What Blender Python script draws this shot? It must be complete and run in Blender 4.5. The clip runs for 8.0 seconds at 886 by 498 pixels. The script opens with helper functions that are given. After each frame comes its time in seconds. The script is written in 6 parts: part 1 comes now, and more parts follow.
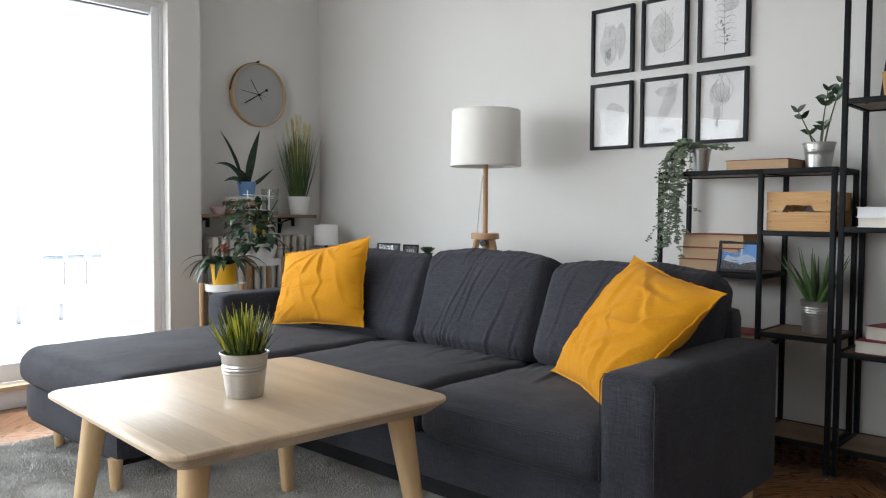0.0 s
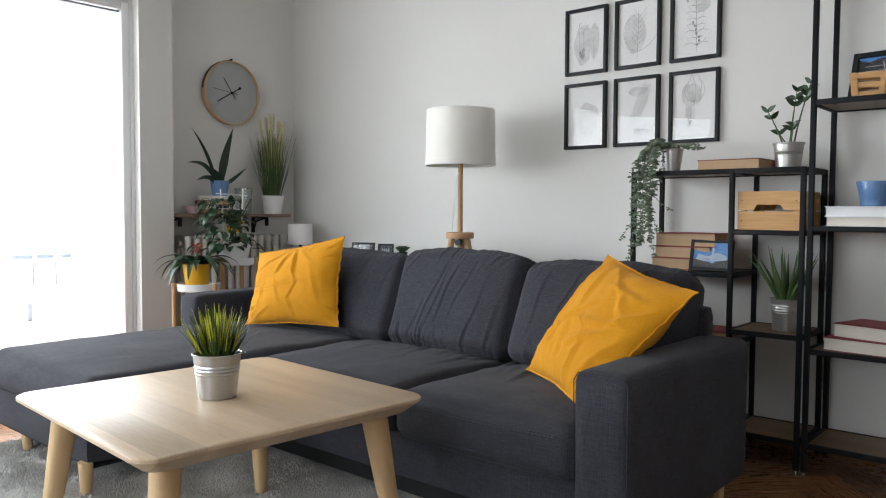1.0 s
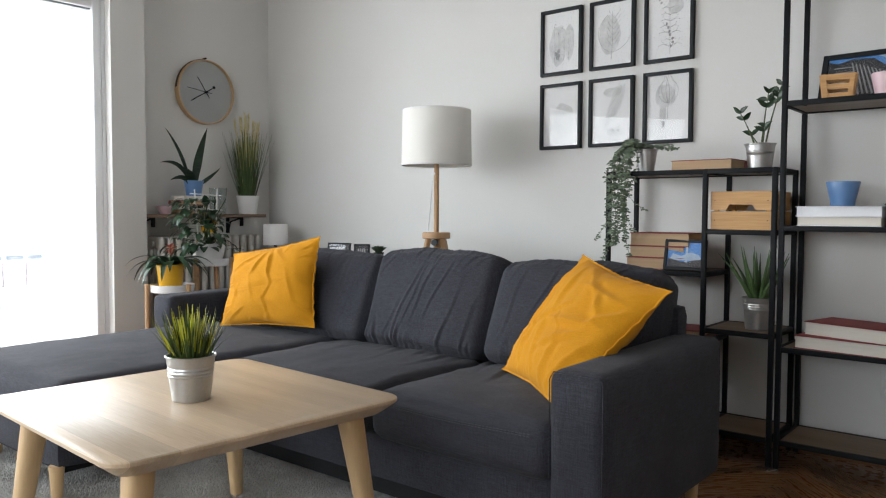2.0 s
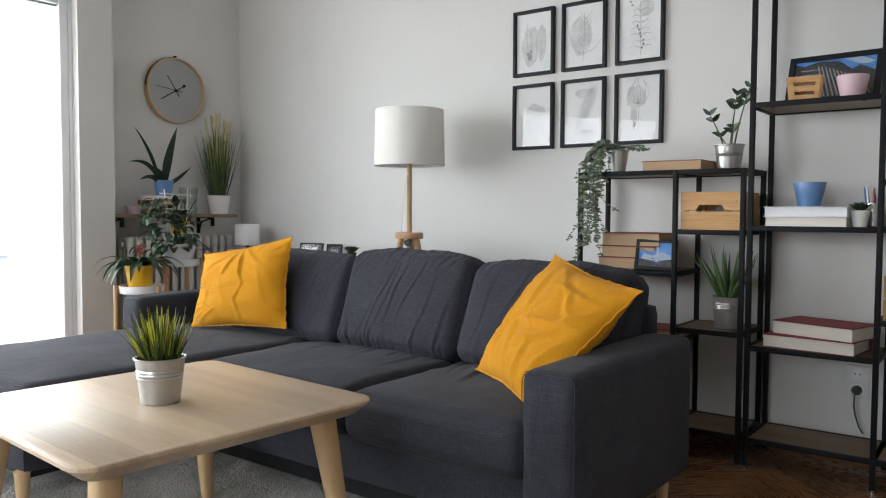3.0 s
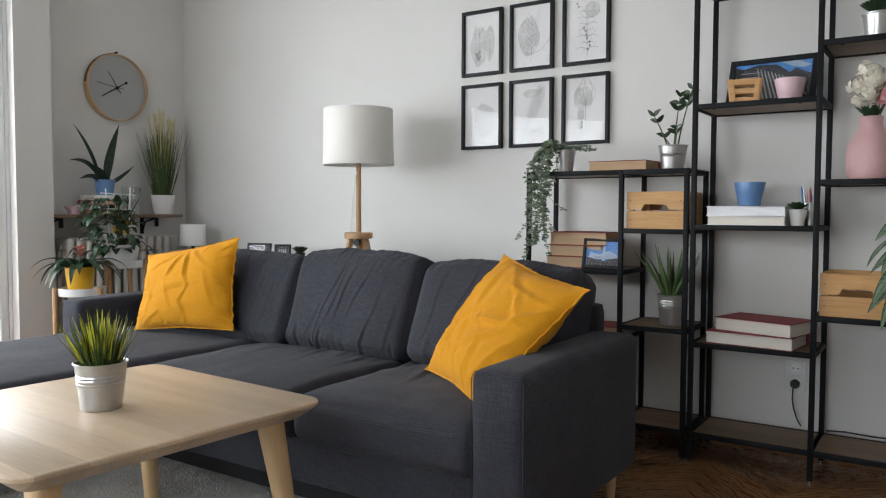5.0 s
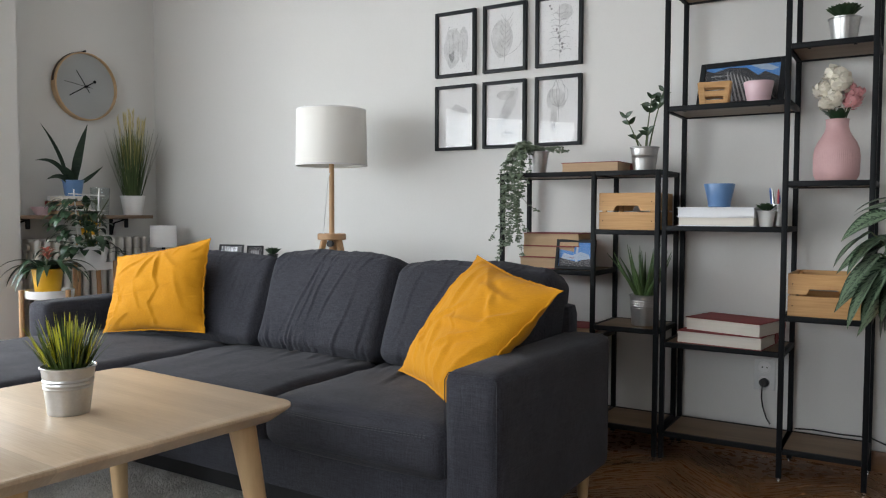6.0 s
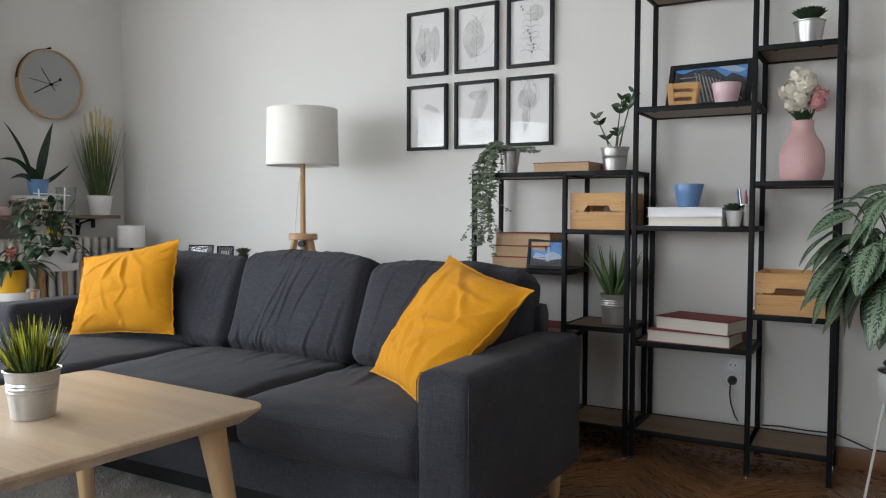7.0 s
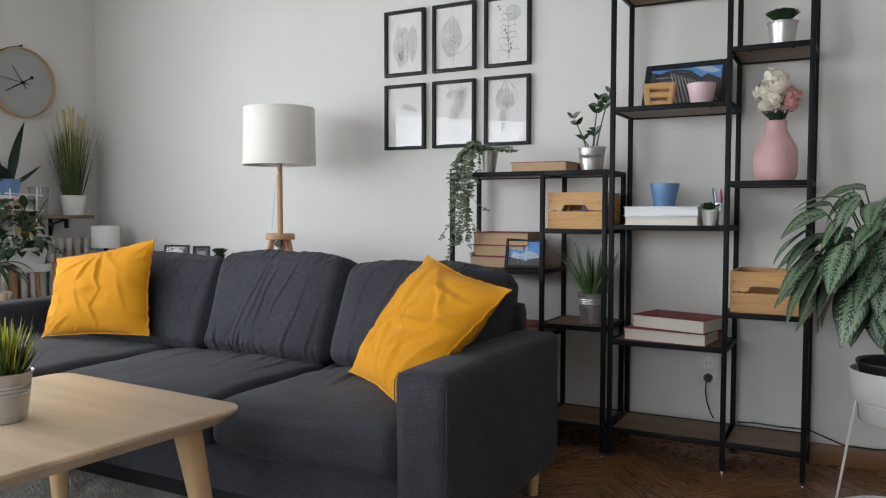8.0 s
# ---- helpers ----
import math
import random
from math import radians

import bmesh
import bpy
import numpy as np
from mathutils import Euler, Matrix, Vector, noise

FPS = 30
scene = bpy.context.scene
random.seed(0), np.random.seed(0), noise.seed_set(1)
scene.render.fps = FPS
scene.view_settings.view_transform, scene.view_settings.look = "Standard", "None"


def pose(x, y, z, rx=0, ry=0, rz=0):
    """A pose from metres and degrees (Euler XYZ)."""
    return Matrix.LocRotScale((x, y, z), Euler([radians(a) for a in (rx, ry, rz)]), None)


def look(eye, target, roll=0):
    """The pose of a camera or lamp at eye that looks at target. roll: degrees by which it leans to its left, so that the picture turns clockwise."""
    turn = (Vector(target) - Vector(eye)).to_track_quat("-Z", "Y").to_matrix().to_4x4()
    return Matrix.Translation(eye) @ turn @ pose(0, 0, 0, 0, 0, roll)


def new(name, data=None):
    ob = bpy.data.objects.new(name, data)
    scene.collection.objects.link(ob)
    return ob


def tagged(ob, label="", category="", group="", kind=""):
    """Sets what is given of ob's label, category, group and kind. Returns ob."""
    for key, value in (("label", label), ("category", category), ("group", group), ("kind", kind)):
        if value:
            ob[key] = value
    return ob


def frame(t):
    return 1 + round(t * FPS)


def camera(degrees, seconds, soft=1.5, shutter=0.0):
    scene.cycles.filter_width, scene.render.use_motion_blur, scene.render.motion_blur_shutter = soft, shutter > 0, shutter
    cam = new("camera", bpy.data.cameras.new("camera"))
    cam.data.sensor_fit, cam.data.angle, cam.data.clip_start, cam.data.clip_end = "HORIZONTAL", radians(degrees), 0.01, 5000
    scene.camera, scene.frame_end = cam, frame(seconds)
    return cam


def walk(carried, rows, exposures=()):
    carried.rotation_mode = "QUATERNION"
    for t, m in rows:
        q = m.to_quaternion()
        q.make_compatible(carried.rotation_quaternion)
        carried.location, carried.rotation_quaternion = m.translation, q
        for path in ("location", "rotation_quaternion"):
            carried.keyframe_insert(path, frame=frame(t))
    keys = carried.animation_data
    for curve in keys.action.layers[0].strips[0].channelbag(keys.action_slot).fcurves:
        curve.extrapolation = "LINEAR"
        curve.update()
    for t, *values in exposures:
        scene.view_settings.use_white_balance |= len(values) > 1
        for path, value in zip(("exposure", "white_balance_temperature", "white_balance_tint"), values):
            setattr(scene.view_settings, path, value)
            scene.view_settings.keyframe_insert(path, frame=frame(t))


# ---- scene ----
# ---------------------------------------------------------------- camera
cam = camera(59.97, 8.0, soft=1.15)
EYE, DRIFT = Vector((-0.0452, 0.0625, 1.05)), Vector((0.0091, 0.0265, 0.0118))      # the eye at 4 s, and its creep over the clip


def carry(t, yaw, pitch, roll):
    e = EYE + DRIFT * ((t - 4) / 8)
    return pose(e.x, e.y, e.z, 90 + pitch, roll, yaw)


walk(cam, [
    (0.0, carry(0.0, 42.943, -2.666, -0.343)),
    (0.5, carry(0.5, 41.989, -2.695, -0.328)),
    (1.0, carry(1.0, 41.116, -2.734, -0.325)),
    (1.5, carry(1.5, 40.268, -2.741, -0.283)),
    (3.0, carry(3.0, 37.413, -2.741, -0.290)),
    (3.5, carry(3.5, 36.357, -2.753, -0.259)),
    (4.0, carry(4.0, 35.469, -2.762, -0.219)),
    (4.5, carry(4.5, 34.586, -2.798, -0.182)),
    (6.0, carry(6.0, 31.807, -2.732, -0.193)),
    (6.5, carry(6.5, 30.659, -2.741, -0.157)),
    (7.0, carry(7.0, 29.761, -2.754, -0.175)),
    (7.5, carry(7.5, 28.898, -2.767, -0.124)),
    (8.0, carry(8.0, 28.161, -2.806, -0.090)),
], exposures=[(0.0, 0.0, 6500, 10), (8.0, 0.0, 6500, 10)])

# ---------------------------------------------------------------- light
world = bpy.data.worlds.new("overcast_sky")
scene.world = world
world.use_nodes = True
wn = world.node_tree.nodes
sky = wn.new("ShaderNodeTexSky")
sky.sky_type, sky.sun_disc = "NISHITA", False
sky.sun_elevation, sky.sun_rotation = radians(62), radians(-90)
world.node_tree.links.new(sky.outputs[0], wn["Background"].inputs[0])
wn["Background"].inputs[1].default_value = 0.15

sun = new("sun", bpy.data.lights.new("sun", "SUN"))
sun.data.energy, sun.data.angle, sun.data.color = 5.0, radians(3), (1.0, 0.97, 0.93)
sun.matrix_world = look((-4 - math.cos(radians(62)) * 9, 2.2, math.sin(radians(62)) * 9), (-4, 1.5, 0))

# sky light that falls through the glazing: the balcony doors, their far half, and the window at the camera's back
def sky_lamp(name, eye, target, w, hgt, watts):
    lamp = new(name, bpy.data.lights.new(name, "AREA"))
    lamp.data.shape, lamp.data.size, lamp.data.size_y = "RECTANGLE", w, hgt
    lamp.data.energy, lamp.data.color = watts, (0.915, 0.975, 1.03)
    lamp.matrix_world = look(eye, target)


sky_lamp("door_sky_light", (-4.80, 1.35, 1.50), (-0.5, 2.6, -0.6), 1.9, 1.5, 60)
sky_lamp("far_door_sky_light", (-4.50, -0.95, 1.40), (-1.0, 1.5, -0.2), 2.2, 1.6, 64)
sky_lamp("rear_window_sky_light", (-1.5, -3.12, 1.6), (-0.4, 3.6, -0.6), 2.3, 1.7, 88)


# ---------------------------------------------------------------- materials
def material(name, a, b=None, rough=0.5, metal=0.0, scale=8.0, fine=80.0, bump=0.15, stretch=(1, 1, 1), sheen=0.0,
             rough_var=0.08, detail=6.0, alpha_mix=0.5, coat=0.0, jitter=0.0, island=False, bump_dist=0.004, fine_mix=0.35, spec=0.5):
    """Principled surface: two colours mixed by a broad and a fine noise, with fine relief."""
    m = bpy.data.materials.new(name)
    m.use_nodes = True
    n, l = m.node_tree.nodes, m.node_tree.links
    p = n["Principled BSDF"]
    co = n.new("ShaderNodeTexCoord")
    mp = n.new("ShaderNodeMapping")
    mp.inputs["Scale"].default_value = stretch
    l.new(co.outputs["Object"], mp.inputs[0])
    n1, n2 = n.new("ShaderNodeTexNoise"), n.new("ShaderNodeTexNoise")
    n1.inputs["Scale"].default_value, n1.inputs["Detail"].default_value = scale, detail
    n2.inputs["Scale"].default_value, n2.inputs["Detail"].default_value = fine, 4.0
    l.new(mp.outputs[0], n1.inputs[0]), l.new(mp.outputs[0], n2.inputs[0])
    mixf = n.new("ShaderNodeMix")
    mixf.inputs[0].default_value = fine_mix
    l.new(n1.outputs[0], mixf.inputs[2]), l.new(n2.outputs[0], mixf.inputs[3])
    ramp = n.new("ShaderNodeMapRange")
    ramp.inputs[1].default_value, ramp.inputs[2].default_value = 0.3, 0.7
    l.new(mixf.outputs[0], ramp.inputs[0])
    mix = n.new("ShaderNodeMix")
    mix.data_type = "RGBA"
    b = b or tuple(c * 0.85 for c in a)
    mix.inputs[6].default_value, mix.inputs[7].default_value = (*a, 1), (*b, 1)
    l.new(ramp.outputs[0], mix.inputs[0])
    out = mix.outputs[2]
    if jitter:
        hsv = n.new("ShaderNodeHueSaturation")
        mr = n.new("ShaderNodeMapRange")
        mr.inputs[3].default_value, mr.inputs[4].default_value = 1 - jitter, 1 + jitter
        if island:
            l.new(n.new("ShaderNodeNewGeometry").outputs["Random Per Island"], mr.inputs[0])
        else:
            l.new(n.new("ShaderNodeObjectInfo").outputs["Random"], mr.inputs[0])
        l.new(mr.outputs[0], hsv.inputs["Value"]), l.new(out, hsv.inputs["Color"])
        out = hsv.outputs[0]
    l.new(out, p.inputs["Base Color"])
    rr = n.new("ShaderNodeMapRange")
    rr.inputs[3].default_value, rr.inputs[4].default_value = max(0.02, rough - rough_var), min(1, rough + rough_var)
    l.new(n1.outputs[0], rr.inputs[0]), l.new(rr.outputs[0], p.inputs["Roughness"])
    p.inputs["Metallic"].default_value = metal
    p.inputs["Specular IOR Level"].default_value = spec
    p.inputs["Sheen Weight"].default_value = sheen
    p.inputs["Coat Weight"].default_value = coat
    if bump:
        bp = n.new("ShaderNodeBump")
        bp.inputs["Strength"].default_value, bp.inputs["Distance"].default_value = bump, bump_dist
        l.new(mixf.outputs[0], bp.inputs["Height"]), l.new(bp.outputs[0], p.inputs["Normal"])
    return m


def fabric(name, a, b, thread=900.0, bump=0.35, sheen=0.2, slub=190.0, contrast=0.4):
    """Woven cloth: fine crossed threads over a slow fading of the colour."""
    m = material(name, a, b, rough=0.9, scale=5, fine=260, bump=0, sheen=sheen, rough_var=0.05, spec=0.2)
    n, l = m.node_tree.nodes, m.node_tree.links
    co = n.new("ShaderNodeTexCoord")
    heights = []
    for stretch in ((0.12, 1, 1), (1, 0.12, 1), (1, 1, 0.12)):
        mp = n.new("ShaderNodeMapping")
        mp.inputs["Scale"].default_value = stretch
        l.new(co.outputs["Object"], mp.inputs[0])
        t = n.new("ShaderNodeTexNoise")
        t.inputs["Scale"].default_value, t.inputs["Detail"].default_value = thread * 0.5, 2
        l.new(mp.outputs[0], t.inputs[0])
        heights.append(t.outputs[0])
    s1, s2 = n.new("ShaderNodeMath"), n.new("ShaderNodeMath")
    l.new(heights[0], s1.inputs[0]), l.new(heights[1], s1.inputs[1])
    l.new(s1.outputs[0], s2.inputs[0]), l.new(heights[2], s2.inputs[1])
    # slubs: broken streaks of lighter and darker yarn
    total = None
    for stretch in ((0.07, 1, 1), (1, 1, 0.07), (1, 0.07, 1)):
        mp, t = n.new("ShaderNodeMapping"), n.new("ShaderNodeTexNoise")
        mp.inputs["Scale"].default_value = stretch
        t.inputs["Scale"].default_value, t.inputs["Detail"].default_value = slub, 3
        l.new(co.outputs["Object"], mp.inputs[0]), l.new(mp.outputs[0], t.inputs[0])
        if total is None:
            total = t.outputs[0]
        else:
            ad = n.new("ShaderNodeMath")
            l.new(total, ad.inputs[0]), l.new(t.outputs[0], ad.inputs[1])
            total = ad.outputs[0]
    mr, hsv = n.new("ShaderNodeMapRange"), n.new("ShaderNodeHueSaturation")
    mr.inputs[1].default_value, mr.inputs[2].default_value = 1.1, 1.9
    mr.inputs[3].default_value, mr.inputs[4].default_value = 1 - contrast, 1 + contrast
    p = n["Principled BSDF"]
    old = p.inputs["Base Color"].links[0].from_socket
    l.new(total, mr.inputs[0]), l.new(mr.outputs[0], hsv.inputs["Value"]), l.new(old, hsv.inputs["Color"]), l.new(hsv.outputs[0], p.inputs["Base Color"])
    bp = n.new("ShaderNodeBump")
    bp.inputs["Strength"].default_value, bp.inputs["Distance"].default_value = bump, 0.0015
    l.new(s2.outputs[0], bp.inputs["Height"])
    l.new(bp.outputs[0], n["Principled BSDF"].inputs["Normal"])
    return m


def glass(name, tint=(1, 1, 1), rough=0.0):
    m = bpy.data.materials.new(name)
    m.use_nodes = True
    n, l = m.node_tree.nodes, m.node_tree.links
    n.remove(n["Principled BSDF"])
    tr, gl, fr, mx = n.new("ShaderNodeBsdfTransparent"), n.new("ShaderNodeBsdfGlossy"), n.new("ShaderNodeLayerWeight"), n.new("ShaderNodeMixShader")
    tr.inputs[0].default_value = (*tint, 1)
    gl.inputs["Roughness"].default_value = rough
    fr.inputs[0].default_value = 0.5
    pw, ad = n.new("ShaderNodeMath"), n.new("ShaderNodeMath")
    pw.operation, pw.inputs[1].default_value = "POWER", 4.0
    ad.operation, ad.inputs[1].default_value, ad.inputs[2].default_value = "MULTIPLY_ADD", 0.9, 0.028
    l.new(fr.outputs["Facing"], pw.inputs[0]), l.new(pw.outputs[0], ad.inputs[0]), l.new(ad.outputs[0], mx.inputs[0])
    l.new(tr.outputs[0], mx.inputs[1]), l.new(gl.outputs[0], mx.inputs[2])
    l.new(mx.outputs[0], n["Material Output"].inputs[0])
    return m


M = {
    "wall": material("wall_paint", (0.655, 0.645, 0.622), (0.620, 0.610, 0.588), rough=0.85, scale=1.6, fine=140, bump=0.12, bump_dist=0.002),
    "ceiling": material("ceiling_paint", (0.70, 0.695, 0.68), (0.67, 0.665, 0.65), rough=0.9, scale=1.5, fine=120, bump=0.1, bump_dist=0.002),
    "upvc": material("white_frame", (0.80, 0.81, 0.82), (0.76, 0.77, 0.78), rough=0.35, scale=3, fine=60, bump=0.03),
    "parquet": material("oak_parquet", (0.25, 0.122, 0.051), (0.145, 0.064, 0.025), rough=0.28, scale=9, fine=60, stretch=(1, 9, 1), bump=0.025, jitter=0.28, coat=0.3, bump_dist=0.001),
    "subfloor": material("parquet_joint", (0.04, 0.02, 0.01), rough=0.7),
    "baseboard": material("oak_skirting", (0.22, 0.105, 0.045), (0.14, 0.065, 0.028), rough=0.35, scale=5, fine=50, stretch=(0.15, 1, 2)),
    "rug": material("rug_pile", (0.56, 0.55, 0.515), (0.34, 0.335, 0.315), rough=1.0, scale=14, fine=160, bump=0.6, bump_dist=0.012, sheen=0.3, fine_mix=0.5),
    "sofa": fabric("charcoal_cloth", (0.043, 0.0438, 0.0535), (0.0305, 0.0312, 0.0395), sheen=0.05, contrast=0.45, slub=330),
    "under": material("black_underside", (0.012, 0.012, 0.013), rough=0.95),
    "thread": material("sofa_seam_thread", (0.075, 0.077, 0.086), rough=0.9),
    "mustard": fabric("mustard_cotton", (0.585, 0.258, 0.009), (0.50, 0.210, 0.006), thread=700, bump=0.25, sheen=0.05, contrast=0.10, slub=420),
    "ash": material("ash_veneer", (0.66, 0.50, 0.33), (0.50, 0.355, 0.215), rough=0.33, scale=6, fine=70, stretch=(0.16, 2.2, 1), bump=0.05, jitter=0.10, bump_dist=0.001),
    "ash_leg": material("ash_leg", (0.64, 0.45, 0.25), (0.52, 0.34, 0.17), rough=0.45, scale=5, fine=60, stretch=(2, 2, 0.2), bump=0.05),
    "beech": material("beech", (0.50, 0.30, 0.15), (0.40, 0.225, 0.105), rough=0.5, scale=6, fine=60, stretch=(2, 2, 0.25), bump=0.06),
    "pine": material("pine_board", (0.62, 0.36, 0.14), (0.43, 0.215, 0.065), rough=0.5, scale=9, fine=55, fine_mix=0.5, stretch=(0.16, 2, 3.0), bump=0.1, jitter=0.08, bump_dist=0.002),
    "shelf_wood": material("brown_shelf_board", (0.21, 0.135, 0.075), (0.13, 0.082, 0.045), rough=0.5, scale=6, fine=50, stretch=(0.2, 2, 1), bump=0.06),
    "wall_shelf": material("walnut_board", (0.24, 0.16, 0.105), (0.16, 0.10, 0.065), rough=0.5, scale=6, fine=50, stretch=(2, 0.2, 1)),
    "black": material("black_steel", (0.007, 0.008, 0.009), (0.011, 0.012, 0.014), rough=0.5, scale=10, fine=200, bump=0.05, spec=0.12),
    "black_frame": material("black_moulding", (0.011, 0.013, 0.015), (0.016, 0.018, 0.021), rough=0.5, scale=10, fine=90, bump=0.05, spec=0.22),
    "zinc": material("galvanised_zinc", (0.52, 0.52, 0.51), (0.42, 0.42, 0.415), rough=0.36, metal=0.9, scale=14, fine=120, bump=0.04, rough_var=0.1),
    "shade": material("linen_shade", (0.78, 0.765, 0.72), (0.74, 0.72, 0.675), rough=0.95, scale=4, fine=400, bump=0.15, bump_dist=0.001),
    "white": material("white_glaze", (0.78, 0.77, 0.76), (0.72, 0.71, 0.70), rough=0.35, scale=5, fine=80, bump=0.03),
    "white_metal": material("white_powder_coat", (0.74, 0.74, 0.73), (0.70, 0.70, 0.69), rough=0.5, scale=6, fine=200, bump=0.05),
    "radiator": material("radiator_enamel", (0.66, 0.65, 0.61), (0.60, 0.59, 0.55), rough=0.4, scale=6, fine=60, bump=0.05),
    "yellow": material("yellow_glaze", (0.75, 0.42, 0.02), (0.68, 0.36, 0.015), rough=0.3, scale=5, fine=60, bump=0.02),
    "blue": material("blue_glaze", (0.13, 0.25, 0.47), (0.11, 0.22, 0.42), rough=0.3, scale=5, fine=60, bump=0.02),
    "pink": material("pink_glaze", (0.62, 0.385, 0.385), (0.56, 0.34, 0.34), rough=0.5, scale=5, fine=90, bump=0.03),
    "pale_pink": material("pale_pink_glaze", (0.66, 0.47, 0.51), (0.60, 0.42, 0.46), rough=0.35, scale=5, fine=60, bump=0.02),
    "soil": material("potting_soil", (0.03, 0.02, 0.014), (0.012, 0.008, 0.006), rough=1, scale=30, fine=120, bump=0.8, bump_dist=0.01),
    "black_pot": material("black_plastic", (0.015, 0.015, 0.016), rough=0.45),
    "paper": material("drawing_paper", (0.74, 0.735, 0.73), (0.66, 0.655, 0.65), rough=0.9, scale=7, fine=120, bump=0.03),
    "ink": material("grey_ink", (0.17, 0.17, 0.17), (0.36, 0.36, 0.36), rough=0.9, scale=30, fine=200, bump=0),
    "wash": material("pale_ink_wash", (0.69, 0.685, 0.68), (0.40, 0.398, 0.395), rough=0.9, scale=16, fine=90, bump=0),
    "gasket": material("grey_gasket", (0.16, 0.18, 0.20), rough=0.7),
    "glass": glass("picture_glass"),
    "pane": glass("door_glass", (0.98, 0.99, 0.99)),
    "tumbler": glass("clear_tumbler", (0.93, 0.95, 0.95)),
    "clock": material("grey_dial", (0.36, 0.37, 0.365), (0.33, 0.34, 0.335), rough=0.8, scale=4, fine=200, bump=0.05),
    "clock_ring": material("bent_birch", (0.55, 0.38, 0.22), (0.46, 0.30, 0.16), rough=0.5, scale=8, fine=60, bump=0.05),
    "leather": material("dark_strap", (0.06, 0.04, 0.03), rough=0.6),
    "red_cover": material("red_book_cloth", (0.27, 0.045, 0.045), (0.20, 0.03, 0.033), rough=0.7, scale=10, fine=300, bump=0.1),
    "pages": material("book_pages", (0.50, 0.35, 0.22), (0.36, 0.24, 0.14), rough=0.95, scale=4, fine=220, stretch=(0.1, 0.1, 9), bump=0.3, bump_dist=0.002),
    "pale_pages": material("pale_book_pages", (0.74, 0.70, 0.63), (0.62, 0.58, 0.51), rough=0.95, scale=4, fine=220, stretch=(0.1, 0.1, 9), bump=0.3, bump_dist=0.002),
    "white_cover": material("white_book_cover", (0.74, 0.75, 0.77), (0.68, 0.69, 0.71), rough=0.6, scale=6, fine=90, bump=0.03),
    "cable": material("black_cable", (0.01, 0.01, 0.01), rough=0.5),
    "socket": material("white_socket", (0.70, 0.70, 0.69), rough=0.3, bump=0),
    "chrome": material("chrome", (0.7, 0.7, 0.7), rough=0.15, metal=1.0, bump=0),
    "zz": material("zz_leaf", (0.009, 0.024, 0.009), (0.018, 0.045, 0.014), rough=0.3, scale=20, fine=80, bump=0.05, jitter=0.25, island=True),
    "aloe": material("aloe_leaf", (0.05, 0.10, 0.032), (0.10, 0.165, 0.055), rough=0.4, scale=40, fine=200, bump=0.05, jitter=0.2, island=True),
    "eucalyptus": material("grey_green_leaf", (0.095, 0.135, 0.085), (0.21, 0.255, 0.18), rough=0.6, scale=30, fine=100, bump=0.05, jitter=0.3, island=True),
    "grass": material("grass_blade", (0.06, 0.105, 0.016), (0.03, 0.06, 0.012), rough=0.5, scale=10, fine=80, bump=0.03, jitter=0.35, island=True),
    "grass_tip": material("yellow_green_tip", (0.60, 0.56, 0.04), (0.36, 0.40, 0.03), rough=0.5, scale=10, fine=80, bump=0.03, jitter=0.3, island=True),
    "reed": material("reed_blade", (0.075, 0.115, 0.03), (0.03, 0.055, 0.016), rough=0.6, scale=10, fine=80, bump=0.03, jitter=0.4, island=True),
    "reed_tip": material("yellowed_reed", (0.36, 0.33, 0.10), (0.20, 0.21, 0.06), rough=0.6, scale=10, fine=80, bump=0.03, jitter=0.4, island=True),
    "plume": material("straw_plume", (0.70, 0.62, 0.34), (0.60, 0.52, 0.26), rough=0.9, scale=30, fine=150, bump=0.2, jitter=0.2, island=True),
    "dark_leaf": material("dark_glossy_leaf", (0.016, 0.042, 0.02), (0.03, 0.065, 0.028), rough=0.32, scale=20, fine=80, bump=0.05, jitter=0.3, island=True),
    "snake": material("snake_leaf", (0.016, 0.04, 0.025), (0.05, 0.085, 0.05), rough=0.4, scale=30, fine=60, stretch=(0.5, 0.5, 3), bump=0.05, jitter=0.2, island=True),
    "succulent": material("succulent_leaf", (0.035, 0.075, 0.035), (0.06, 0.105, 0.05), rough=0.5, scale=20, fine=80, bump=0.05, jitter=0.3, island=True),
    "bract": material("coral_bract", (0.55, 0.20, 0.14), (0.42, 0.13, 0.10), rough=0.5, scale=20, bump=0.03, jitter=0.2, island=True),
    "petal": material("cream_petal", (0.86, 0.82, 0.72), (0.80, 0.75, 0.63), rough=0.7, scale=15, fine=120, bump=0.08, jitter=0.1, island=True),
    # greyer white for the big pot: the light's fall-off is in its colour
    "dim_white": material("dimmed_matt_white_pot", (0.60, 0.60, 0.595), (0.55, 0.55, 0.545), rough=0.6, scale=5, fine=80, bump=0.03),
    "pink_petal": material("pink_petal", (0.72, 0.36, 0.36), (0.62, 0.27, 0.28), rough=0.7, scale=15, fine=120, bump=0.08, jitter=0.15, island=True),
    "stem": material("green_stem", (0.05, 0.09, 0.025), (0.07, 0.075, 0.03), rough=0.6, scale=20, bump=0.05),
    "photo_sky": material("photo_sky", (0.03, 0.16, 0.48), (0.10, 0.28, 0.60), rough=0.4, scale=8, fine=30, bump=0),
    "photo_cloud": material("photo_cloud", (0.48, 0.54, 0.60), (0.22, 0.32, 0.46), rough=0.4, scale=12, fine=40, bump=0),
    "photo_dark": material("photo_dark", (0.018, 0.02, 0.026), (0.05, 0.05, 0.055), rough=0.4, scale=30, fine=90, bump=0),
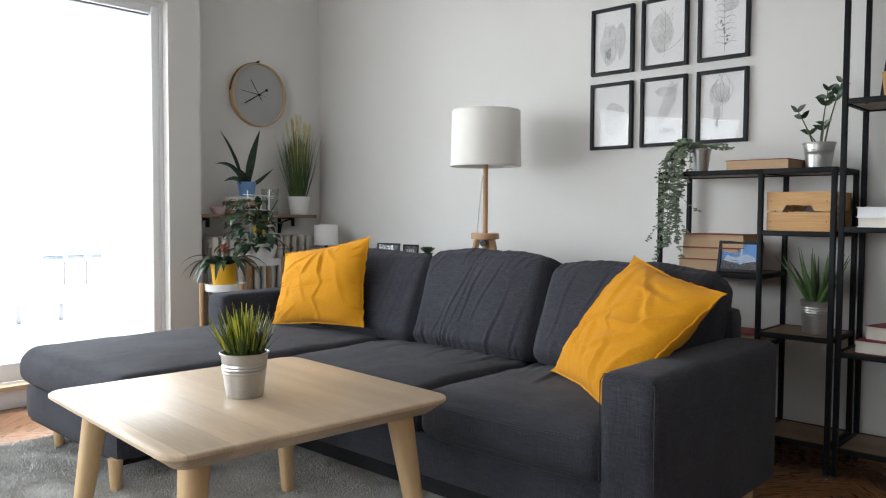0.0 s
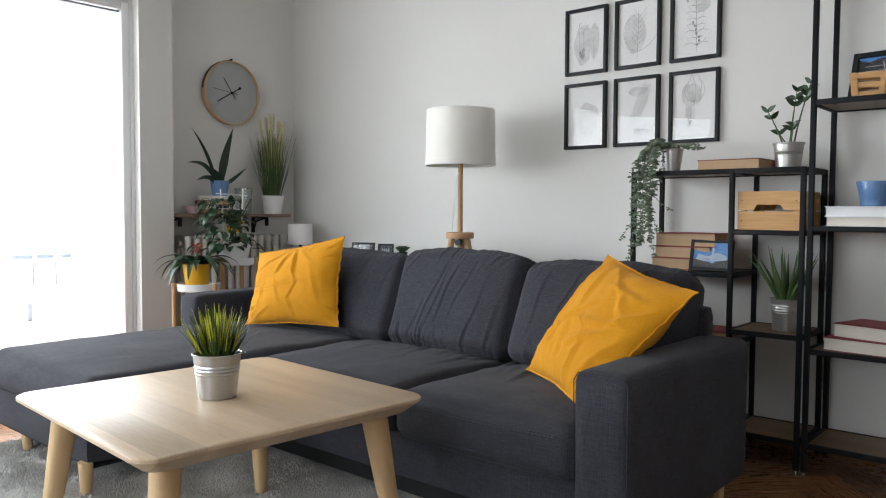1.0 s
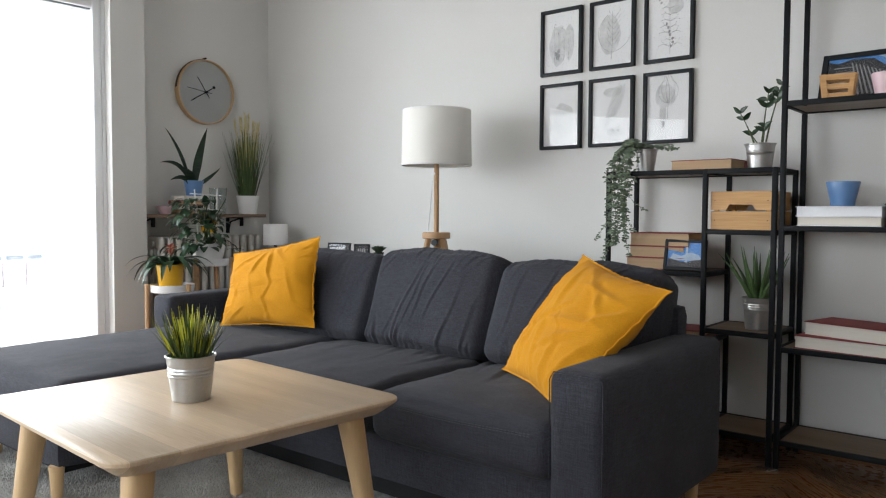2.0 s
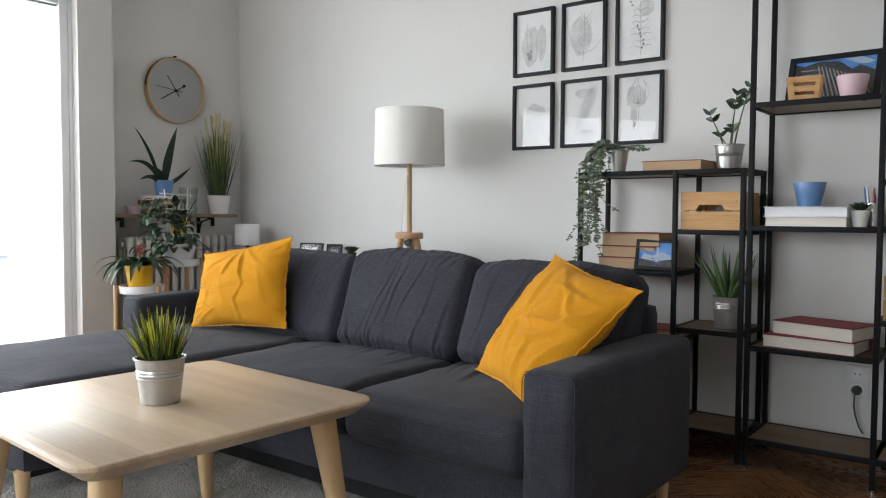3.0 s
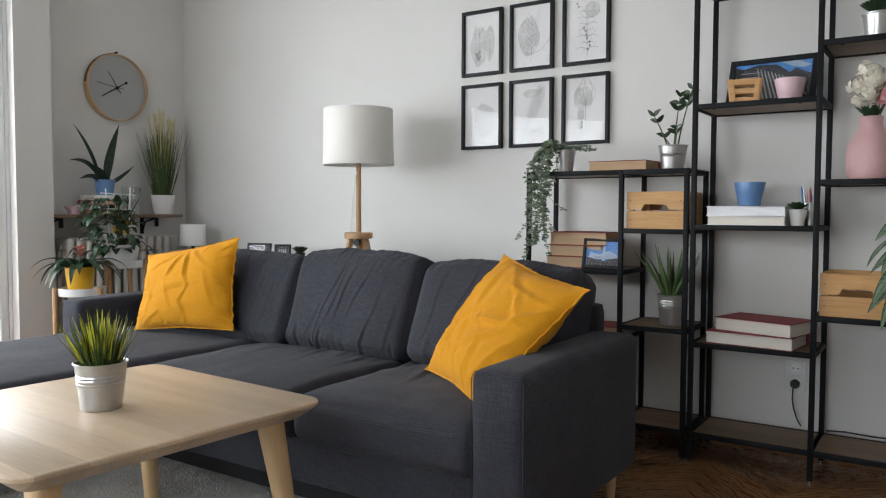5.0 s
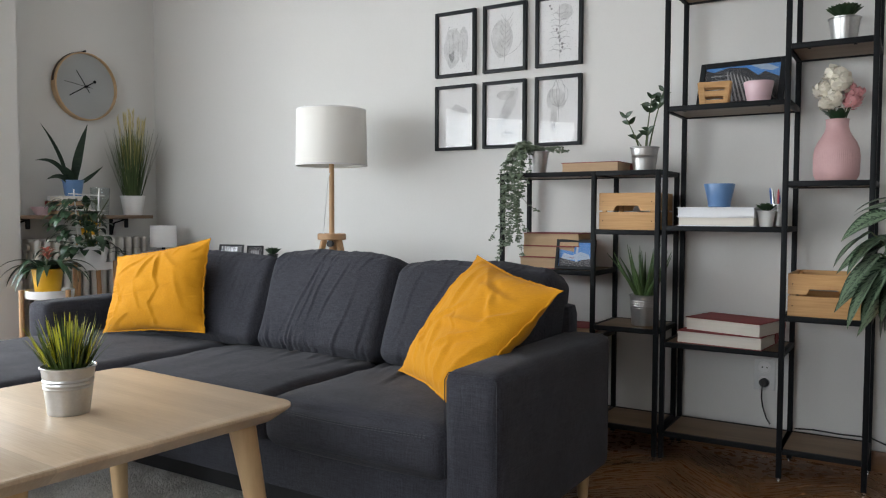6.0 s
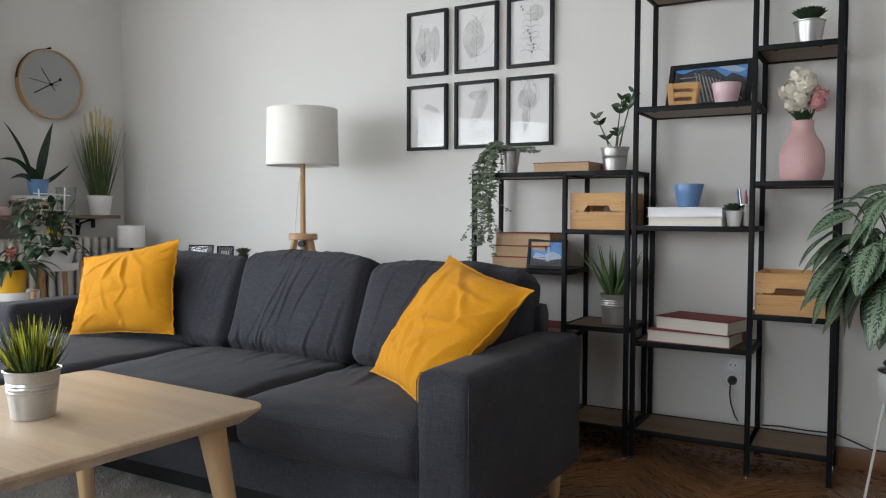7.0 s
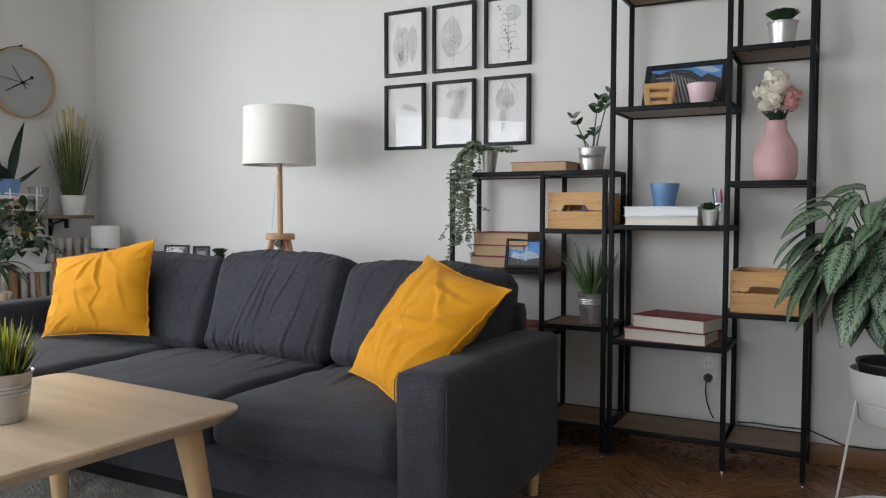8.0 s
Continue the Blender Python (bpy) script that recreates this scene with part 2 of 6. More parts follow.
    "photo_stone": material("photo_stone", (0.42, 0.42, 0.42), (0.24, 0.24, 0.25), rough=0.4, scale=30, fine=90, bump=0),
    "concrete": material("terrace_paving", (0.80, 0.80, 0.79), (0.74, 0.74, 0.73), rough=0.8, scale=3, fine=60),
    "pen_blue": material("blue_pen", (0.05, 0.13, 0.40), rough=0.4, bump=0),
    "pen_red": material("red_pen", (0.45, 0.04, 0.05), rough=0.4, bump=0),
    "outdoor_red": material("pale_red_board", (0.90, 0.78, 0.79), rough=0.9),
    "outdoor_blue": material("pale_blue_canvas", (0.86, 0.93, 0.97), rough=0.9),
    "outdoor_white": material("white_board", (0.84, 0.85, 0.86), rough=0.8),
}


def striped_leaf(name, dark, pale):
    """Leaf blades with a silver field broken by dark feathered bars (object space runs along each leaf by UV)."""
    m = material(name, dark, tuple(c * 1.3 for c in dark), rough=0.38, scale=20, fine=90, bump=0.05)
    n, l = m.node_tree.nodes, m.node_tree.links
    uv = n.new("ShaderNodeUVMap")
    sep = n.new("ShaderNodeSeparateXYZ")
    l.new(uv.outputs[0], sep.inputs[0])

    def math_node(op, a, b=None):
        k = n.new("ShaderNodeMath")
        k.operation = op
        for i, q in enumerate((a, b)):
            if q is None:
                continue
            if isinstance(q, (int, float)):
                k.inputs[i].default_value = q
            else:
                l.new(q, k.inputs[i])
        return k.outputs[0]
    side = math_node("ABSOLUTE", math_node("SUBTRACT", sep.outputs[0], 0.5))
    ns = n.new("ShaderNodeTexNoise")
    ns.inputs["Scale"].default_value, ns.inputs["Detail"].default_value = 9, 3
    l.new(uv.outputs[0], ns.inputs[0])
    oi = n.new("ShaderNodeObjectInfo")
    shift = math_node("MULTIPLY", oi.outputs["Random"], 40.0)
    phase = math_node("ADD", math_node("ADD", math_node("MULTIPLY", math_node("SUBTRACT", sep.outputs[1], math_node("MULTIPLY", side, 0.55)), 75.0), shift),
                      math_node("MULTIPLY", ns.outputs[0], 14.0))
    # the silver field is broken by feathered bars, from the rib and from the margin
    need = math_node("SUBTRACT", math_node("MULTIPLY", math_node("ABSOLUTE", math_node("SUBTRACT", side, 0.22)), 9.5), 1.35)
    wave = math_node("ADD", math_node("SINE", phase), math_node("MULTIPLY", math_node("SUBTRACT", ns.outputs[0], 0.5), 3.0))
    pale_mask = math_node("GREATER_THAN", wave, need)
    mix = n.new("ShaderNodeMix")
    mix.data_type = "RGBA"
    mix.inputs[7].default_value = (*pale, 1)
    p = n["Principled BSDF"]
    old = p.inputs["Base Color"].links[0].from_socket
    l.new(pale_mask, mix.inputs[0]), l.new(old, mix.inputs[6]), l.new(mix.outputs[2], p.inputs["Base Color"])
    return m


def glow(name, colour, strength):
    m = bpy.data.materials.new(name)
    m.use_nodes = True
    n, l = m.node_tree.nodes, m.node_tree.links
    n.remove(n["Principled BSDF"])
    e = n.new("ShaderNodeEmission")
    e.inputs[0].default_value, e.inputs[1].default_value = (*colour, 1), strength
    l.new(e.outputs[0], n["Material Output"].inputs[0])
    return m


def lamella(name, width):
    """Ash veneer laid in strips of differing tone."""
    m = material(name, (0.63, 0.495, 0.345), (0.49, 0.36, 0.235), rough=0.41, scale=6, fine=70, fine_mix=0.5, stretch=(0.16, 2.6, 1), bump=0.04, bump_dist=0.001, rough_var=0.05)
    n, l = m.node_tree.nodes, m.node_tree.links
    co, sep = n.new("ShaderNodeTexCoord"), n.new("ShaderNodeSeparateXYZ")
    l.new(co.outputs["Object"], sep.inputs[0])
    k = n.new("ShaderNodeMath")
    k.operation = "MULTIPLY_ADD"
    k.inputs[1].default_value, k.inputs[2].default_value = 1 / width, 7.35
    fl = n.new("ShaderNodeMath")
    fl.operation = "FLOOR"
    wn_ = n.new("ShaderNodeTexWhiteNoise")
    wn_.noise_dimensions = "1D"
    l.new(sep.outputs[1], k.inputs[0]), l.new(k.outputs[0], fl.inputs[0]), l.new(fl.outputs[0], wn_.inputs["W"])
    mr, hsv = n.new("ShaderNodeMapRange"), n.new("ShaderNodeHueSaturation")
    mr.inputs[3].default_value, mr.inputs[4].default_value = 0.80, 1.12
    p = n["Principled BSDF"]
    old = p.inputs["Base Color"].links[0].from_socket
    l.new(wn_.outputs[0], mr.inputs[0]), l.new(mr.outputs[0], hsv.inputs["Value"]), l.new(old, hsv.inputs["Color"]), l.new(hsv.outputs[0], p.inputs["Base Color"])
    return m


M["tabletop"] = lamella("ash_strips", 0.118)
# emission stands in for the bright outdoors and also lights the room
M["daylight"] = glow("glowing_distance", (0.97, 0.99, 1.0), 4.5)
M["aglaonema"] = striped_leaf("silver_barred_leaf", (0.012, 0.032, 0.015), (0.165, 0.235, 0.15))


# ---------------------------------------------------------------- building blocks
def part(name, bm, mat, parent=None, label="", smooth=True, at=None):
    me = bpy.data.meshes.new(name)
    bm.normal_update()
    bm.to_mesh(me)
    bm.free()
    me.materials.append(M[mat] if isinstance(mat, str) else mat)
    if smooth:
        for f in me.polygons:
            f.use_smooth = True
        me.set_sharp_from_angle(angle=radians(38))
    ob = new(name, me)
    if at is not None:
        ob.matrix_basis = at
    if parent is not None:
        ob.parent = parent
    if label:
        ob["label"] = label
    return ob


def thing(name, m, label, category, group=""):
    ob = new(name)
    ob.empty_display_size = 0.05
    ob.matrix_basis = m
    return tagged(ob, label, category, group)


def B():
    return bmesh.new()


def box(bm, x0, x1, y0, y1, z0, z1, bev=0.0, seg=2, m=None):
    r = bmesh.ops.create_cube(bm, size=1)
    vs = r["verts"]
    for v in vs:
        v.co = Vector(((x0 + x1) / 2 + v.co.x * (x1 - x0), (y0 + y1) / 2 + v.co.y * (y1 - y0), (z0 + z1) / 2 + v.co.z * (z1 - z0)))
    if m is not None:
        for v in vs:
            v.co = m @ v.co
    if bev:
        es = list({e for v in vs for e in v.link_edges})
        bmesh.ops.bevel(bm, geom=es, offset=bev, segments=seg, profile=0.5, affect="EDGES")
    return bm


def tube(bm, pts, radii, seg=10, caps=True):
    """A round rod along pts; radii is one number or one for each point."""
    pts = [Vector(p) for p in pts]
    if isinstance(radii, (int, float)):
        radii = [radii] * len(pts)
    rings, ref = [], None
    for i, p in enumerate(pts):
        d = (pts[min(i + 1, len(pts) - 1)] - pts[max(i - 1, 0)]).normalized()
        if ref is None:
            ref = Vector((1, 0, 0)) if abs(d.x) < 0.8 else Vector((0, 1, 0))
        u = (ref - d * ref.dot(d)).normalized()
        ref = u
        w = d.cross(u)
        rings.append([bm.verts.new(p + (u * math.cos(2 * math.pi * k / seg) + w * math.sin(2 * math.pi * k / seg)) * radii[i]) for k in range(seg)])
    for a, b in zip(rings, rings[1:]):
        for k in range(seg):
            bm.faces.new((a[k], a[(k + 1) % seg], b[(k + 1) % seg], b[k]))
    if caps:
        bm.faces.new(rings[0][::-1])
        bm.faces.new(rings[-1])
    return bm


def lathe(bm, profile, seg=32, c=(0, 0, 0)):
    """Turns (radius, height) pairs about z; a radius of 0 closes the form."""
    rings = []
    for r, z in profile:
        if r < 1e-6:
            rings.append([bm.verts.new((c[0], c[1], c[2] + z))])
        else:
            rings.append([bm.verts.new((c[0] + r * math.cos(2 * math.pi * k / seg), c[1] + r * math.sin(2 * math.pi * k / seg), c[2] + z)) for k in range(seg)])
    for a, b in zip(rings, rings[1:]):
        for k in range(seg):
            q = [a[k % len(a)], a[(k + 1) % len(a)], b[(k + 1) % len(b)], b[k % len(b)]]
            q = list(dict.fromkeys(q))
            if len(q) > 2:
                bm.faces.new(q)
    return bm


def soft_box(bm, size, r, n=(24, 16, 10), crown=(0, 0, 0), shape=None, m=None):
    """A padded block centred on the origin: rounded edges, faces crowned outwards, then shape(x, y, z) moves each point."""
    ax, ay, az = (s / 2 for s in size)
    half, verts = Vector((ax, ay, az)), {}

    def vert(i, j, k):
        key = (i, j, k)
        if key not in verts:
            u = Vector((2 * i / n[0] - 1, 2 * j / n[1] - 1, 2 * k / n[2] - 1))
            p = Vector((u.x * ax, u.y * ay, u.z * az))
            q = Vector([max(-(h - r), min(h - r, c)) for h, c in zip(half, p)])
            d = p - q
            if d.length > 1e-9:
                p = q + d.normalized() * min(r, d.length * 1.0) if d.length < r else q + d.normalized() * r
            fx, fy, fz = 1 - u.x ** 2, 1 - u.y ** 2, 1 - u.z ** 2
            p.x += crown[0] * (1 if u.x > 0 else -1) * abs(u.x) ** 3 * fy * fz
            p.y += crown[1] * (1 if u.y > 0 else -1) * abs(u.y) ** 3 * fx ** 0.7 * fz ** 0.7
            p.z += crown[2] * (1 if u.z > 0 else -1) * abs(u.z) ** 3 * fx ** 0.7 * fy ** 0.7
            if shape:
                p = shape(p, u)
            verts[key] = bm.verts.new(m @ p if m is not None else p)
        return verts[key]
    nx, ny, nz = n
    for i in range(nx):
        for j in range(ny):
            bm.faces.new((vert(i, j, 0), vert(i, j + 1, 0), vert(i + 1, j + 1, 0), vert(i + 1, j, 0)))
            bm.faces.new((vert(i, j, nz), vert(i + 1, j, nz), vert(i + 1, j + 1, nz), vert(i, j + 1, nz)))
    for i in range(nx):
        for k in range(nz):
            bm.faces.new((vert(i, 0, k), vert(i + 1, 0, k), vert(i + 1, 0, k + 1), vert(i, 0, k + 1)))
            bm.faces.new((vert(i, ny, k), vert(i, ny, k + 1), vert(i + 1, ny, k + 1), vert(i + 1, ny, k)))
    for j in range(ny):
        for k in range(nz):
            bm.faces.new((vert(0, j, k), vert(0, j, k + 1), vert(0, j + 1, k + 1), vert(0, j + 1, k)))
            bm.faces.new((vert(nx, j, k), vert(nx, j + 1, k), vert(nx, j + 1, k + 1), vert(nx, j, k + 1)))
    return bm


def leaf(bm, base, way, length, width, droop=0.3, fold=0.15, n=6, face=None, tip=1.0, shape=0.75, thick=0.0):
    """A blade from base along way: lens-shaped, folded along its rib, drooping to its tip."""
    base, d = Vector(base), Vector(way).normalized()
    up = Vector(face) if face is not None else Vector((0, 0, 1))
    side = d.cross(up)
    side = side.normalized() if side.length > 1e-3 else Vector((1, 0, 0))
    p, rows = base.copy(), []
    uvl = bm.loops.layers.uv.verify()
    for i in range(n + 1):
        t = i / n
        w = width * 0.5 * (math.sin(math.pi * min(1, t ** shape * 0.97 + 0.03)) ** 0.85) if tip else width * 0.5 * (1 - t ** 2) ** 0.5
        nrm = side.cross(d).normalized()
        rows.append([bm.verts.new(p - side * w + nrm * w * fold), bm.verts.new(p), bm.verts.new(p + side * w + nrm * w * fold)])
        p = p + d * (length / n)
        d = (d + Vector((0, 0, -1)) * droop / n * 1.6).normalized()
    for i, (a, b) in enumerate(zip(rows, rows[1:])):
        for k in (0, 1):
            f = bm.faces.new((a[k], a[k + 1], b[k + 1], b[k]))
            for lp, (uu, vv) in zip(f.loops, ((k / 2, i / n), (k / 2 + 0.5, i / n), (k / 2 + 0.5, (i + 1) / n), (k / 2, (i + 1) / n))):
                lp[uvl].uv = (uu, vv)
    return bm


def blade(bm, base, way, length, width, droop=0.4, n=6, taper=1.0):
    """A narrow grass blade, three-sided so that it has body."""
    p, d = Vector(base), Vector(way).normalized()
    side = d.cross(Vector((0, 0, 1)))
    side = side.normalized() if side.length > 1e-3 else Vector((1, 0, 0))
    rows = []
    for i in range(n + 1):
        t = i / n
        w = width * 0.5 * max(0.06, (1 - t ** 1.6 * taper))
        nrm = side.cross(d).normalized()
        rows.append([bm.verts.new(p - side * w), bm.verts.new(p + nrm * w * 0.5), bm.verts.new(p + side * w)])
        p = p + d * (length / n)
        d = (d + Vector((side.y * 0, 0, -1)) * droop / n * 1.3).normalized()
    for a, b in zip(rows, rows[1:]):
        for k in (0, 1):
            bm.faces.new((a[k], a[k + 1], b[k + 1], b[k]))
    return bm


def ribbon(bm, pts, width, z=0.0):
    """A flat pen stroke in the xz plane at y = z, through (x, z) points."""
    vs = []
    for i, (x, y) in enumerate(pts):
        x0, y0 = pts[max(i - 1, 0)]
        x1, y1 = pts[min(i + 1, len(pts) - 1)]
        d = Vector((x1 - x0, y1 - y0)).normalized()
        w = width[i] if isinstance(width, list) else width
        vs.append((bm.verts.new((x - d.y * w / 2, z, y + d.x * w / 2)), bm.verts.new((x + d.y * w / 2, z, y - d.x * w / 2))))
    for a, b in zip(vs, vs[1:]):
        bm.faces.new((a[0], a[1], b[1], b[0]))
    return bm


def polygon(bm, pts, y=0.0):
    bm.faces.new([bm.verts.new((px, y, pz)) for px, pz in pts])
    return bm


# ---------------------------------------------------------------- the room
WX, WY, CEIL = -4.656, 3.64, 3.05         # window wall, back wall, ceiling
EAST, SOUTH = 2.6, -3.2
XP, NICHE_Y, WALL_OUT = -4.45, 2.55, -4.95      # face of the window piers, start of the radiator niche, outer face
DOOR_Y0, DOOR_Y1, DOOR_TOP, SILL = -2.4, 2.337, 2.305, 0.125


def slab(name, x0, x1, y0, y1, z0, z1, mat, label, bev=0.0):
    return tagged(part(name, box(B(), x0, x1, y0, y1, z0, z1, bev), mat), label, name.rstrip("_1234567890").split("_")[0], kind="structure")


slab("floor", WALL_OUT, EAST, SOUTH, WY, -0.14, -0.012, "subfloor", "floor bed under the oak herringbone parquet")
slab("ceiling", WALL_OUT, EAST + 0.15, SOUTH - 0.15, WY + 0.15, CEIL, CEIL + 0.15, "ceiling", "plain white painted ceiling")
slab("wall_north", WALL_OUT, EAST + 0.15, WY, WY + 0.15, -0.14, CEIL, "wall", "off-white painted plaster wall behind the sofa")
slab("wall_east", EAST, EAST + 0.15, SOUTH, WY, -0.14, CEIL, "wall", "off-white painted plaster wall")
bm = B()
for x0, x1, z0, z1 in ((WALL_OUT, -2.8, -0.14, CEIL), (-0.2, EAST + 0.15, -0.14, CEIL), (-2.8, -0.2, -0.14, 0.7), (-2.8, -0.2, 2.5, CEIL)):
    box(bm, x0, x1, SOUTH - 0.15, SOUTH, z0, z1)
tagged(part("wall_south", bm, "wall", smooth=False), "off-white painted plaster wall with a wide window", "wall", kind="structure")
# thick window wall: long opening for the balcony doors, then a pier and the radiator niche
bm = B()
box(bm, WALL_OUT, WX, NICHE_Y, WY, -0.14, CEIL)
box(bm, WALL_OUT, XP, DOOR_Y1, NICHE_Y, -0.14, CEIL)
box(bm, WALL_OUT, XP, DOOR_Y0, DOOR_Y1, DOOR_TOP, CEIL)
box(bm, WALL_OUT, XP - 0.02, DOOR_Y0, DOOR_Y1, -0.14, SILL - 0.01)
box(bm, WALL_OUT, XP, SOUTH, DOOR_Y0, -0.14, CEIL)
tagged(part("wall_west", bm, "wall", smooth=False), "thick off-white window wall with a radiator niche", "wall", kind="structure")
slab("baseboard_north", WX, EAST, WY - 0.018, WY, 0.0, 0.085, "baseboard", "varnished oak skirting board along the wall", 0.004)
slab("baseboard_west", WX, WX + 0.018, NICHE_Y + 0.004, WY - 0.02, 0.0, 0.085, "baseboard", "varnished oak skirting board under the radiator", 0.004)


# balcony door: outer casing, two glazed leaves, threshold
def balcony_door():
    d = thing("door_1", pose(0, 0, 0), "white framed glazed balcony doors, closed", "door")
    d["kind"] = "structure"
    x0, x1 = -4.60, -4.52
    fw = 0.022
    top = DOOR_TOP - 0.004
    for nm, q in (("casing_jamb", (x0, x1, DOOR_Y1 - fw, DOOR_Y1 + 0.005, SILL, top + 0.02)), ("casing_jamb", (x0, x1, DOOR_Y0 - 0.005, DOOR_Y0 + fw, SILL, top + 0.02)),
                  ("casing_head", (x0, x1, DOOR_Y0 + fw, DOOR_Y1 - fw, top - fw, top + 0.02))):
        part(nm, box(B(), *q, 0.004), "upvc", d)
    part("step_board", box(B(), x1 - 0.01, XP + 0.035, DOOR_Y0 + 0.002, DOOR_Y1 - 0.002, SILL - 0.024, SILL, 0.004), "ash", d, "pale oak step under the doors")
    part("step_riser", box(B(), XP - 0.018, XP + 0.012, DOOR_Y0 + 0.002, DOOR_Y1 - 0.002, 0.001, SILL - 0.025, 0.003), "upvc", d, "white riser board")
    cuts = [DOOR_Y0 + fw + (DOOR_Y1 - DOOR_Y0 - 2 * fw) * k / 4 for k in range(5)]
    for y0, y1 in zip((c + 0.003 for c in cuts), (c - 0.003 for c in cuts[1:])):
        bm = B()
        s, sx0, sx1 = 0.050, x0 + 0.012, x1 + 0.008
        z0, z1 = SILL + 0.004, top - fw
        box(bm, sx0, sx1, y0, y0 + s, z0, z1, 0.008)
        box(bm, sx0, sx1, y1 - s, y1, z0, z1, 0.008)
        box(bm, sx0, sx1, y0 + s, y1 - s, z0, z0 + 0.10, 0.008)
        box(bm, sx0, sx1, y0 + s, y1 - s, z1 - s, z1, 0.008)
        leafp = part("door_leaf", bm, "upvc", d)
        g = part("pane", box(B(), -4.566, -4.552, y0 + s - 0.005, y1 - s + 0.005, z0 + 0.095, z1 - s + 0.005), "pane", leafp, "clear double glazing", smooth=False)
        g.visible_shadow = False
        part("gasket", box(B(), -4.552, -4.536, y0 + s, y1 - s, z1 - s - 0.008, z1 - s + 0.002), "gasket", leafp, "thin grey rubber gasket")
    return d


balcony_door()

def rear_window():
    w = thing("window_1", pose(0, 0, 0), "wide white framed window", "window")
    w["kind"] = "structure"
    for nm, q in (("window_frame", (-2.8, -2.72, 0.7, 2.5)), ("window_frame", (-0.28, -0.2, 0.7, 2.5)), ("window_frame", (-2.72, -0.28, 0.7, 0.78)), ("window_frame", (-2.72, -0.28, 2.42, 2.5)), ("mullion", (-1.54, -1.46, 0.78, 2.42))):
        part(nm, box(B(), q[0], q[1], SOUTH - 0.10, SOUTH - 0.03, q[2], q[3], 0.006), "upvc", w)
    for x0, x1 in ((-2.72, -1.54), (-1.46, -0.28)):
        part("pane", box(B(), x0, x1, SOUTH - 0.07, SOUTH - 0.06, 0.78, 2.42), "pane", w, smooth=False).visible_shadow = False


rear_window()

# terrace, and a glowing board added for the overexposed distance outside
tagged(part("terrace", box(B(), -12.6, WALL_OUT - 0.001, -12, 14, -0.22, -0.06), "concrete"), "pale sunlit terrace paving", "terrace", kind="structure")
tagged(part("backdrop", box(B(), -16.1, -15.9, -22, 24, -6, 6), "daylight"), "plain glowing white board in place of the overexposed distance beyond the terrace", "backdrop", kind="structure")


def stall(m):
    k = thing("market_stall", m, "far pale blue canopy on thin posts", "stall")
    for y0, y1 in ((-0.43, -0.14), (-0.09, 0.16), (0.22, 0.42)):
        part("canopy", box(B(), -0.06, 0.06, y0, y1, 0.38, 0.45, 0.015), "outdoor_blue", k, "light blue canopy panel")
    for y in (-0.12, 0.20):
        part("post", box(B(), -0.02, 0.02, y - 0.013, y + 0.013, 0, 0.35, 0.006), "outdoor_red", k, "pale pink post")


def wire_fence(m):
    f = thing("wire_fence", m, "low sagging wire between small pegs", "fence")
    part("wire", tube(B(), [(0, -0.5, 0.16), (0, -0.1, 0.135), (0, 0.35, 0.15)], 0.004, 6), "outdoor_white", f)
    for y in (-0.5, -0.05, 0.35):
        part("peg", box(B(), -0.02, 0.02, y - 0.02, y + 0.02, 0, 0.17, 0.005), "outdoor_white", f)


wire_fence(pose(-8.2, 2.75, -0.06))
stall(pose(-12.0, 4.7, -0.06))


# cast-iron radiator under the wall shelf
def radiator():
    r = thing("radiator", pose(-4.565, 2.66, 0), "old ribbed cast-iron radiator with cream enamel", "radiator")
    pitch, n = 0.062, 13
    for k in range(n):
        bm = B()
        y = 0.02 + k * pitch
        for x in (-0.055, 0.0, 0.055):
            box(bm, x - 0.019, x + 0.019, y - 0.019, y + 0.019, 0.20, 0.82, 0.014, 3)
        box(bm, -0.078, 0.078, y - 0.021, y + 0.021, 0.80, 0.885, 0.018, 3)
        box(bm, -0.078, 0.078, y - 0.021, y + 0.021, 0.12, 0.21, 0.018, 3)
        part("column", bm, "radiator", r)
    for z in (0.17, 0.835):
        part("header_pipe", tube(B(), [(0, -0.02, z), (0, 0.04 + (n - 1) * pitch, z)], 0.02, 10), "radiator", r)
    part("valve", lathe(B(), [(0, 0), (0.014, 0), (0.018, 0.02), (0.014, 0.05), (0, 0.05)], 14, (0, 0.06 + n * pitch, 0.825)), "chrome", r)
    for y in (0.08, 0.7):
        part("foot", box(B(), -0.06, 0.06, y - 0.02, y + 0.02, 0, 0.13, 0.008), "radiator", r)


radiator()


# wall shelf on black brackets
def wall_shelf():
    s = thing("wall_shelf", pose(-4.556, 3.0, 1.005), "narrow brown wooden wall shelf on black brackets", "shelf")
    part("board", box(B(), -0.097, 0.10, -0.446, 0.46, 0.0, 0.022, 0.003), "wall_shelf", s)
    for y in (-0.385, 0.275):
        bm = B()
        box(bm, -0.096, 0.07, y - 0.013, y + 0.013, -0.006, 0.0)
        box(bm, -0.098, -0.092, y - 0.013, y + 0.013, -0.11, -0.006)
        tube(bm, [(-0.09, y, -0.10), (-0.06, y, -0.03), (0.05, y, -0.006)], 0.006, 8)
        box(bm, 0.060, 0.072, y - 0.014, y + 0.014, -0.06, -0.004, 0.005)
        part("bracket", bm, "black", s, "black steel bracket")


wall_shelf()


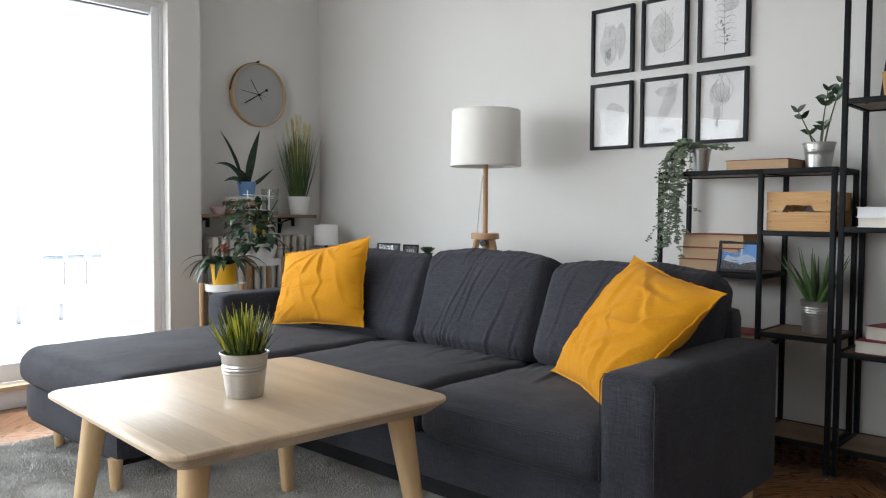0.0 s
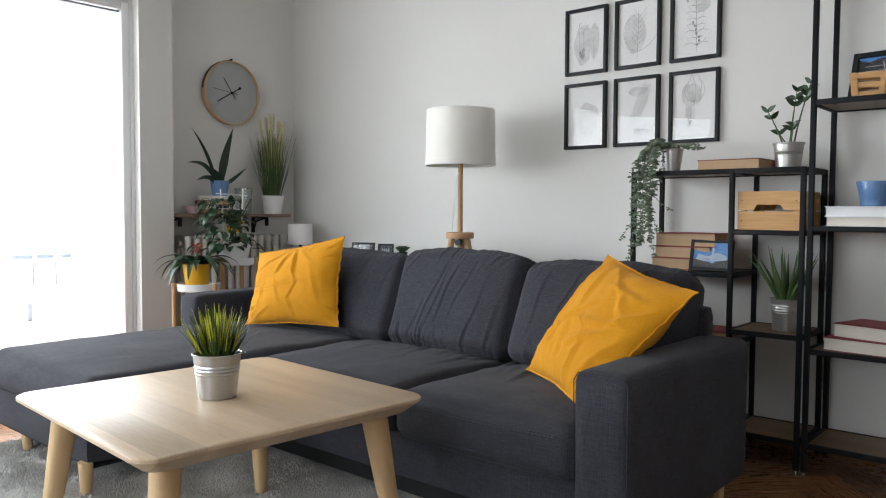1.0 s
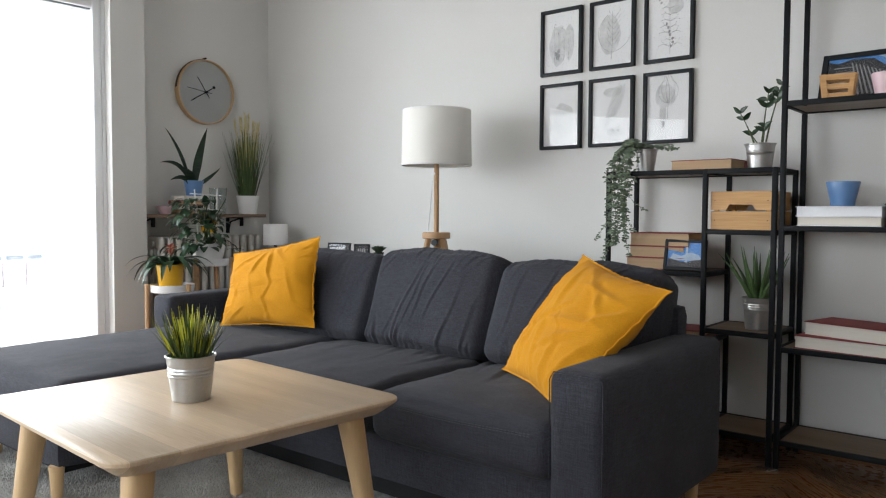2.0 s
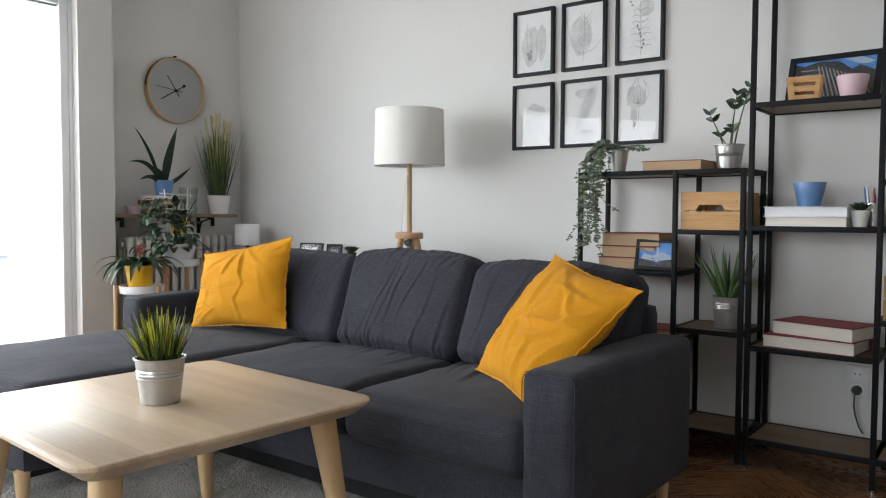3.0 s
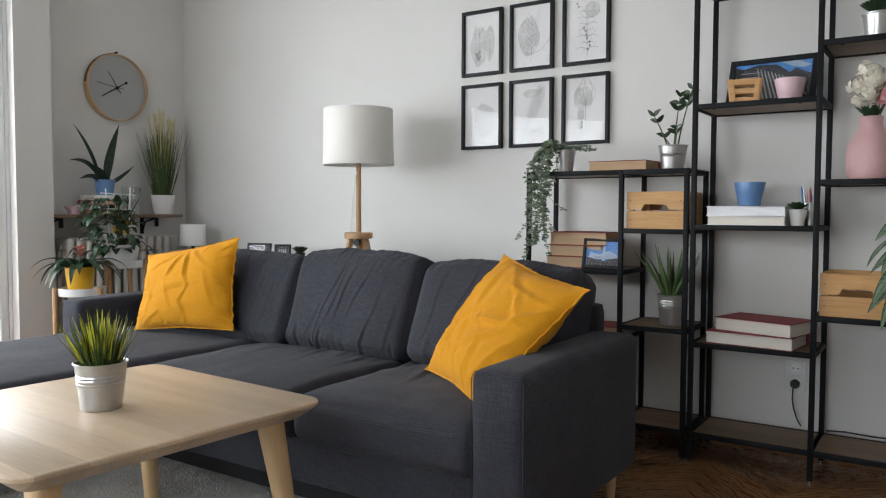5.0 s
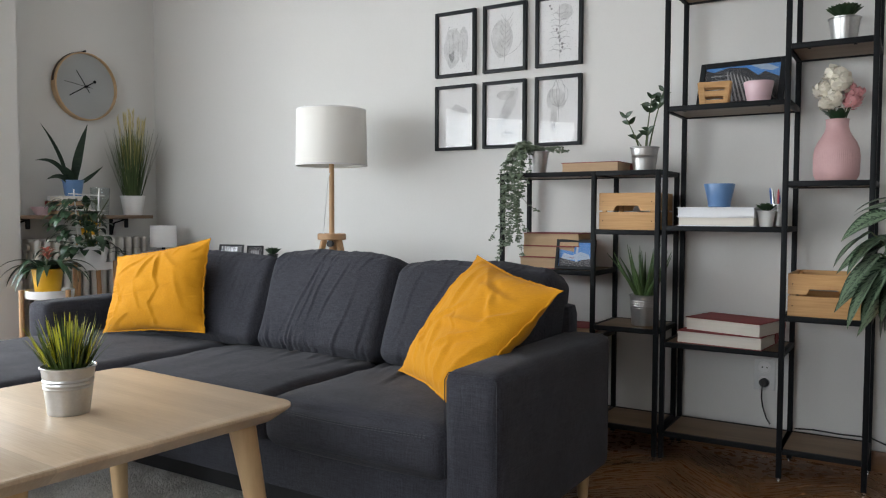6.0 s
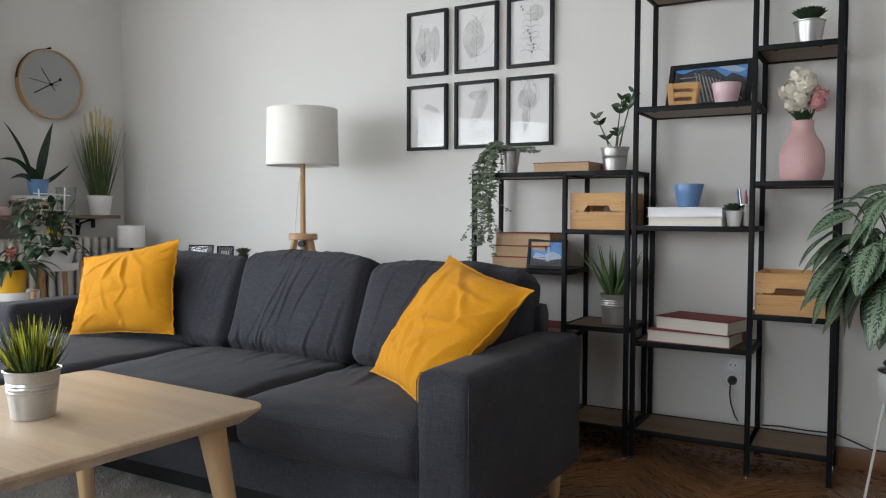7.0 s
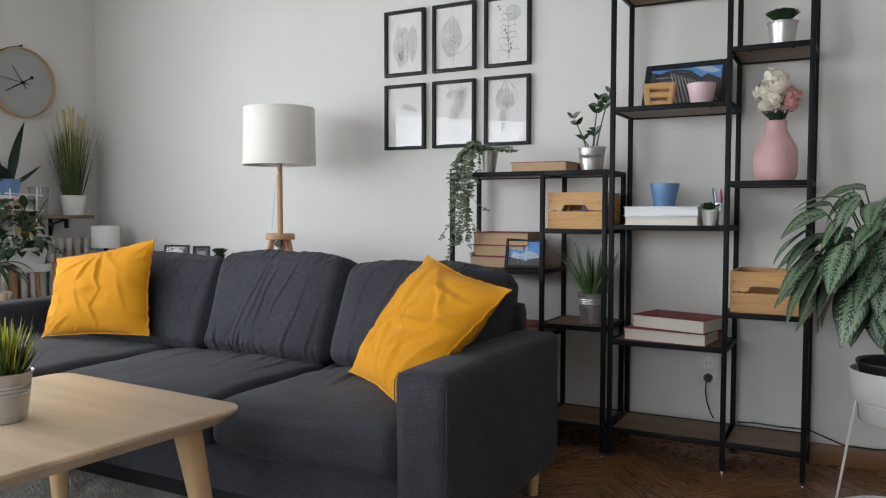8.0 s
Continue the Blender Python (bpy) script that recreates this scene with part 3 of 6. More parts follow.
# wall clock with a bent-wood ring
def wall_clock():
    c = thing("wall_clock", pose(-4.652, 3.090, 1.852, 0, 0, 0), "round grey wall clock with a bent birch rim", "clock")
    turn = pose(0, 0, 0, 0, 90, 0)
    bm = lathe(B(), [(0.196, 0.0), (0.216, 0.0), (0.216, 0.045), (0.208, 0.047), (0.208, 0.022), (0.196, 0.02)], 72)
    bm.transform(turn)
    part("rim", bm, "clock_ring", c)
    bm = lathe(B(), [(0, 0.0), (0.2075, 0.0), (0.2075, 0.024), (0, 0.024)], 64)
    bm.transform(turn)
    part("dial", bm, "clock", c)

    def hand(length, tail, w, deg, x):
        bm = B()
        box(bm, x, x + 0.002, -w / 2, w / 2, -tail, length, 0.0006, 1)
        bm.transform(pose(0, 0, 0, -deg, 0, 0))
        return bm
    part("hour_hand", hand(0.13, 0.075, 0.006, 239, 0.028), "black", c)
    part("minute_hand", hand(0.115, 0.045, 0.005, 326, 0.031), "black", c)
    part("second_hand", hand(0.15, 0.045, 0.003, 277, 0.034), "black", c)
    bm = lathe(B(), [(0, 0.028), (0.010, 0.028), (0.010, 0.031), (0, 0.031)], 18)
    bm.transform(pose(0, 0.064, 0.039) @ turn)
    part("counterweight", bm, "black", c)
    bm = lathe(B(), [(0, 0.024), (0.008, 0.024), (0.008, 0.042), (0, 0.044)], 16)
    bm.transform(turn)
    part("hub", bm, "black", c)
    bm = B()
    for k in range(17):
        a = radians(92 + k * 5)
        b = radians(92 + (k + 1) * 5)
        q = [bm.verts.new((x, math.cos(t) * 0.2175, math.sin(t) * 0.2175)) for t in (a, b) for x in (0.012, 0.030)]
        q2 = [bm.verts.new((x, math.cos(t) * 0.2200, math.sin(t) * 0.2200)) for t in (a, b) for x in (0.012, 0.030)]
        bm.faces.new((q2[0], q2[1], q2[3], q2[2])), bm.faces.new((q[0], q[2], q[3], q[1]))
        bm.faces.new((q[1], q[3], q2[3], q2[1])), bm.faces.new((q[0], q2[0], q2[2], q[2]))
    part("strap", bm, "leather", c, "dark leather hanging strap")
    part("nail", tube(B(), [(0.0, 0, 0.224), (0.035, 0, 0.227)], 0.006, 10), "black", c)


wall_clock()


# ---------------------------------------------------------------- rug
def rug():
    x0, x1, y0, y1, h = -3.74, -1.30, -0.9, 2.12, 0.018
    r = thing("rug", pose(0, 0, 0), "thick grey short-pile rug on the parquet", "rug")
    part("backing", box(B(), x0, x1, y0, y1, 0.001, 0.010, 0.003), "rug", r)
    rng = np.random.default_rng(5)
    # pile: tufts where the camera sees it, thousands of small leaning wedges in one mesh
    cell = 0.0095
    xs, ys = np.arange(x0 + 0.004, x1, cell), np.arange(0.75, y1, cell)
    gx, gy = np.meshgrid(xs, ys)
    p = np.stack([gx.ravel(), gy.ravel()], -1)
    p += rng.uniform(-0.5, 0.5, p.shape) * cell
    nn = len(p)
    low = np.array([noise.noise(Vector((a * 5, b * 5, 0))) for a, b in p])
    ang = rng.uniform(0, 6.283, nn)
    lean = rng.uniform(0.003, 0.011, nn)
    la = low * 5 + rng.normal(0, 0.7, nn)
    hh = h + rng.uniform(-0.005, 0.007, nn) + low * 0.0025
    v = np.zeros((nn, 4, 3))
    for k in range(3):
        a = ang + k * 2.094
        v[:, k, 0], v[:, k, 1], v[:, k, 2] = p[:, 0] + np.cos(a) * 0.0062, p[:, 1] + np.sin(a) * 0.0062, 0.008
    v[:, 3, 0], v[:, 3, 1], v[:, 3, 2] = p[:, 0] + np.cos(la) * lean, p[:, 1] + np.sin(la) * lean, hh
    base = np.arange(nn)[:, None] * 4
    f = np.concatenate([base + np.array([[0, 1, 3]]), base + np.array([[1, 2, 3]]), base + np.array([[2, 0, 3]])])
    me = bpy.data.meshes.new("tuft_layer")
    me.from_pydata(v.reshape(-1, 3).tolist(), [], f.tolist())
    me.materials.append(M["rug"])
    for q in me.polygons:
        q.use_smooth = True
    ob = new("tuft_layer", me)
    ob.parent = r
    ob["kind"] = "stuff"
    return r


rug()


# ---------------------------------------------------------------- corner sofa
def pleats(seed, count, x_range, amp, slope=0.25):
    """Soft drag lines across a seat, running in from its back seam. Returns depth(x, distance from the seam)."""
    rng = random.Random(seed)
    folds = [(rng.uniform(*x_range), rng.uniform(-slope, slope), rng.uniform(0.5, 1) * amp, rng.uniform(0.008, 0.016), rng.uniform(0.25, 0.7)) for _ in range(count)]

    def depth(x, t):
        total = 0.0
        for x0, k, a, w, reach in folds:
            d = x - (x0 + k * t * 0.5 + 0.012 * math.sin(6 * t + x0 * 40))
            total += a * max(0.0, 1 - t / reach) ** 0.7 * (math.exp(-(d / w) ** 2) - 0.8 * math.exp(-((d - 1.7 * w) / (1.2 * w)) ** 2))
        return total
    return depth


def stitch(bm, pts, gap=0.009, r=0.0011):
    """Dashes of seam thread along a line of points."""
    pts = [Vector(p) for p in pts]
    for a, b in zip(pts, pts[1:]):
        n = max(1, int((b - a).length / gap))
        for k in range(n):
            tube(bm, [a.lerp(b, (k + 0.15) / n), a.lerp(b, (k + 0.75) / n)], r, 4, caps=False)


def sofa():
    s = thing("corner_sofa", pose(0, 0, 0), "charcoal grey fabric corner sofa with a chaise and wooden legs", "sofa")
    XL, XR, YF, YB = -3.80, -1.00, 1.93, 2.80
    # plinths
    def plinth_shape(p, u):
        return p + Vector((0, 0, 0.002 * noise.noise(p * 6)))
    part("base", soft_box(B(), (2.63, 0.82, 0.165), 0.02, (30, 10, 4), (0, 0.004, 0), plinth_shape, pose(-2.49, 2.37, 0.195)), "sofa", s)
    part("chaise_base", soft_box(B(), (0.93, 1.32, 0.165), 0.03, (12, 16, 4), (0.003, 0.004, 0), plinth_shape, pose(-3.275, 1.925, 0.1975)), "sofa", s)
    # solid black block puts the shade under the seat into colour
    part("dark_underside", box(B(), -2.8, -1.2, 2.05, 2.75, 0.022, 0.112), "under", s, "black block that fills in the shade under the seat")
    part("dark_underside", box(B(), -3.76, -2.84, 1.30, 2.7, 0.098, 0.114), "under", s, "thin black sheet under the chaise")
    # arms
    def arm_shape(p, u):
        k = noise.noise(p * 3.1) * 0.004
        return p + Vector((k if abs(u.x) > 0.9 else 0, 0, k * 0.6))
    ar = part("arm", soft_box(B(), (0.178, 0.90, 0.49), 0.030, (8, 26, 16), (0.003, 0.003, 0.004), arm_shape, pose(-1.089, 2.35, 0.362)), "sofa", s)
    bm = B()
    x0, x1, y, z0, z1 = -1.163, -1.015, 1.9245, 0.15, 0.588
    stitch(bm, [(x0 + 0.012, y + 0.012, z1 + 0.016), (x1 - 0.012, y + 0.012, z1 + 0.016)])
    stitch(bm, [(x1 + 0.010, y + 0.010, z1 - 0.02), (x1 + 0.010, y + 0.010, z0)])
    part("stitching", bm, "thread", ar, smooth=False)["kind"] = "stuff"
    bm = tube(B(), [(-1.172, 1.905, 0.13), (-1.172, 1.902, 0.58), (-1.160, 1.903, 0.602), (-1.02, 1.903, 0.602), (-1.006, 1.902, 0.585), (-1.006, 1.905, 0.13)], 0.0018, 6)
    part("piping", bm, "sofa", ar)
    part("arm", soft_box(B(), (0.175, 0.60, 0.49), 0.032, (8, 18, 16), (0.003, 0.003, 0.004), arm_shape, pose(-3.712, 2.505, 0.362)), "sofa", s)
    # back panel
    part("back_frame", soft_box(B(), (2.615, 0.09, 0.60), 0.03, (40, 5, 14), (0, 0.004, 0.004), arm_shape, pose(-2.438, 2.765, 0.415)), "sofa", s)

    # seat cushions
    def seat(name, x0, x1, y0, y1, z0, z1, seed, dent):
        w, d, h = x1 - x0, y1 - y0, z1 - z0
        rng = random.Random(seed)
        pl = pleats(seed, 20, (-w / 2, w / 2), 0.009)

        def shape(p, u):
            top = max(0.0, u.z)
            t = (u.y + 1) / 2
            p.z += top * (0.006 * noise.noise(Vector((p.x * 4 + seed, p.y * 4, 0))) + 0.0025 * noise.noise(Vector((p.x * 13, p.y * 13, seed))))
            if u.z > 0.5:
                p.z += 0.7 * pl(p.x + 0.25 * p.y, 1 - t)
                for cx, cy, a, r in dent:
                    p.z -= a * math.exp(-((p.x - cx) ** 2 + (p.y - cy) ** 2) / r ** 2)
            if u.y < -0.9:
                p.y += 0.004 * noise.noise(Vector((p.x * 5, seed, p.z * 9)))
            return p
        cu = part(name, soft_box(B(), (w, d, h), 0.050, (70, 60, 10), (0.004, 0.012, 0.034), shape, pose((x0 + x1) / 2, (y0 + y1) / 2, (z0 + z1) / 2)), "sofa", s)
        bm = B()
        xs = np.linspace(x0 + 0.06, x1 - 0.06, 24)
        for dz, off in ((0.030, 0.0015), (0.036, -0.0005)):
            stitch(bm, [(x, y0 + off - 0.0085 * max(0.0, 1 - ((x - (x0 + x1) / 2) * 2 / w) ** 2) ** 0.7, z1 - dz + 0.003 * math.sin(x * 9)) for x in xs], 0.010, 0.0013)
        part("stitching", bm, "thread", cu, smooth=False)["kind"] = "stuff"
        part("piping", tube(B(), [(x, y0 + 0.010 - 0.0085 * max(0.0, 1 - ((x - (x0 + x1) / 2) * 2 / w) ** 2) ** 0.7, z0 + 0.030 + 0.003 * math.sin(x * 7 + seed)) for x in xs], 0.0035, 6), "sofa", cu)
        return cu
    seat("seat_cushion", -1.90, -1.175, YF - 0.025, 2.62, 0.272, 0.435, 3, [(-0.05, 0.05, 0.012, 0.22)])
    seat("seat_cushion", -2.745, -1.905, YF - 0.02, 2.62, 0.272, 0.435, 8, [(0.05, 0.0, 0.010, 0.25)])

    def chaise_shape(p, u):
        top = max(0.0, u.z)
        p.z += top * (0.006 * noise.noise(Vector((p.x * 4, p.y * 4, 3))) + 0.002 * noise.noise(Vector((p.x * 14, p.y * 14, 1))))
        if u.z > 0.6:
            p.z += 0.0012 * math.sin(p.x * 190 + 3 * noise.noise(p * 5)) * max(0, noise.noise(Vector((p.x * 3 + 4, p.y * 3, 2))))
        return p
    cc = part("chaise_cushion", soft_box(B(), (0.985, 1.38, 0.172), 0.075, (60, 60, 10), (0.012, 0.018, 0.022), chaise_shape, pose(-3.243, 1.925, 0.355)), "sofa", s)
    bm = B()
    stitch(bm, [(-3.66 + k * 0.044, 1.250, 0.412) for k in range(20)], 0.011)
    stitch(bm, [(-2.764, 1.30 + k * 0.05, 0.412) for k in range(14)], 0.011)
    part("stitching", bm, "thread", cc, smooth=False)["kind"] = "stuff"

    # back cushions, leaning on the back panel: long thin creases, gathers at the seams
    def back(x0, x1, seed, creases, gathers, h=0.475):
        w, t = x1 - x0, 0.21
        rng = random.Random(seed)
        low = [(rng.uniform(-0.46, 0.46) * w, rng.uniform(-0.10, 0.10), rng.uniform(0.002, 0.0055), rng.uniform(0.005, 0.010), rng.uniform(0.10, 0.30)) for _ in range(gathers)]
        high = [(rng.uniform(-0.46, 0.46) * w, rng.uniform(-0.35, 0.15), rng.uniform(0.002, 0.0045), rng.uniform(0.005, 0.009), rng.uniform(0.10, 0.26)) for _ in range(gathers // 2)]

        def crease(d, cw):
            return math.exp(-(d / cw) ** 2) - 0.75 * math.exp(-((d - 1.7 * cw) / (1.2 * cw)) ** 2)

        def relief(x, k):
            s_ = 0.0
            for xa, xb, ka, kb, a, cw in creases:      # from (xa, ka) up to (xb, kb), fading at both ends
                if ka < k < kb:
                    f = (k - ka) / (kb - ka)
                    s_ += 0.5 * a * math.sin(math.pi * f) ** 0.5 * crease(x - (xa + (xb - xa) * f + 0.006 * math.sin(9 * k + xa * 30)) , cw)
            for xg, sl, a, cw, reach in low:
                s_ += a * max(0.0, 1 - k / reach) ** 0.8 * crease(x - xg - sl * k, cw)
            for xg, sl, a, cw, reach in high:
                s_ += a * max(0.0, 1 - (1 - k) / reach) ** 0.8 * crease(x - xg - sl * (1 - k), cw)
            return s_

        def shape(p, u):
            k = (u.z + 1) / 2
            p.y *= 1.0 - 0.12 * k
            if u.y < 0.2:
                p.y -= relief(p.x, k) * max(0.0, -u.y)
                p.y -= 0.010 * noise.noise(Vector((p.x * 3.2 + seed, p.z * 3.2, seed))) + 0.003 * noise.noise(Vector((p.x * 11, p.z * 7, seed)))
            p.z += (0.010 * noise.noise(Vector((p.x * 5, seed * 2.0, 0))) + 0.004 * noise.noise(Vector((p.x * 26, seed, p.y * 20))) - 0.018 * abs(u.x) ** 4) * max(0, u.z)
            p.x += 0.012 * noise.noise(Vector((seed, p.y * 5, p.z * 5))) * abs(u.x) + 0.028 * (k - 0.5)
            return p
        bc = part("back_cushion", soft_box(B(), (w, t, h), 0.050, (150, 10, 64), (0.012, 0.034, 0.014), shape,
                                           pose((x0 + x1) / 2, 2.685, 0.420 + h / 2, -17, 0, 0)), "sofa", s)
        return bc
    back(-3.60, -2.573, 21, [(0.30, 0.33, 0.2, 0.95, 0.005, 0.009), (0.36, 0.41, 0.1, 0.8, 0.004, 0.008), (0.22, 0.30, 0.45, 0.98, 0.004, 0.010), (0.41, 0.45, 0.3, 0.97, 0.005, 0.010)], 16, 0.425)
    back(-2.567, -1.888, 4, [(-0.15, -0.03, 0.05, 0.97, 0.0060, 0.007), (-0.10, -0.01, 0.10, 0.90, 0.0050, 0.006), (-0.05, 0.045, 0.22, 0.97, 0.0065, 0.007), (0.03, 0.12, 0.25, 0.92, 0.0060, 0.007),
                             (0.13, 0.20, 0.05, 0.75, 0.0045, 0.008), (-0.22, -0.12, 0.0, 0.5, 0.004, 0.008), (0.23, 0.29, 0.02, 0.6, 0.005, 0.010), (-0.30, -0.20, 0.70, 0.99, 0.004, 0.008)], 30, 0.448)
    back(-1.880, -1.178, 13, [(-0.27, -0.20, 0.15, 0.95, 0.0045, 0.008), (-0.15, -0.05, 0.4, 0.98, 0.0050, 0.007), (-0.08, 0.06, 0.55, 0.99, 0.0050, 0.007), (0.10, 0.2, 0.5, 0.98, 0.004, 0.008)], 22, 0.425)

    # turned legs
    def leg(x, y):
        part("leg", tube(B(), [(x, y, 0.0), (x, y, 0.006), (x, y, 0.13)], [0.017, 0.019, 0.027], 18), "ash_leg", s, "turned pale wood leg")
    for x, y in ((-1.075, 2.72), (-1.085, 2.0), (-2.70, 2.13), (-3.555, 1.345), (-2.845, 1.280), (-3.72, 2.72), (-2.4, 2.71)):
        leg(x, y)


sofa()


# ---------------------------------------------------------------- scatter cushions
def scatter_cushion(bl, br, tl, tr, thick, seed, label, strength, creases):
    """A square cushion with a stitched flange, from its four corners. creases: (u0, v0, u1, v1, height, width)."""
    c = thing("scatter_cushion", Matrix.Translation((Vector(bl) + Vector(br)) / 2), label, "cushion", "yellow sofa cushions")
    o = (Vector(bl) + Vector(br)) / 2
    bl, br, tl, tr = (Vector(q) - o for q in (bl, br, tl, tr))
    nrm = (br - bl).cross(tl - bl).normalized()
    rng = random.Random(seed)
    folds = list(creases)
    for _ in range(46):      # short pulls running in from the seam
        u, v = rng.uniform(-0.95, 0.95), rng.choice((-1, 1)) * rng.uniform(0.93, 0.99)
        ln = rng.uniform(0.10, 0.32)
        q = (u, v, u * (1 - ln * 0.8) + rng.uniform(-0.08, 0.08), v * (1 - ln), rng.uniform(0.0015, 0.004), rng.uniform(0.018, 0.035))
        folds.append(q if rng.random() < 0.5 else (q[1], q[0], q[3], q[2], q[4], q[5]))
    n = 104

    def skin(u, v, side):
        s, t = (u + 1) / 2, (v + 1) / 2
        p = bl.lerp(br, s).lerp(tl.lerp(tr, s), t)
        mid = (bl + br + tl + tr) / 4
        pinch = 0.085 * ((1 - abs(u)) ** 0.7 * abs(v) ** 4 + (1 - abs(v)) ** 0.7 * abs(u) ** 4)
        p = p.lerp(mid, pinch)
        e = max(0, 1 - abs(u) ** 2.6) ** 0.62 * max(0, 1 - abs(v) ** 2.6) ** 0.62
        d = thick / 2 * e
        wr = 0.0
        wob = 0.025 * noise.noise(Vector((u * 4, v * 4, seed + 5)))
        for u0, v0, u1, v1, amp, w in folds:
            du, dv = u1 - u0, v1 - v0
            ln2 = du * du + dv * dv
            f = ((u - u0) * du + (v - v0) * dv) / ln2
            if -0.15 < f < 1.15:
                across = (-(u - u0) * dv + (v - v0) * du) / math.sqrt(ln2) + wob
                if abs(across) < 6 * w:
                    fade = max(0.0, math.sin(math.pi * (f + 0.15) / 1.3)) ** 0.6
                    wr += strength * amp * fade * (math.exp(-abs(across / w) ** 1.5) - 0.75 * math.exp(-((across - 1.9 * w) / (1.5 * w)) ** 2))
        d += (wr + 0.007 * noise.noise(Vector((u * 2.4, v * 2.4, seed))) + 0.0025 * noise.noise(Vector((u * 7 + v * 3, v * 6, seed + 2)))) * min(1, 5 * e)
        edge = min(1 - abs(u), 1 - abs(v))
        ripple = (0.004 * noise.noise(Vector((u * 8, v * 8, seed))) + 0.002 * math.sin((u + v) * 26 + seed)) * max(0, 1 - edge * 9)
        return p + nrm * (d * side + ripple)
    bm = B()
    rows = {}
    for side in (1, -1):
        for i in range(n + 1):
            for j in range(n + 1):
                u, v = 2 * i / n - 1, 2 * j / n - 1
                rim = i in (0, n) or j in (0, n)
                if rim and side == -1:
                    rows[side, i, j] = rows[1, i, j]
                else:
                    rows[side, i, j] = bm.verts.new(skin(u, v, side))
        for i in range(n):
            for j in range(n):
                q = [rows[side, i, j], rows[side, i + 1, j], rows[side, i + 1, j + 1], rows[side, i, j + 1]]
                bm.faces.new(q if side == 1 else q[::-1])
    cover = part("cover", bm, "mustard", c)
    # flange round the seam
    bm = B()
    ring = [(2 * k / n - 1, -1) for k in range(n)] + [(1, 2 * k / n - 1) for k in range(n)] + [(1 - 2 * k / n, 1) for k in range(n)] + [(-1, 1 - 2 * k / n) for k in range(n)]
    mid = (bl + br + tl + tr) / 4
    inner, outer = [], []
    for k, (u, v) in enumerate(ring):
        p = skin(u, v, 1)
        out = (p - mid).normalized()
        inner.append((p - out * 0.006 + nrm * 0.003, p - out * 0.006 - nrm * 0.003))
        q = p + out * (0.006 + 0.002 * noise.noise(Vector((k * 0.25, seed, 0)))) + nrm * 0.003 * noise.noise(Vector((k * 0.3, 3, seed)))
        outer.append((q + nrm * 0.0018, q - nrm * 0.0018))
    vi = [[bm.verts.new(x) for x in (*a, *b)] for a, b in zip(inner, outer)]
    for a, b in zip(vi, vi[1:] + vi[:1]):
        bm.faces.new((a[0], a[2], b[2], b[0])), bm.faces.new((a[2], a[3], b[3], b[2])), bm.faces.new((a[3], a[1], b[1], b[3]))
    part("flange", bm, "mustard", cover)


scatter_cushion((-1.685, 2.41, 0.460), (-1.236, 2.055, 0.455), (-1.437, 2.565, 0.890), (-0.999, 2.32, 0.806), 0.17, 3,
                "mustard yellow cotton cushion leaning on the sofa arm", 0.55,
                ((0.62, 0.10, -0.15, -0.05, 0.022, 0.055), (0.66, 0.02, 0.05, -0.42, 0.016, 0.045), (0.60, 0.14, 0.92, 0.50, 0.018, 0.050), (0.64, 0.20, 0.30, 0.62, 0.014, 0.050),
                 (-0.78, 0.85, -0.55, -0.50, 0.011, 0.040), (-0.55, 0.90, -0.20, 0.05, 0.012, 0.045), (-0.30, 0.88, 0.45, 0.42, 0.013, 0.045), (-0.62, 0.45, -0.35, -0.75, 0.009, 0.035),
                 (-0.05, 0.60, 0.75, 0.55, 0.010, 0.040), (-0.25, -0.10, 0.10, -0.75, 0.011, 0.040), (-0.85, -0.30, -0.10, -0.60, 0.009, 0.040), (0.05, 0.28, -0.50, -0.20, 0.011, 0.035),
                 (0.30, -0.20, 0.45, -0.85, 0.012, 0.045), (0.85, -0.10, 0.60, -0.80, 0.014, 0.050), (-0.10, 0.15, 0.25, -0.18, 0.008, 0.016)))
scatter_cushion((-3.415, 2.365, 0.462), (-2.822, 2.472, 0.497), (-3.412, 2.45, 0.826), (-2.850, 2.535, 0.926), 0.16, 9,
                "mustard yellow cotton cushion propped in the sofa corner", 0.8,
                ((0.00, 0.92, -0.25, 0.35, 0.009, 0.040), (0.05, 0.92, 0.10, 0.30, 0.010, 0.035), (0.12, 0.92, 0.50, 0.45, 0.006, 0.040), (-0.10, 0.90, -0.70, 0.50, 0.006, 0.040),
                 (0.08, 0.35, 0.20, 0.00, 0.005, 0.026), (0.20, 0.02, 0.06, -0.35, 0.005, 0.026), (0.05, -0.30, 0.16, -0.80, 0.005, 0.030), (-0.70, -0.14, 0.25, -0.06, 0.002, 0.014),
                 (0.25, -0.02, 0.60, 0.08, 0.002, 0.014), (-0.75, 0.30, -0.55, -0.30, 0.004, 0.030), (-0.55, 0.05, -0.70, -0.65, 0.004, 0.035), (-0.30, 0.20, -0.15, -0.40, 0.004, 0.030),
                 (-0.40, -0.55, -0.75, -0.88, 0.005, 0.035), (0.50, 0.30, 0.68, -0.45, 0.004, 0.035)))


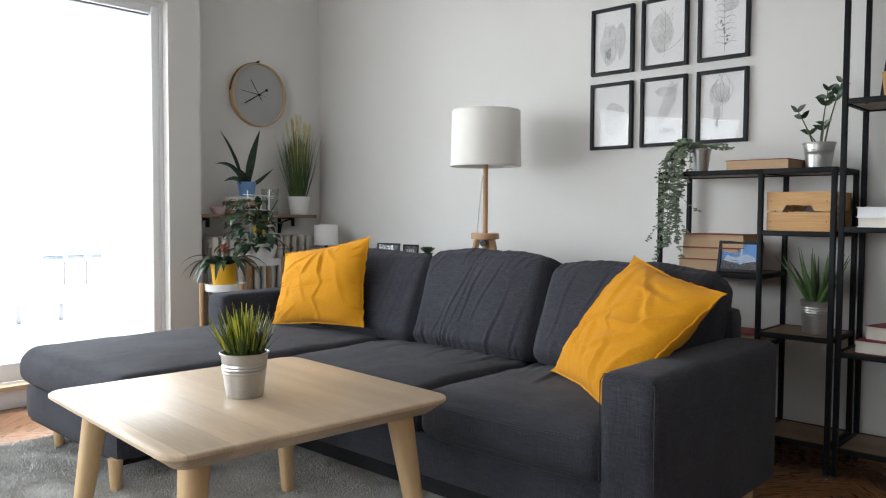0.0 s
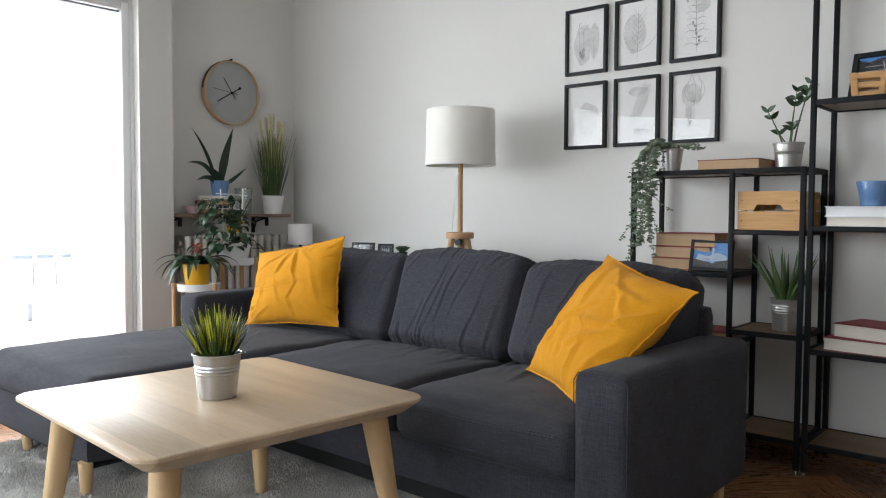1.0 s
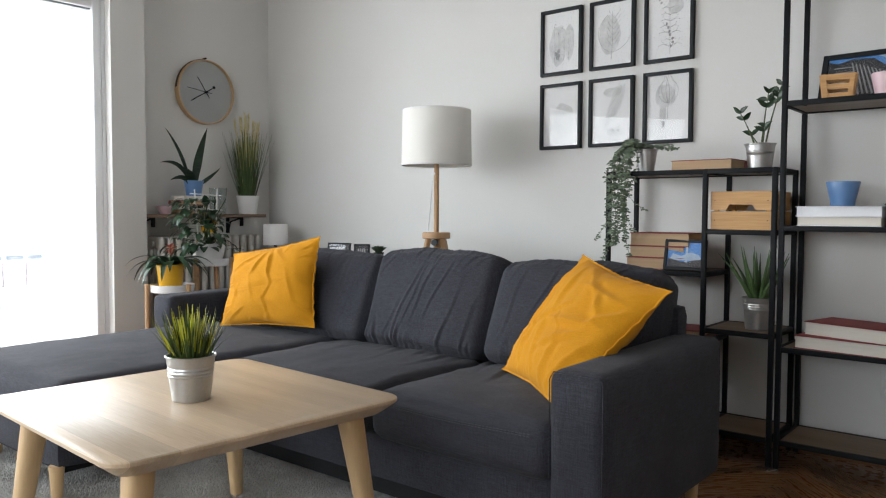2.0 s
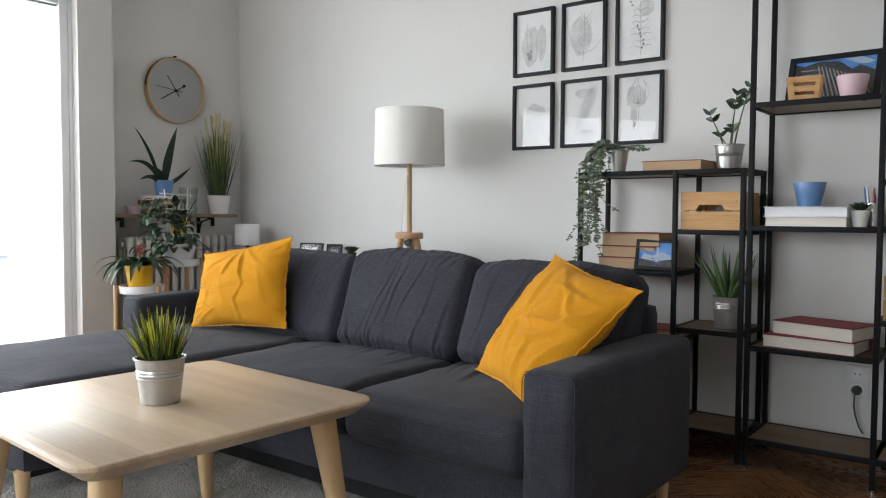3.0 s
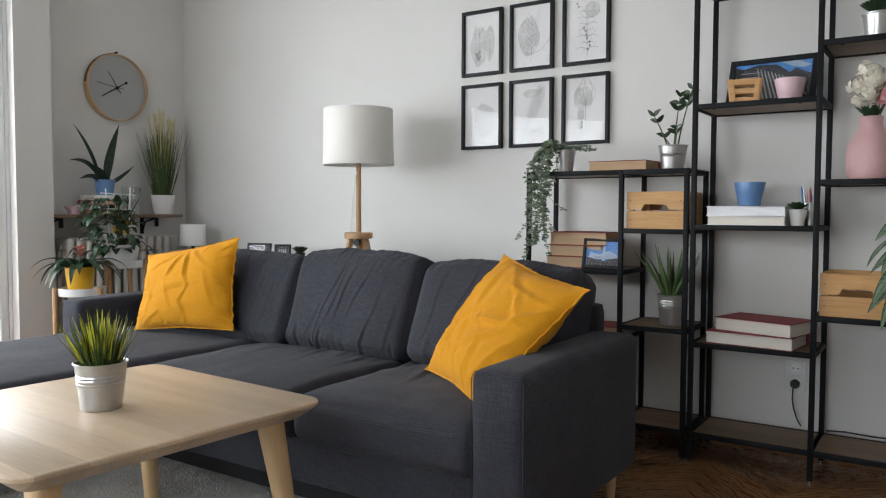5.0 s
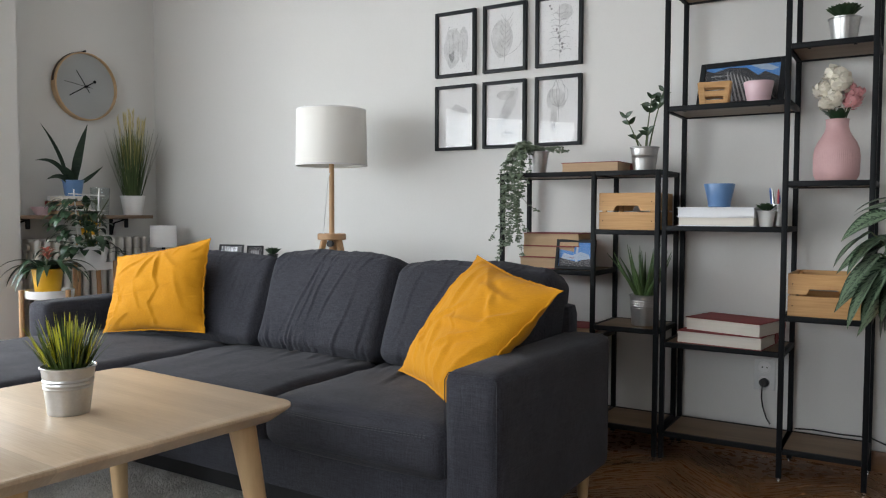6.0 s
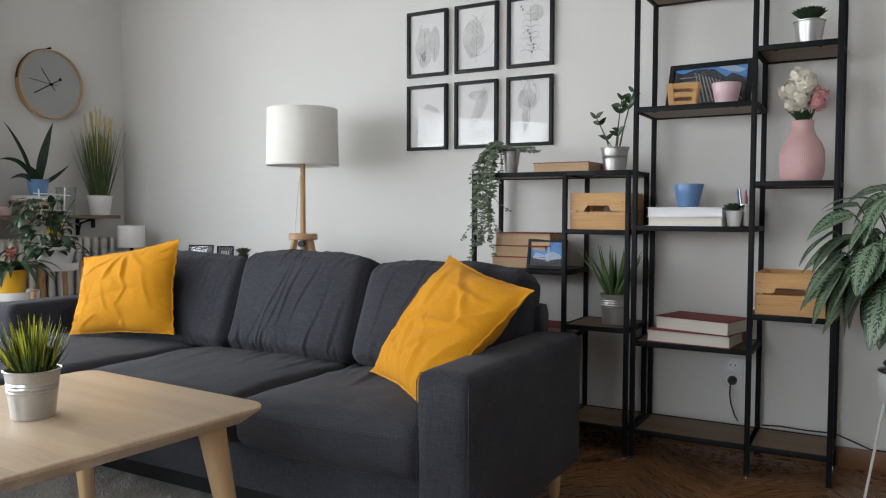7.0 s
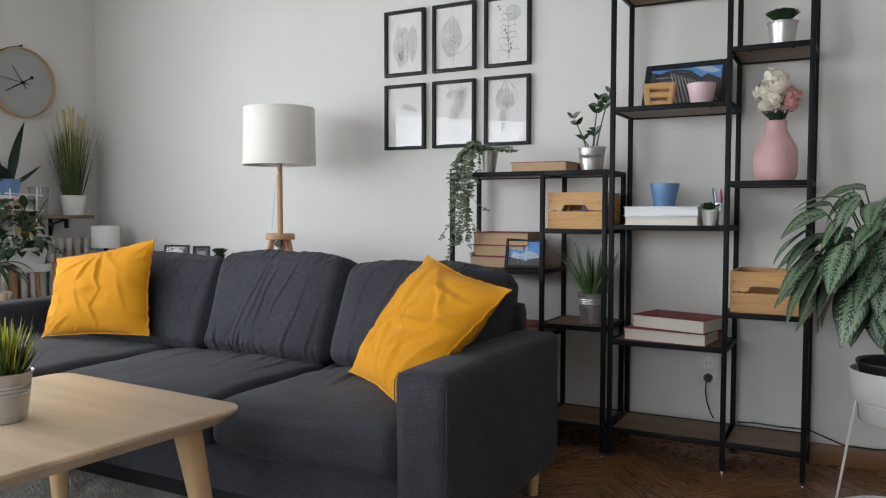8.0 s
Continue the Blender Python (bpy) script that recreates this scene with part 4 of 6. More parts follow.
# ---------------------------------------------------------------- coffee table
def coffee_table():
    t = thing("coffee_table", pose(-2.03, 1.32, 0, 0, 0, -3.5), "square pale ash coffee table with rounded corners and splayed legs", "table")
    half, r, top = 0.44, 0.062, 0.50

    def loop(bm, inset, z, seg=8):
        out = []
        hh, rr = half - inset, max(0.02, r - inset * 0.5)
        for cx, cy, a0 in ((1, 1, 0), (-1, 1, 90), (-1, -1, 180), (1, -1, 270)):
            for k in range(seg + 1):
                a = radians(a0 + 90 * k / seg)
                out.append(bm.verts.new((cx * (hh - rr) + rr * math.cos(a), cy * (hh - rr) + rr * math.sin(a), z)))
        return out
    bm = B()
    loops = [loop(bm, i, z) for i, z in ((0.0035, top), (0.0, top - 0.003), (0.0, top - 0.011), (0.003, top - 0.014), (0.045, top - 0.048), (0.05, top - 0.050))]
    bm.faces.new(loops[0])
    for a, b in zip(loops, loops[1:]):
        for k in range(len(a)):
            bm.faces.new((a[k], b[k], b[(k + 1) % len(a)], a[(k + 1) % len(a)]))
    bm.faces.new(loops[-1][::-1])
    part("tabletop", bm, "tabletop", t)
    for sx in (-1, 1):
        for sy in (-1, 1):
            bm = B()
            rings = []
            for f, z in ((0, top - 0.05), (0.5, 0.22), (1, 0.0)):
                cx, cy = sx * (0.322 + 0.055 * f), sy * (0.322 + 0.055 * f)
                w = 0.036 - 0.016 * f
                ring = []
                for k in range(16):
                    a = 2 * math.pi * k / 16
                    c, s_ = math.cos(a), math.sin(a)
                    ring.append(bm.verts.new((cx + w * abs(c) ** 0.65 * (1 if c > 0 else -1), cy + w * abs(s_) ** 0.65 * (1 if s_ > 0 else -1), z)))
                rings.append(ring)
            for a, b in zip(rings, rings[1:]):
                for k in range(16):
                    bm.faces.new((a[k], b[k], b[(k + 1) % 16], a[(k + 1) % 16]))
            bm.faces.new(rings[0]), bm.faces.new(rings[-1][::-1])
            part("leg", bm, "ash_leg", t)


coffee_table()


# ---------------------------------------------------------------- pots
def zinc_profile(r0, r1, h, ribs=3, lo=0.55):
    """Outer wall from the foot up with pressed ribs, rolled rim, then down the inside."""
    out = [(0, 0.003), (r0 * 0.93, 0.003), (r0 * 0.97, 0.0), (r0, 0.002)]
    n = 40
    for k in range(1, n):
        t = k / n
        r = r0 + (r1 - r0) * t
        if ribs and lo < t < lo + 0.08 * ribs:
            r += 0.0016 * math.sin((t - lo) / 0.08 * 2 * math.pi) * (r1 / 0.07)
        out.append((r, h * t))
    out += [(r1, h - 0.002), (r1 + 0.0035, h - 0.001), (r1 + 0.004, h + 0.002), (r1 + 0.001, h + 0.004), (r1 - 0.002, h + 0.001), (r1 - 0.004, h * 0.86), (0, h * 0.86)]
    return out


def pot(owner, r0, r1, h, mat, ribs=0, label="", name="pot", seg=40):
    p = part(name, lathe(B(), zinc_profile(r0, r1, h, ribs), seg), mat, owner, label)
    bm = lathe(B(), [(0, h * 0.90), (r1 * 0.5, h * 0.905), (r1 - 0.006, h * 0.885)], 24)
    for v in bm.verts:
        v.co.z += 0.004 * noise.noise(v.co * 60)
    part("soil", bm, "soil", owner, "dark potting soil")
    return p


def grass_pot(m, label):
    g = thing("potted_grass", m, label, "plant")
    pot(g, 0.054, 0.069, 0.128, "zinc", 3, "ribbed galvanised zinc pot", seg=56)
    rng = random.Random(4)
    low, tips = B(), B()
    for k in range(230):
        a, r = rng.uniform(0, 6.283), 0.05 * rng.random() ** 0.6
        lean = r / 0.05 * rng.uniform(0.15, 0.75)
        ln = rng.uniform(0.09, 0.165) * (1.0 - 0.25 * lean)
        d = Vector((math.cos(a) * lean, math.sin(a) * lean, 1))
        yellow = rng.random() < 0.42
        foot = d * (0.035 / d.length if yellow else 0.0)
        blade(tips if yellow else low, (r * math.cos(a) + foot.x, r * math.sin(a) + foot.y, 0.108 + foot.z), d, ln * (0.85 if yellow else 1.0), rng.uniform(0.0055, 0.0095), 0.35 * lean + 0.1, 5, 0.9)
    for bm, mt, lb in ((low, "grass", "dark green grass blades"), (tips, "grass_tip", "yellow green grass blades")):
        tagged(part("blades", bm, mt, g, lb), kind="stuff")


grass_pot(pose(-2.017, 1.303, 0.50), "artificial green grass in a galvanised zinc pot")


# ---------------------------------------------------------------- floor lamp
def floor_lamp():
    l = thing("floor_lamp", pose(-2.716, 3.25, 0), "wooden tripod floor lamp with a cream drum shade", "lamp")
    r, z0, z1 = 0.188, 1.298, 1.594
    bm = lathe(B(), [(r, z0), (r + 0.002, z0 + 0.004), (r - 0.004, z1 - 0.004), (r - 0.006, z1), (r - 0.008, z1 - 0.003), (r - 0.003, z0 + 0.003), (r, z0)], 72)
    sh = part("shade", bm, "shade", l, "cream linen drum shade")
    part("shade_ring", lathe(B(), [(r + 0.001, z0 - 0.001), (r + 0.003, z0 + 0.004), (r + 0.001, z0 + 0.009)], 72), "white", sh)
    part("shade_ring", lathe(B(), [(r - 0.005, z1 - 0.008), (r - 0.003, z1 - 0.003), (r - 0.006, z1 + 0.002)], 72), "white", sh)
    for k in range(3):
        a = k * 2.094 + 0.4
        part("spoke", tube(B(), [(0.02 * math.cos(a), 0.02 * math.sin(a), 1.50), (0.186 * math.cos(a), 0.186 * math.sin(a), 1.60)], 0.0018, 6), "white_metal", sh)
    part("bulb", lathe(B(), [(0, 1.40), (0.012, 1.40), (0.014, 1.43), (0.030, 1.47), (0.030, 1.49), (0, 1.525)], 20), "white", l, "unlit white glass bulb")
    part("pole", tube(B(), [(0, 0, 0.84), (0, 0, 1.40)], [0.0145, 0.013], 20), "beech", l)
    part("collar", lathe(B(), [(0, 0.905), (0.072, 0.905), (0.076, 0.909), (0.076, 0.934), (0.072, 0.938), (0, 0.938)], 40), "beech", l, "round wooden collar plate")
    part("knob", tube(B(), [(0.02, -0.03, 0.885), (0.03, -0.055, 0.885)], 0.017, 14), "black_pot", l, "black tightening knob")
    for k in range(3):
        a = k * 2.094 + 0.05
        bm = B()
        top, foot = Vector((0.045 * math.cos(a), 0.045 * math.sin(a), 0.905)), Vector((0.27 * math.cos(a), 0.27 * math.sin(a), 0.0))
        s = Vector((-math.sin(a), math.cos(a), 0)) * 0.018
        o = Vector((math.cos(a), math.sin(a), 0)) * 0.013
        v = [bm.verts.new(p) for c in (top, foot) for p in (c - s - o, c + s - o, c + s + o, c - s + o)]
        for q in ((0, 1, 2, 3), (7, 6, 5, 4), (0, 4, 5, 1), (1, 5, 6, 2), (2, 6, 7, 3), (3, 7, 4, 0)):
            bm.faces.new([v[i] for i in q])
        bmesh.ops.bevel(bm, geom=bm.edges[:], offset=0.004, segments=2, affect="EDGES")
        part("leg", bm, "beech", l)
    part("cord", tube(B(), [(0.0, -0.014, 1.26), (-0.006, -0.022, 1.235), (-0.012, -0.024, 1.17), (-0.022, -0.03, 1.05), (-0.030, -0.034, 0.94), (-0.04, -0.06, 0.8), (-0.05, 0.1, 0.3), (-0.05, 0.2, 0.02)], 0.0028, 6), "socket", l, "pale lamp cord")


floor_lamp()


# ---------------------------------------------------------------- framed drawings on the wall
def sweep(x0, y0, ang, length, bend, n=12):
    pts, x, y, a = [], x0, y0, ang
    for k in range(n + 1):
        pts.append((x, y))
        x, y, a = x + math.cos(a) * length / n, y + math.sin(a) * length / n, a + bend / n
    return pts


def blob(cx, cy, rx, ry, seed, n=40, rough=0.25):
    return [(cx + rx * math.cos(2 * math.pi * k / n) * (1 + rough * noise.noise(Vector((math.cos(2 * math.pi * k / n) * 1.5, math.sin(2 * math.pi * k / n) * 1.5, seed)))),
             cy + ry * math.sin(2 * math.pi * k / n) * (1 + rough * noise.noise(Vector((math.cos(2 * math.pi * k / n) * 1.5, math.sin(2 * math.pi * k / n) * 1.5, seed + 9))))) for k in range(n)]


def drawing(kind, ink, wash, y):
    """Pen strokes and pale washes of one botanical sheet, on the plane y, centred."""
    rng = random.Random(kind)
    if kind == 0:      # misty stalks
        polygon(wash, blob(-0.02, -0.015, 0.055, 0.10, 1), y)
        polygon(wash, blob(0.045, 0.0, 0.03, 0.09, 3), y - 0.0002)
        for x in (-0.045, -0.02, 0.012, 0.04):
            ribbon(ink, sweep(x, -0.10, 1.5, rng.uniform(0.10, 0.17), 0.15), 0.0017, y - 0.0006)
        for k in range(9):
            polygon(ink, blob(-0.045 + 0.03 * rng.random(), -0.095 + 0.05 * rng.random(), 0.008, 0.010, k, 14), y - 0.0004 - k * 1e-5)
        for x, z in ((-0.045, 0.08), (0.0, 0.065), (-0.022, 0.04)):
            ribbon(ink, sweep(x, z, 1.7, 0.022, -1.2), 0.0025, y - 0.0006)
    elif kind == 1:    # one broad leaf
        polygon(wash, blob(-0.018, 0.0, 0.058, 0.10, 4, rough=0.15), y)
        ribbon(ink, sweep(-0.005, -0.125, 1.50, 0.24, 0.12), 0.0021, y - 0.0006)
        ribbon(ink, sweep(-0.01, -0.09, 2.7, 0.24, -2.3), 0.0016, y - 0.0006)
        ribbon(ink, sweep(0.0, -0.09, 0.2, 0.24, 1.9), 0.0017, y - 0.0006)
        for k in range(6):
            z = -0.06 + k * 0.028
            ribbon(ink, sweep(0.0 + k * 0.002, z, 2.4, 0.055, -0.4), 0.0016, y - 0.0006)
            ribbon(ink, sweep(0.0 + k * 0.002, z, 0.7, 0.055, 0.4), 0.0016, y - 0.0006)
    elif kind == 2:    # upright stalk with leaf pairs
        polygon(wash, blob(0.03, 0.09, 0.045, 0.035, 6), y)
        ribbon(ink, sweep(0.005, -0.135, 1.58, 0.26, 0.02), 0.0022, y - 0.0006)
        for k in range(7):
            z = -0.10 + k * 0.03
            for a, b in ((2.5, 1.2), (0.6, -1.2)):
                ln = rng.uniform(0.03, 0.065)
                ribbon(ink, sweep(0.005, z, a, ln, b), 0.0017, y - 0.0006)
                ribbon(ink, sweep(0.005, z, a + (0.5 if a > 1 else -0.5), ln, -b), 0.0011, y - 0.0006)
        for k in range(7):
            polygon(ink, blob(0.002 + rng.uniform(-0.016, 0.016), -0.10 + k * 0.018, 0.006, 0.007, k, 12), y - 0.0004 - k * 1e-5)
        for q in ((-0.05, 0.128), (-0.042, 0.112)):
            polygon(ink, blob(*q, 0.006, 0.006, 3, 12), y - 0.0004)
    elif kind == 3:    # washed-out stones
        polygon(wash, blob(0.015, -0.02, 0.06, 0.10, 7), y)
        for k in range(4):
            ribbon(ink, sweep(-0.07 + 0.035 * k, -0.11, 1.3 + 0.2 * k, 0.12, 0.8), 0.0015, y - 0.0006)
    elif kind == 4:    # fern frond
        polygon(wash, blob(0.005, 0.10, 0.05, 0.025, 2), y)
        polygon(wash, blob(0.02, -0.105, 0.05, 0.02, 5), y)
        stem = sweep(-0.045, -0.085, 0.95, 0.23, 0.35, 22)
        ribbon(ink, stem, 0.0021, y - 0.0006)
        for k, (x, z) in enumerate(stem[2:], 2):
            ln = 0.045 * math.sin(math.pi * k / 24) ** 0.6 + 0.008
            ribbon(ink, sweep(x, z, 2.0 + 0.01 * k, ln, -0.3, 6), [0.0010, 0.0021, 0.0024, 0.0021, 0.0016, 0.0010, 0.0005], y - 0.0007)
            ribbon(ink, sweep(x, z, 0.25 + 0.01 * k, ln, 0.3, 6), [0.0010, 0.0021, 0.0024, 0.0021, 0.0016, 0.0010, 0.0005], y - 0.0007)
        for k in range(5):
            polygon(ink, blob(0.0 + 0.05 * rng.random(), -0.10 + 0.03 * rng.random(), 0.006, 0.006, k, 12), y - 0.0004 - k * 1e-5)
    else:              # poppy head
        polygon(wash, blob(-0.015, 0.055, 0.055, 0.055, 8), y)
        polygon(wash, blob(-0.025, -0.04, 0.018, 0.055, 3), y - 0.0002)
        ribbon(ink, sweep(-0.005, -0.13, 1.5, 0.18, 0.1), 0.0019, y - 0.0006)
        for a, b in ((0.2, 2.6), (0.7, 1.7), (1.3, 0.9), (1.9, -0.8), (2.4, -1.6), (2.9, -2.6)):
            ribbon(ink, sweep(0.0, 0.02, a, 0.15, b, 18), 0.0015, y - 0.0006)
        polygon(ink, blob(-0.022, -0.075, 0.007, 0.018, 1, 14), y - 0.0004)
        for k in range(6):
            ribbon(ink, sweep(0.0, 0.02, 0.5 * k + 0.2, 0.035, 0.2, 5), 0.0012, y - 0.0008)


LABELS = ["misty grey stalks", "one broad grey leaf", "a leafy upright stalk", "pale washed stones", "a grey fern frond", "a grey poppy head"]


def wall_picture(x, z, kind):
    w, h, fw, d = 0.248, 0.346, 0.017, 0.024
    p = thing("picture_frame", pose(x, WY - 0.0015, z), "black framed botanical drawing of " + LABELS[kind], "picture", "framed drawings on the wall")
    for nm, a in (("frame_side", (-w / 2, -w / 2 + fw, -h / 2, h / 2)), ("frame_side", (w / 2 - fw, w / 2, -h / 2, h / 2)),
                  ("frame_top", (-w / 2 + fw, w / 2 - fw, h / 2 - fw, h / 2)), ("frame_bottom", (-w / 2 + fw, w / 2 - fw, -h / 2, -h / 2 + fw))):
        part(nm, box(B(), a[0], a[1], -d, 0, a[2], a[3], 0.0015), "black_frame", p)
    sheet = part("sheet", box(B(), -w / 2 + fw - 0.001, w / 2 - fw + 0.001, -0.008, -0.002, -h / 2 + fw - 0.001, h / 2 - fw + 0.001), "paper", p, smooth=False)
    ink, wash = B(), B()
    drawing(kind, ink, wash, -0.0084)
    part("wash", wash, "wash", sheet, "pale grey ink wash", smooth=False)
    part("ink_strokes", ink, "ink", sheet, "thin grey pen strokes", smooth=False)
    part("glazing", box(B(), -w / 2 + fw, w / 2 - fw, -0.0125, -0.011, -h / 2 + fw, h / 2 - fw), "glass", p, smooth=False).visible_shadow = False


for i, x in enumerate((-2.173, -1.879, -1.580)):
    wall_picture(x, 1.950, i)
    wall_picture(x, 1.559, i + 3)


# ---------------------------------------------------------------- steel shelving
SHELF_Y0, SHELF_Y1 = 3.288, 3.600


def shelving(label, posts, height, tiers, group):
    """Square-tube posts with framed brown boards. tiers: (x0, x1, top)."""
    s = thing("shelving_unit", pose(posts[0], SHELF_Y0, 0), label, "shelf", group)
    ox, oy, t = posts[0], SHELF_Y0, 0.020
    dep = SHELF_Y1 - SHELF_Y0
    for x in posts:
        for y in (t / 2, dep - t / 2):
            p = part("post", box(B(), x - ox - t / 2, x - ox + t / 2, y - t / 2, y + t / 2, 0.012, height, 0.002), "black", s)
            part("foot", lathe(B(), [(0, 0), (0.008, 0), (0.008, 0.004), (0.004, 0.006), (0.004, 0.014), (0, 0.014)], 12, (x - ox, y, 0)), "chrome", p, "small levelling foot")
    for x0, x1, z in tiers:
        a, b = x0 - ox + t / 2, x1 - ox - t / 2
        r = 0.019
        part("rail", box(B(), a, b, 0.0005, r, z - 0.021, z, 0.002), "black", s)
        part("rail", box(B(), a, b, dep - r, dep - 0.0005, z - 0.021, z, 0.002), "black", s)
        part("side_rail", box(B(), x0 - ox - t / 2 + 0.001, x0 - ox + t / 2 - 0.001, t, dep - t, z - 0.021, z, 0.002), "black", s)
        part("side_rail", box(B(), x1 - ox - t / 2 + 0.001, x1 - ox + t / 2 - 0.001, t, dep - t, z - 0.021, z, 0.002), "black", s)
        part("board", box(B(), a + 0.0008, b - 0.0008, r + 0.0008, dep - r - 0.0008, z - 0.016, z - 0.001, 0.001, 1), "shelf_wood", s, "brown wood-grain shelf board")
        for cx in (a + 0.06, b - 0.06):
            part("clip", tube(B(), [(cx, 0.03, z - 0.022), (cx, 0.03, z - 0.015)], 0.006, 8), "black", s)
    return s


LOWX, TALLX = (-1.715, -1.264, -0.981), (-0.951, -0.487, -0.192)
shelving("low black steel shelving unit with brown boards", LOWX, 1.236,
         [(LOWX[0], LOWX[1], 1.236), (LOWX[1], LOWX[2], 1.236), (LOWX[0], LOWX[1], 0.795), (LOWX[1], LOWX[2], 0.980), (LOWX[1], LOWX[2], 0.558), (LOWX[0], LOWX[1], 0.50),
          (LOWX[0], LOWX[1], 0.130), (LOWX[1], LOWX[2], 0.130)], "black shelving units")
shelving("tall black steel shelving unit with brown boards", TALLX, 2.13,
         [(TALLX[0], TALLX[1], 2.00), (TALLX[0], TALLX[1], 1.495), (TALLX[0], TALLX[1], 1.000), (TALLX[0], TALLX[1], 0.510), (TALLX[0], TALLX[1], 0.130),
          (TALLX[1], TALLX[2], 2.12), (TALLX[1], TALLX[2], 1.702), (TALLX[1], TALLX[2], 1.178), (TALLX[1], TALLX[2], 0.655), (TALLX[1], TALLX[2], 0.130)], "black shelving units")


# ---------------------------------------------------------------- books, crates, photo frames
def book(m, w, d, h, cover, pages, label, name="book", group=""):
    """A closed hardback lying flat: width, depth, thickness; spine at the back, page edges towards -y."""
    b = thing(name, m, label, "book", group)
    c = 0.003
    bm = B()
    box(bm, -w / 2, w / 2, -d / 2, d / 2, 0, c, 0.001, 1)
    box(bm, -w / 2, w / 2, -d / 2, d / 2, h - c, h, 0.001, 1)
    tube(bm, [(-w / 2, d / 2 - 0.004, h / 2), (w / 2, d / 2 - 0.004, h / 2)], h / 2 - 0.0005, 12)
    part("cover", bm, cover, b)
    bm = B()
    box(bm, -w / 2 + 0.004, w / 2 - 0.004, -d / 2 + 0.004, d / 2 - 0.006, c, h - c)
    bmesh.ops.subdivide_edges(bm, edges=bm.edges[:], cuts=4, use_grid_fill=True)
    for v in bm.verts:
        if v.co.y < -d / 2 + 0.006:
            v.co.y += 0.004 * (1 - ((v.co.z - h / 2) / (h / 2)) ** 2)
    part("page_block", bm, pages, b, "cut page edges")
    return b


YM = (SHELF_Y0 + SHELF_Y1) / 2
book(pose(-1.303, YM - 0.01, 1.236, 0, 0, -1), 0.270, 0.19, 0.044, "red_cover", "pages", "red hardback lying on the low shelving unit")
book(pose(-1.512, YM - 0.01, 0.795, 0, 0, 1), 0.265, 0.20, 0.052, "red_cover", "pages", "thick red hardback at the bottom of a pile", group="pile of red books")
book(pose(-1.497, YM - 0.01, 0.847, 0, 0, -1), 0.262, 0.20, 0.052, "red_cover", "pages", "thick red hardback in a pile", group="pile of red books")
book(pose(-1.488, YM - 0.01, 0.899, 0, 0, 1), 0.278, 0.20, 0.060, "red_cover", "pages", "thick red hardback on top of a pile", group="pile of red books")
book(pose(-1.44, YM - 0.02, 0.50, 0, 0, 6), 0.28, 0.20, 0.035, "red_cover", "pages", "red hardback on a low tier behind the sofa")
book(pose(-0.717, YM - 0.03, 0.510, 0, 0, -6), 0.345, 0.23, 0.052, "red_cover", "pale_pages", "large red hardback with pale page edges", group="large red books")
book(pose(-0.690, YM - 0.025, 0.562, 0, 0, -15), 0.320, 0.22, 0.055, "red_cover", "pale_pages", "large red hardback lying askew on another", group="large red books")
book(pose(-0.752, YM - 0.03, 1.000, 0, 0, 1), 0.300, 0.21, 0.038, "white_cover", "pale_pages", "cream paperback lying under a white box", group="white books")
book(pose(-0.750, YM - 0.03, 1.038, 0, 0, -1), 0.308, 0.21, 0.040, "white_cover", "white_cover", "flat white boxed book", group="white books")


def crate(m, w, d, h, label):
    """Slatted pine box: two boards a side, hand hole in the upper front board."""
    c = thing("wooden_crate", m, label, "crate", "pine crates")
    t, gap = 0.011, 0.006
    bh = (h - gap) / 2
    for k in range(2):
        z0, z1 = k * (bh + gap), k * (bh + gap) + bh
        for y, nm in ((-d / 2, "front_board"), (d / 2 - t, "back_board")):
            bm = B()
            if k == 1:
                hw, hh = w * 0.19, 0.022
                pts = [(-w / 2, z0), (-hw - 0.012, z0), (-hw, z0 + hh), (hw, z0 + hh), (hw + 0.012, z0), (w / 2, z0), (w / 2, z1), (hw, z1), (-hw, z1), (-w / 2, z1)]
                quads = [(0, 1, 2, 8, 9), (2, 3, 7, 8), (3, 4, 5, 6, 7)]
                f0 = [bm.verts.new((px, y, pz)) for px, pz in pts]
                f1 = [bm.verts.new((px, y + t, pz)) for px, pz in pts]
                for q in quads:
                    bm.faces.new([f0[i] for i in q])
                    bm.faces.new([f1[i] for i in q[::-1]])
                for i in range(len(pts)):
                    j = (i + 1) % len(pts)
                    bm.faces.new((f0[j], f0[i], f1[i], f1[j]))
            else:
                box(bm, -w / 2, w / 2, y, y + t, z0, z1, 0.0015, 1)
            part(nm, bm, "pine", c, smooth=False)
        for x in (-w / 2, w / 2 - t):
            part("side_board", box(B(), x, x + t, -d / 2 + t, d / 2 - t, z0, z1, 0.0015, 1), "pine", c)
    for sx in (-1, 1):
        for sy in (-1, 1):
            part("corner_post", box(B(), sx * (w / 2 - t - 0.008) - 0.008, sx * (w / 2 - t - 0.008) + 0.008, sy * (d / 2 - t - 0.008) - 0.008, sy * (d / 2 - t - 0.008) + 0.008, 0.004, h - 0.01), "pine", c)
            for z in (bh * 0.5, bh * 1.5 + gap):
                part("screw", tube(B(), [(sx * (w / 2 - 0.017), sy * d / 2, z), (sx * (w / 2 - 0.017), sy * (d / 2 + 0.0008), z)], 0.0022, 8), "black", c)
    part("bottom", box(B(), -w / 2 + t, w / 2 - t, -d / 2 + t, d / 2 - t, 0.002, 0.010), "pine", c)


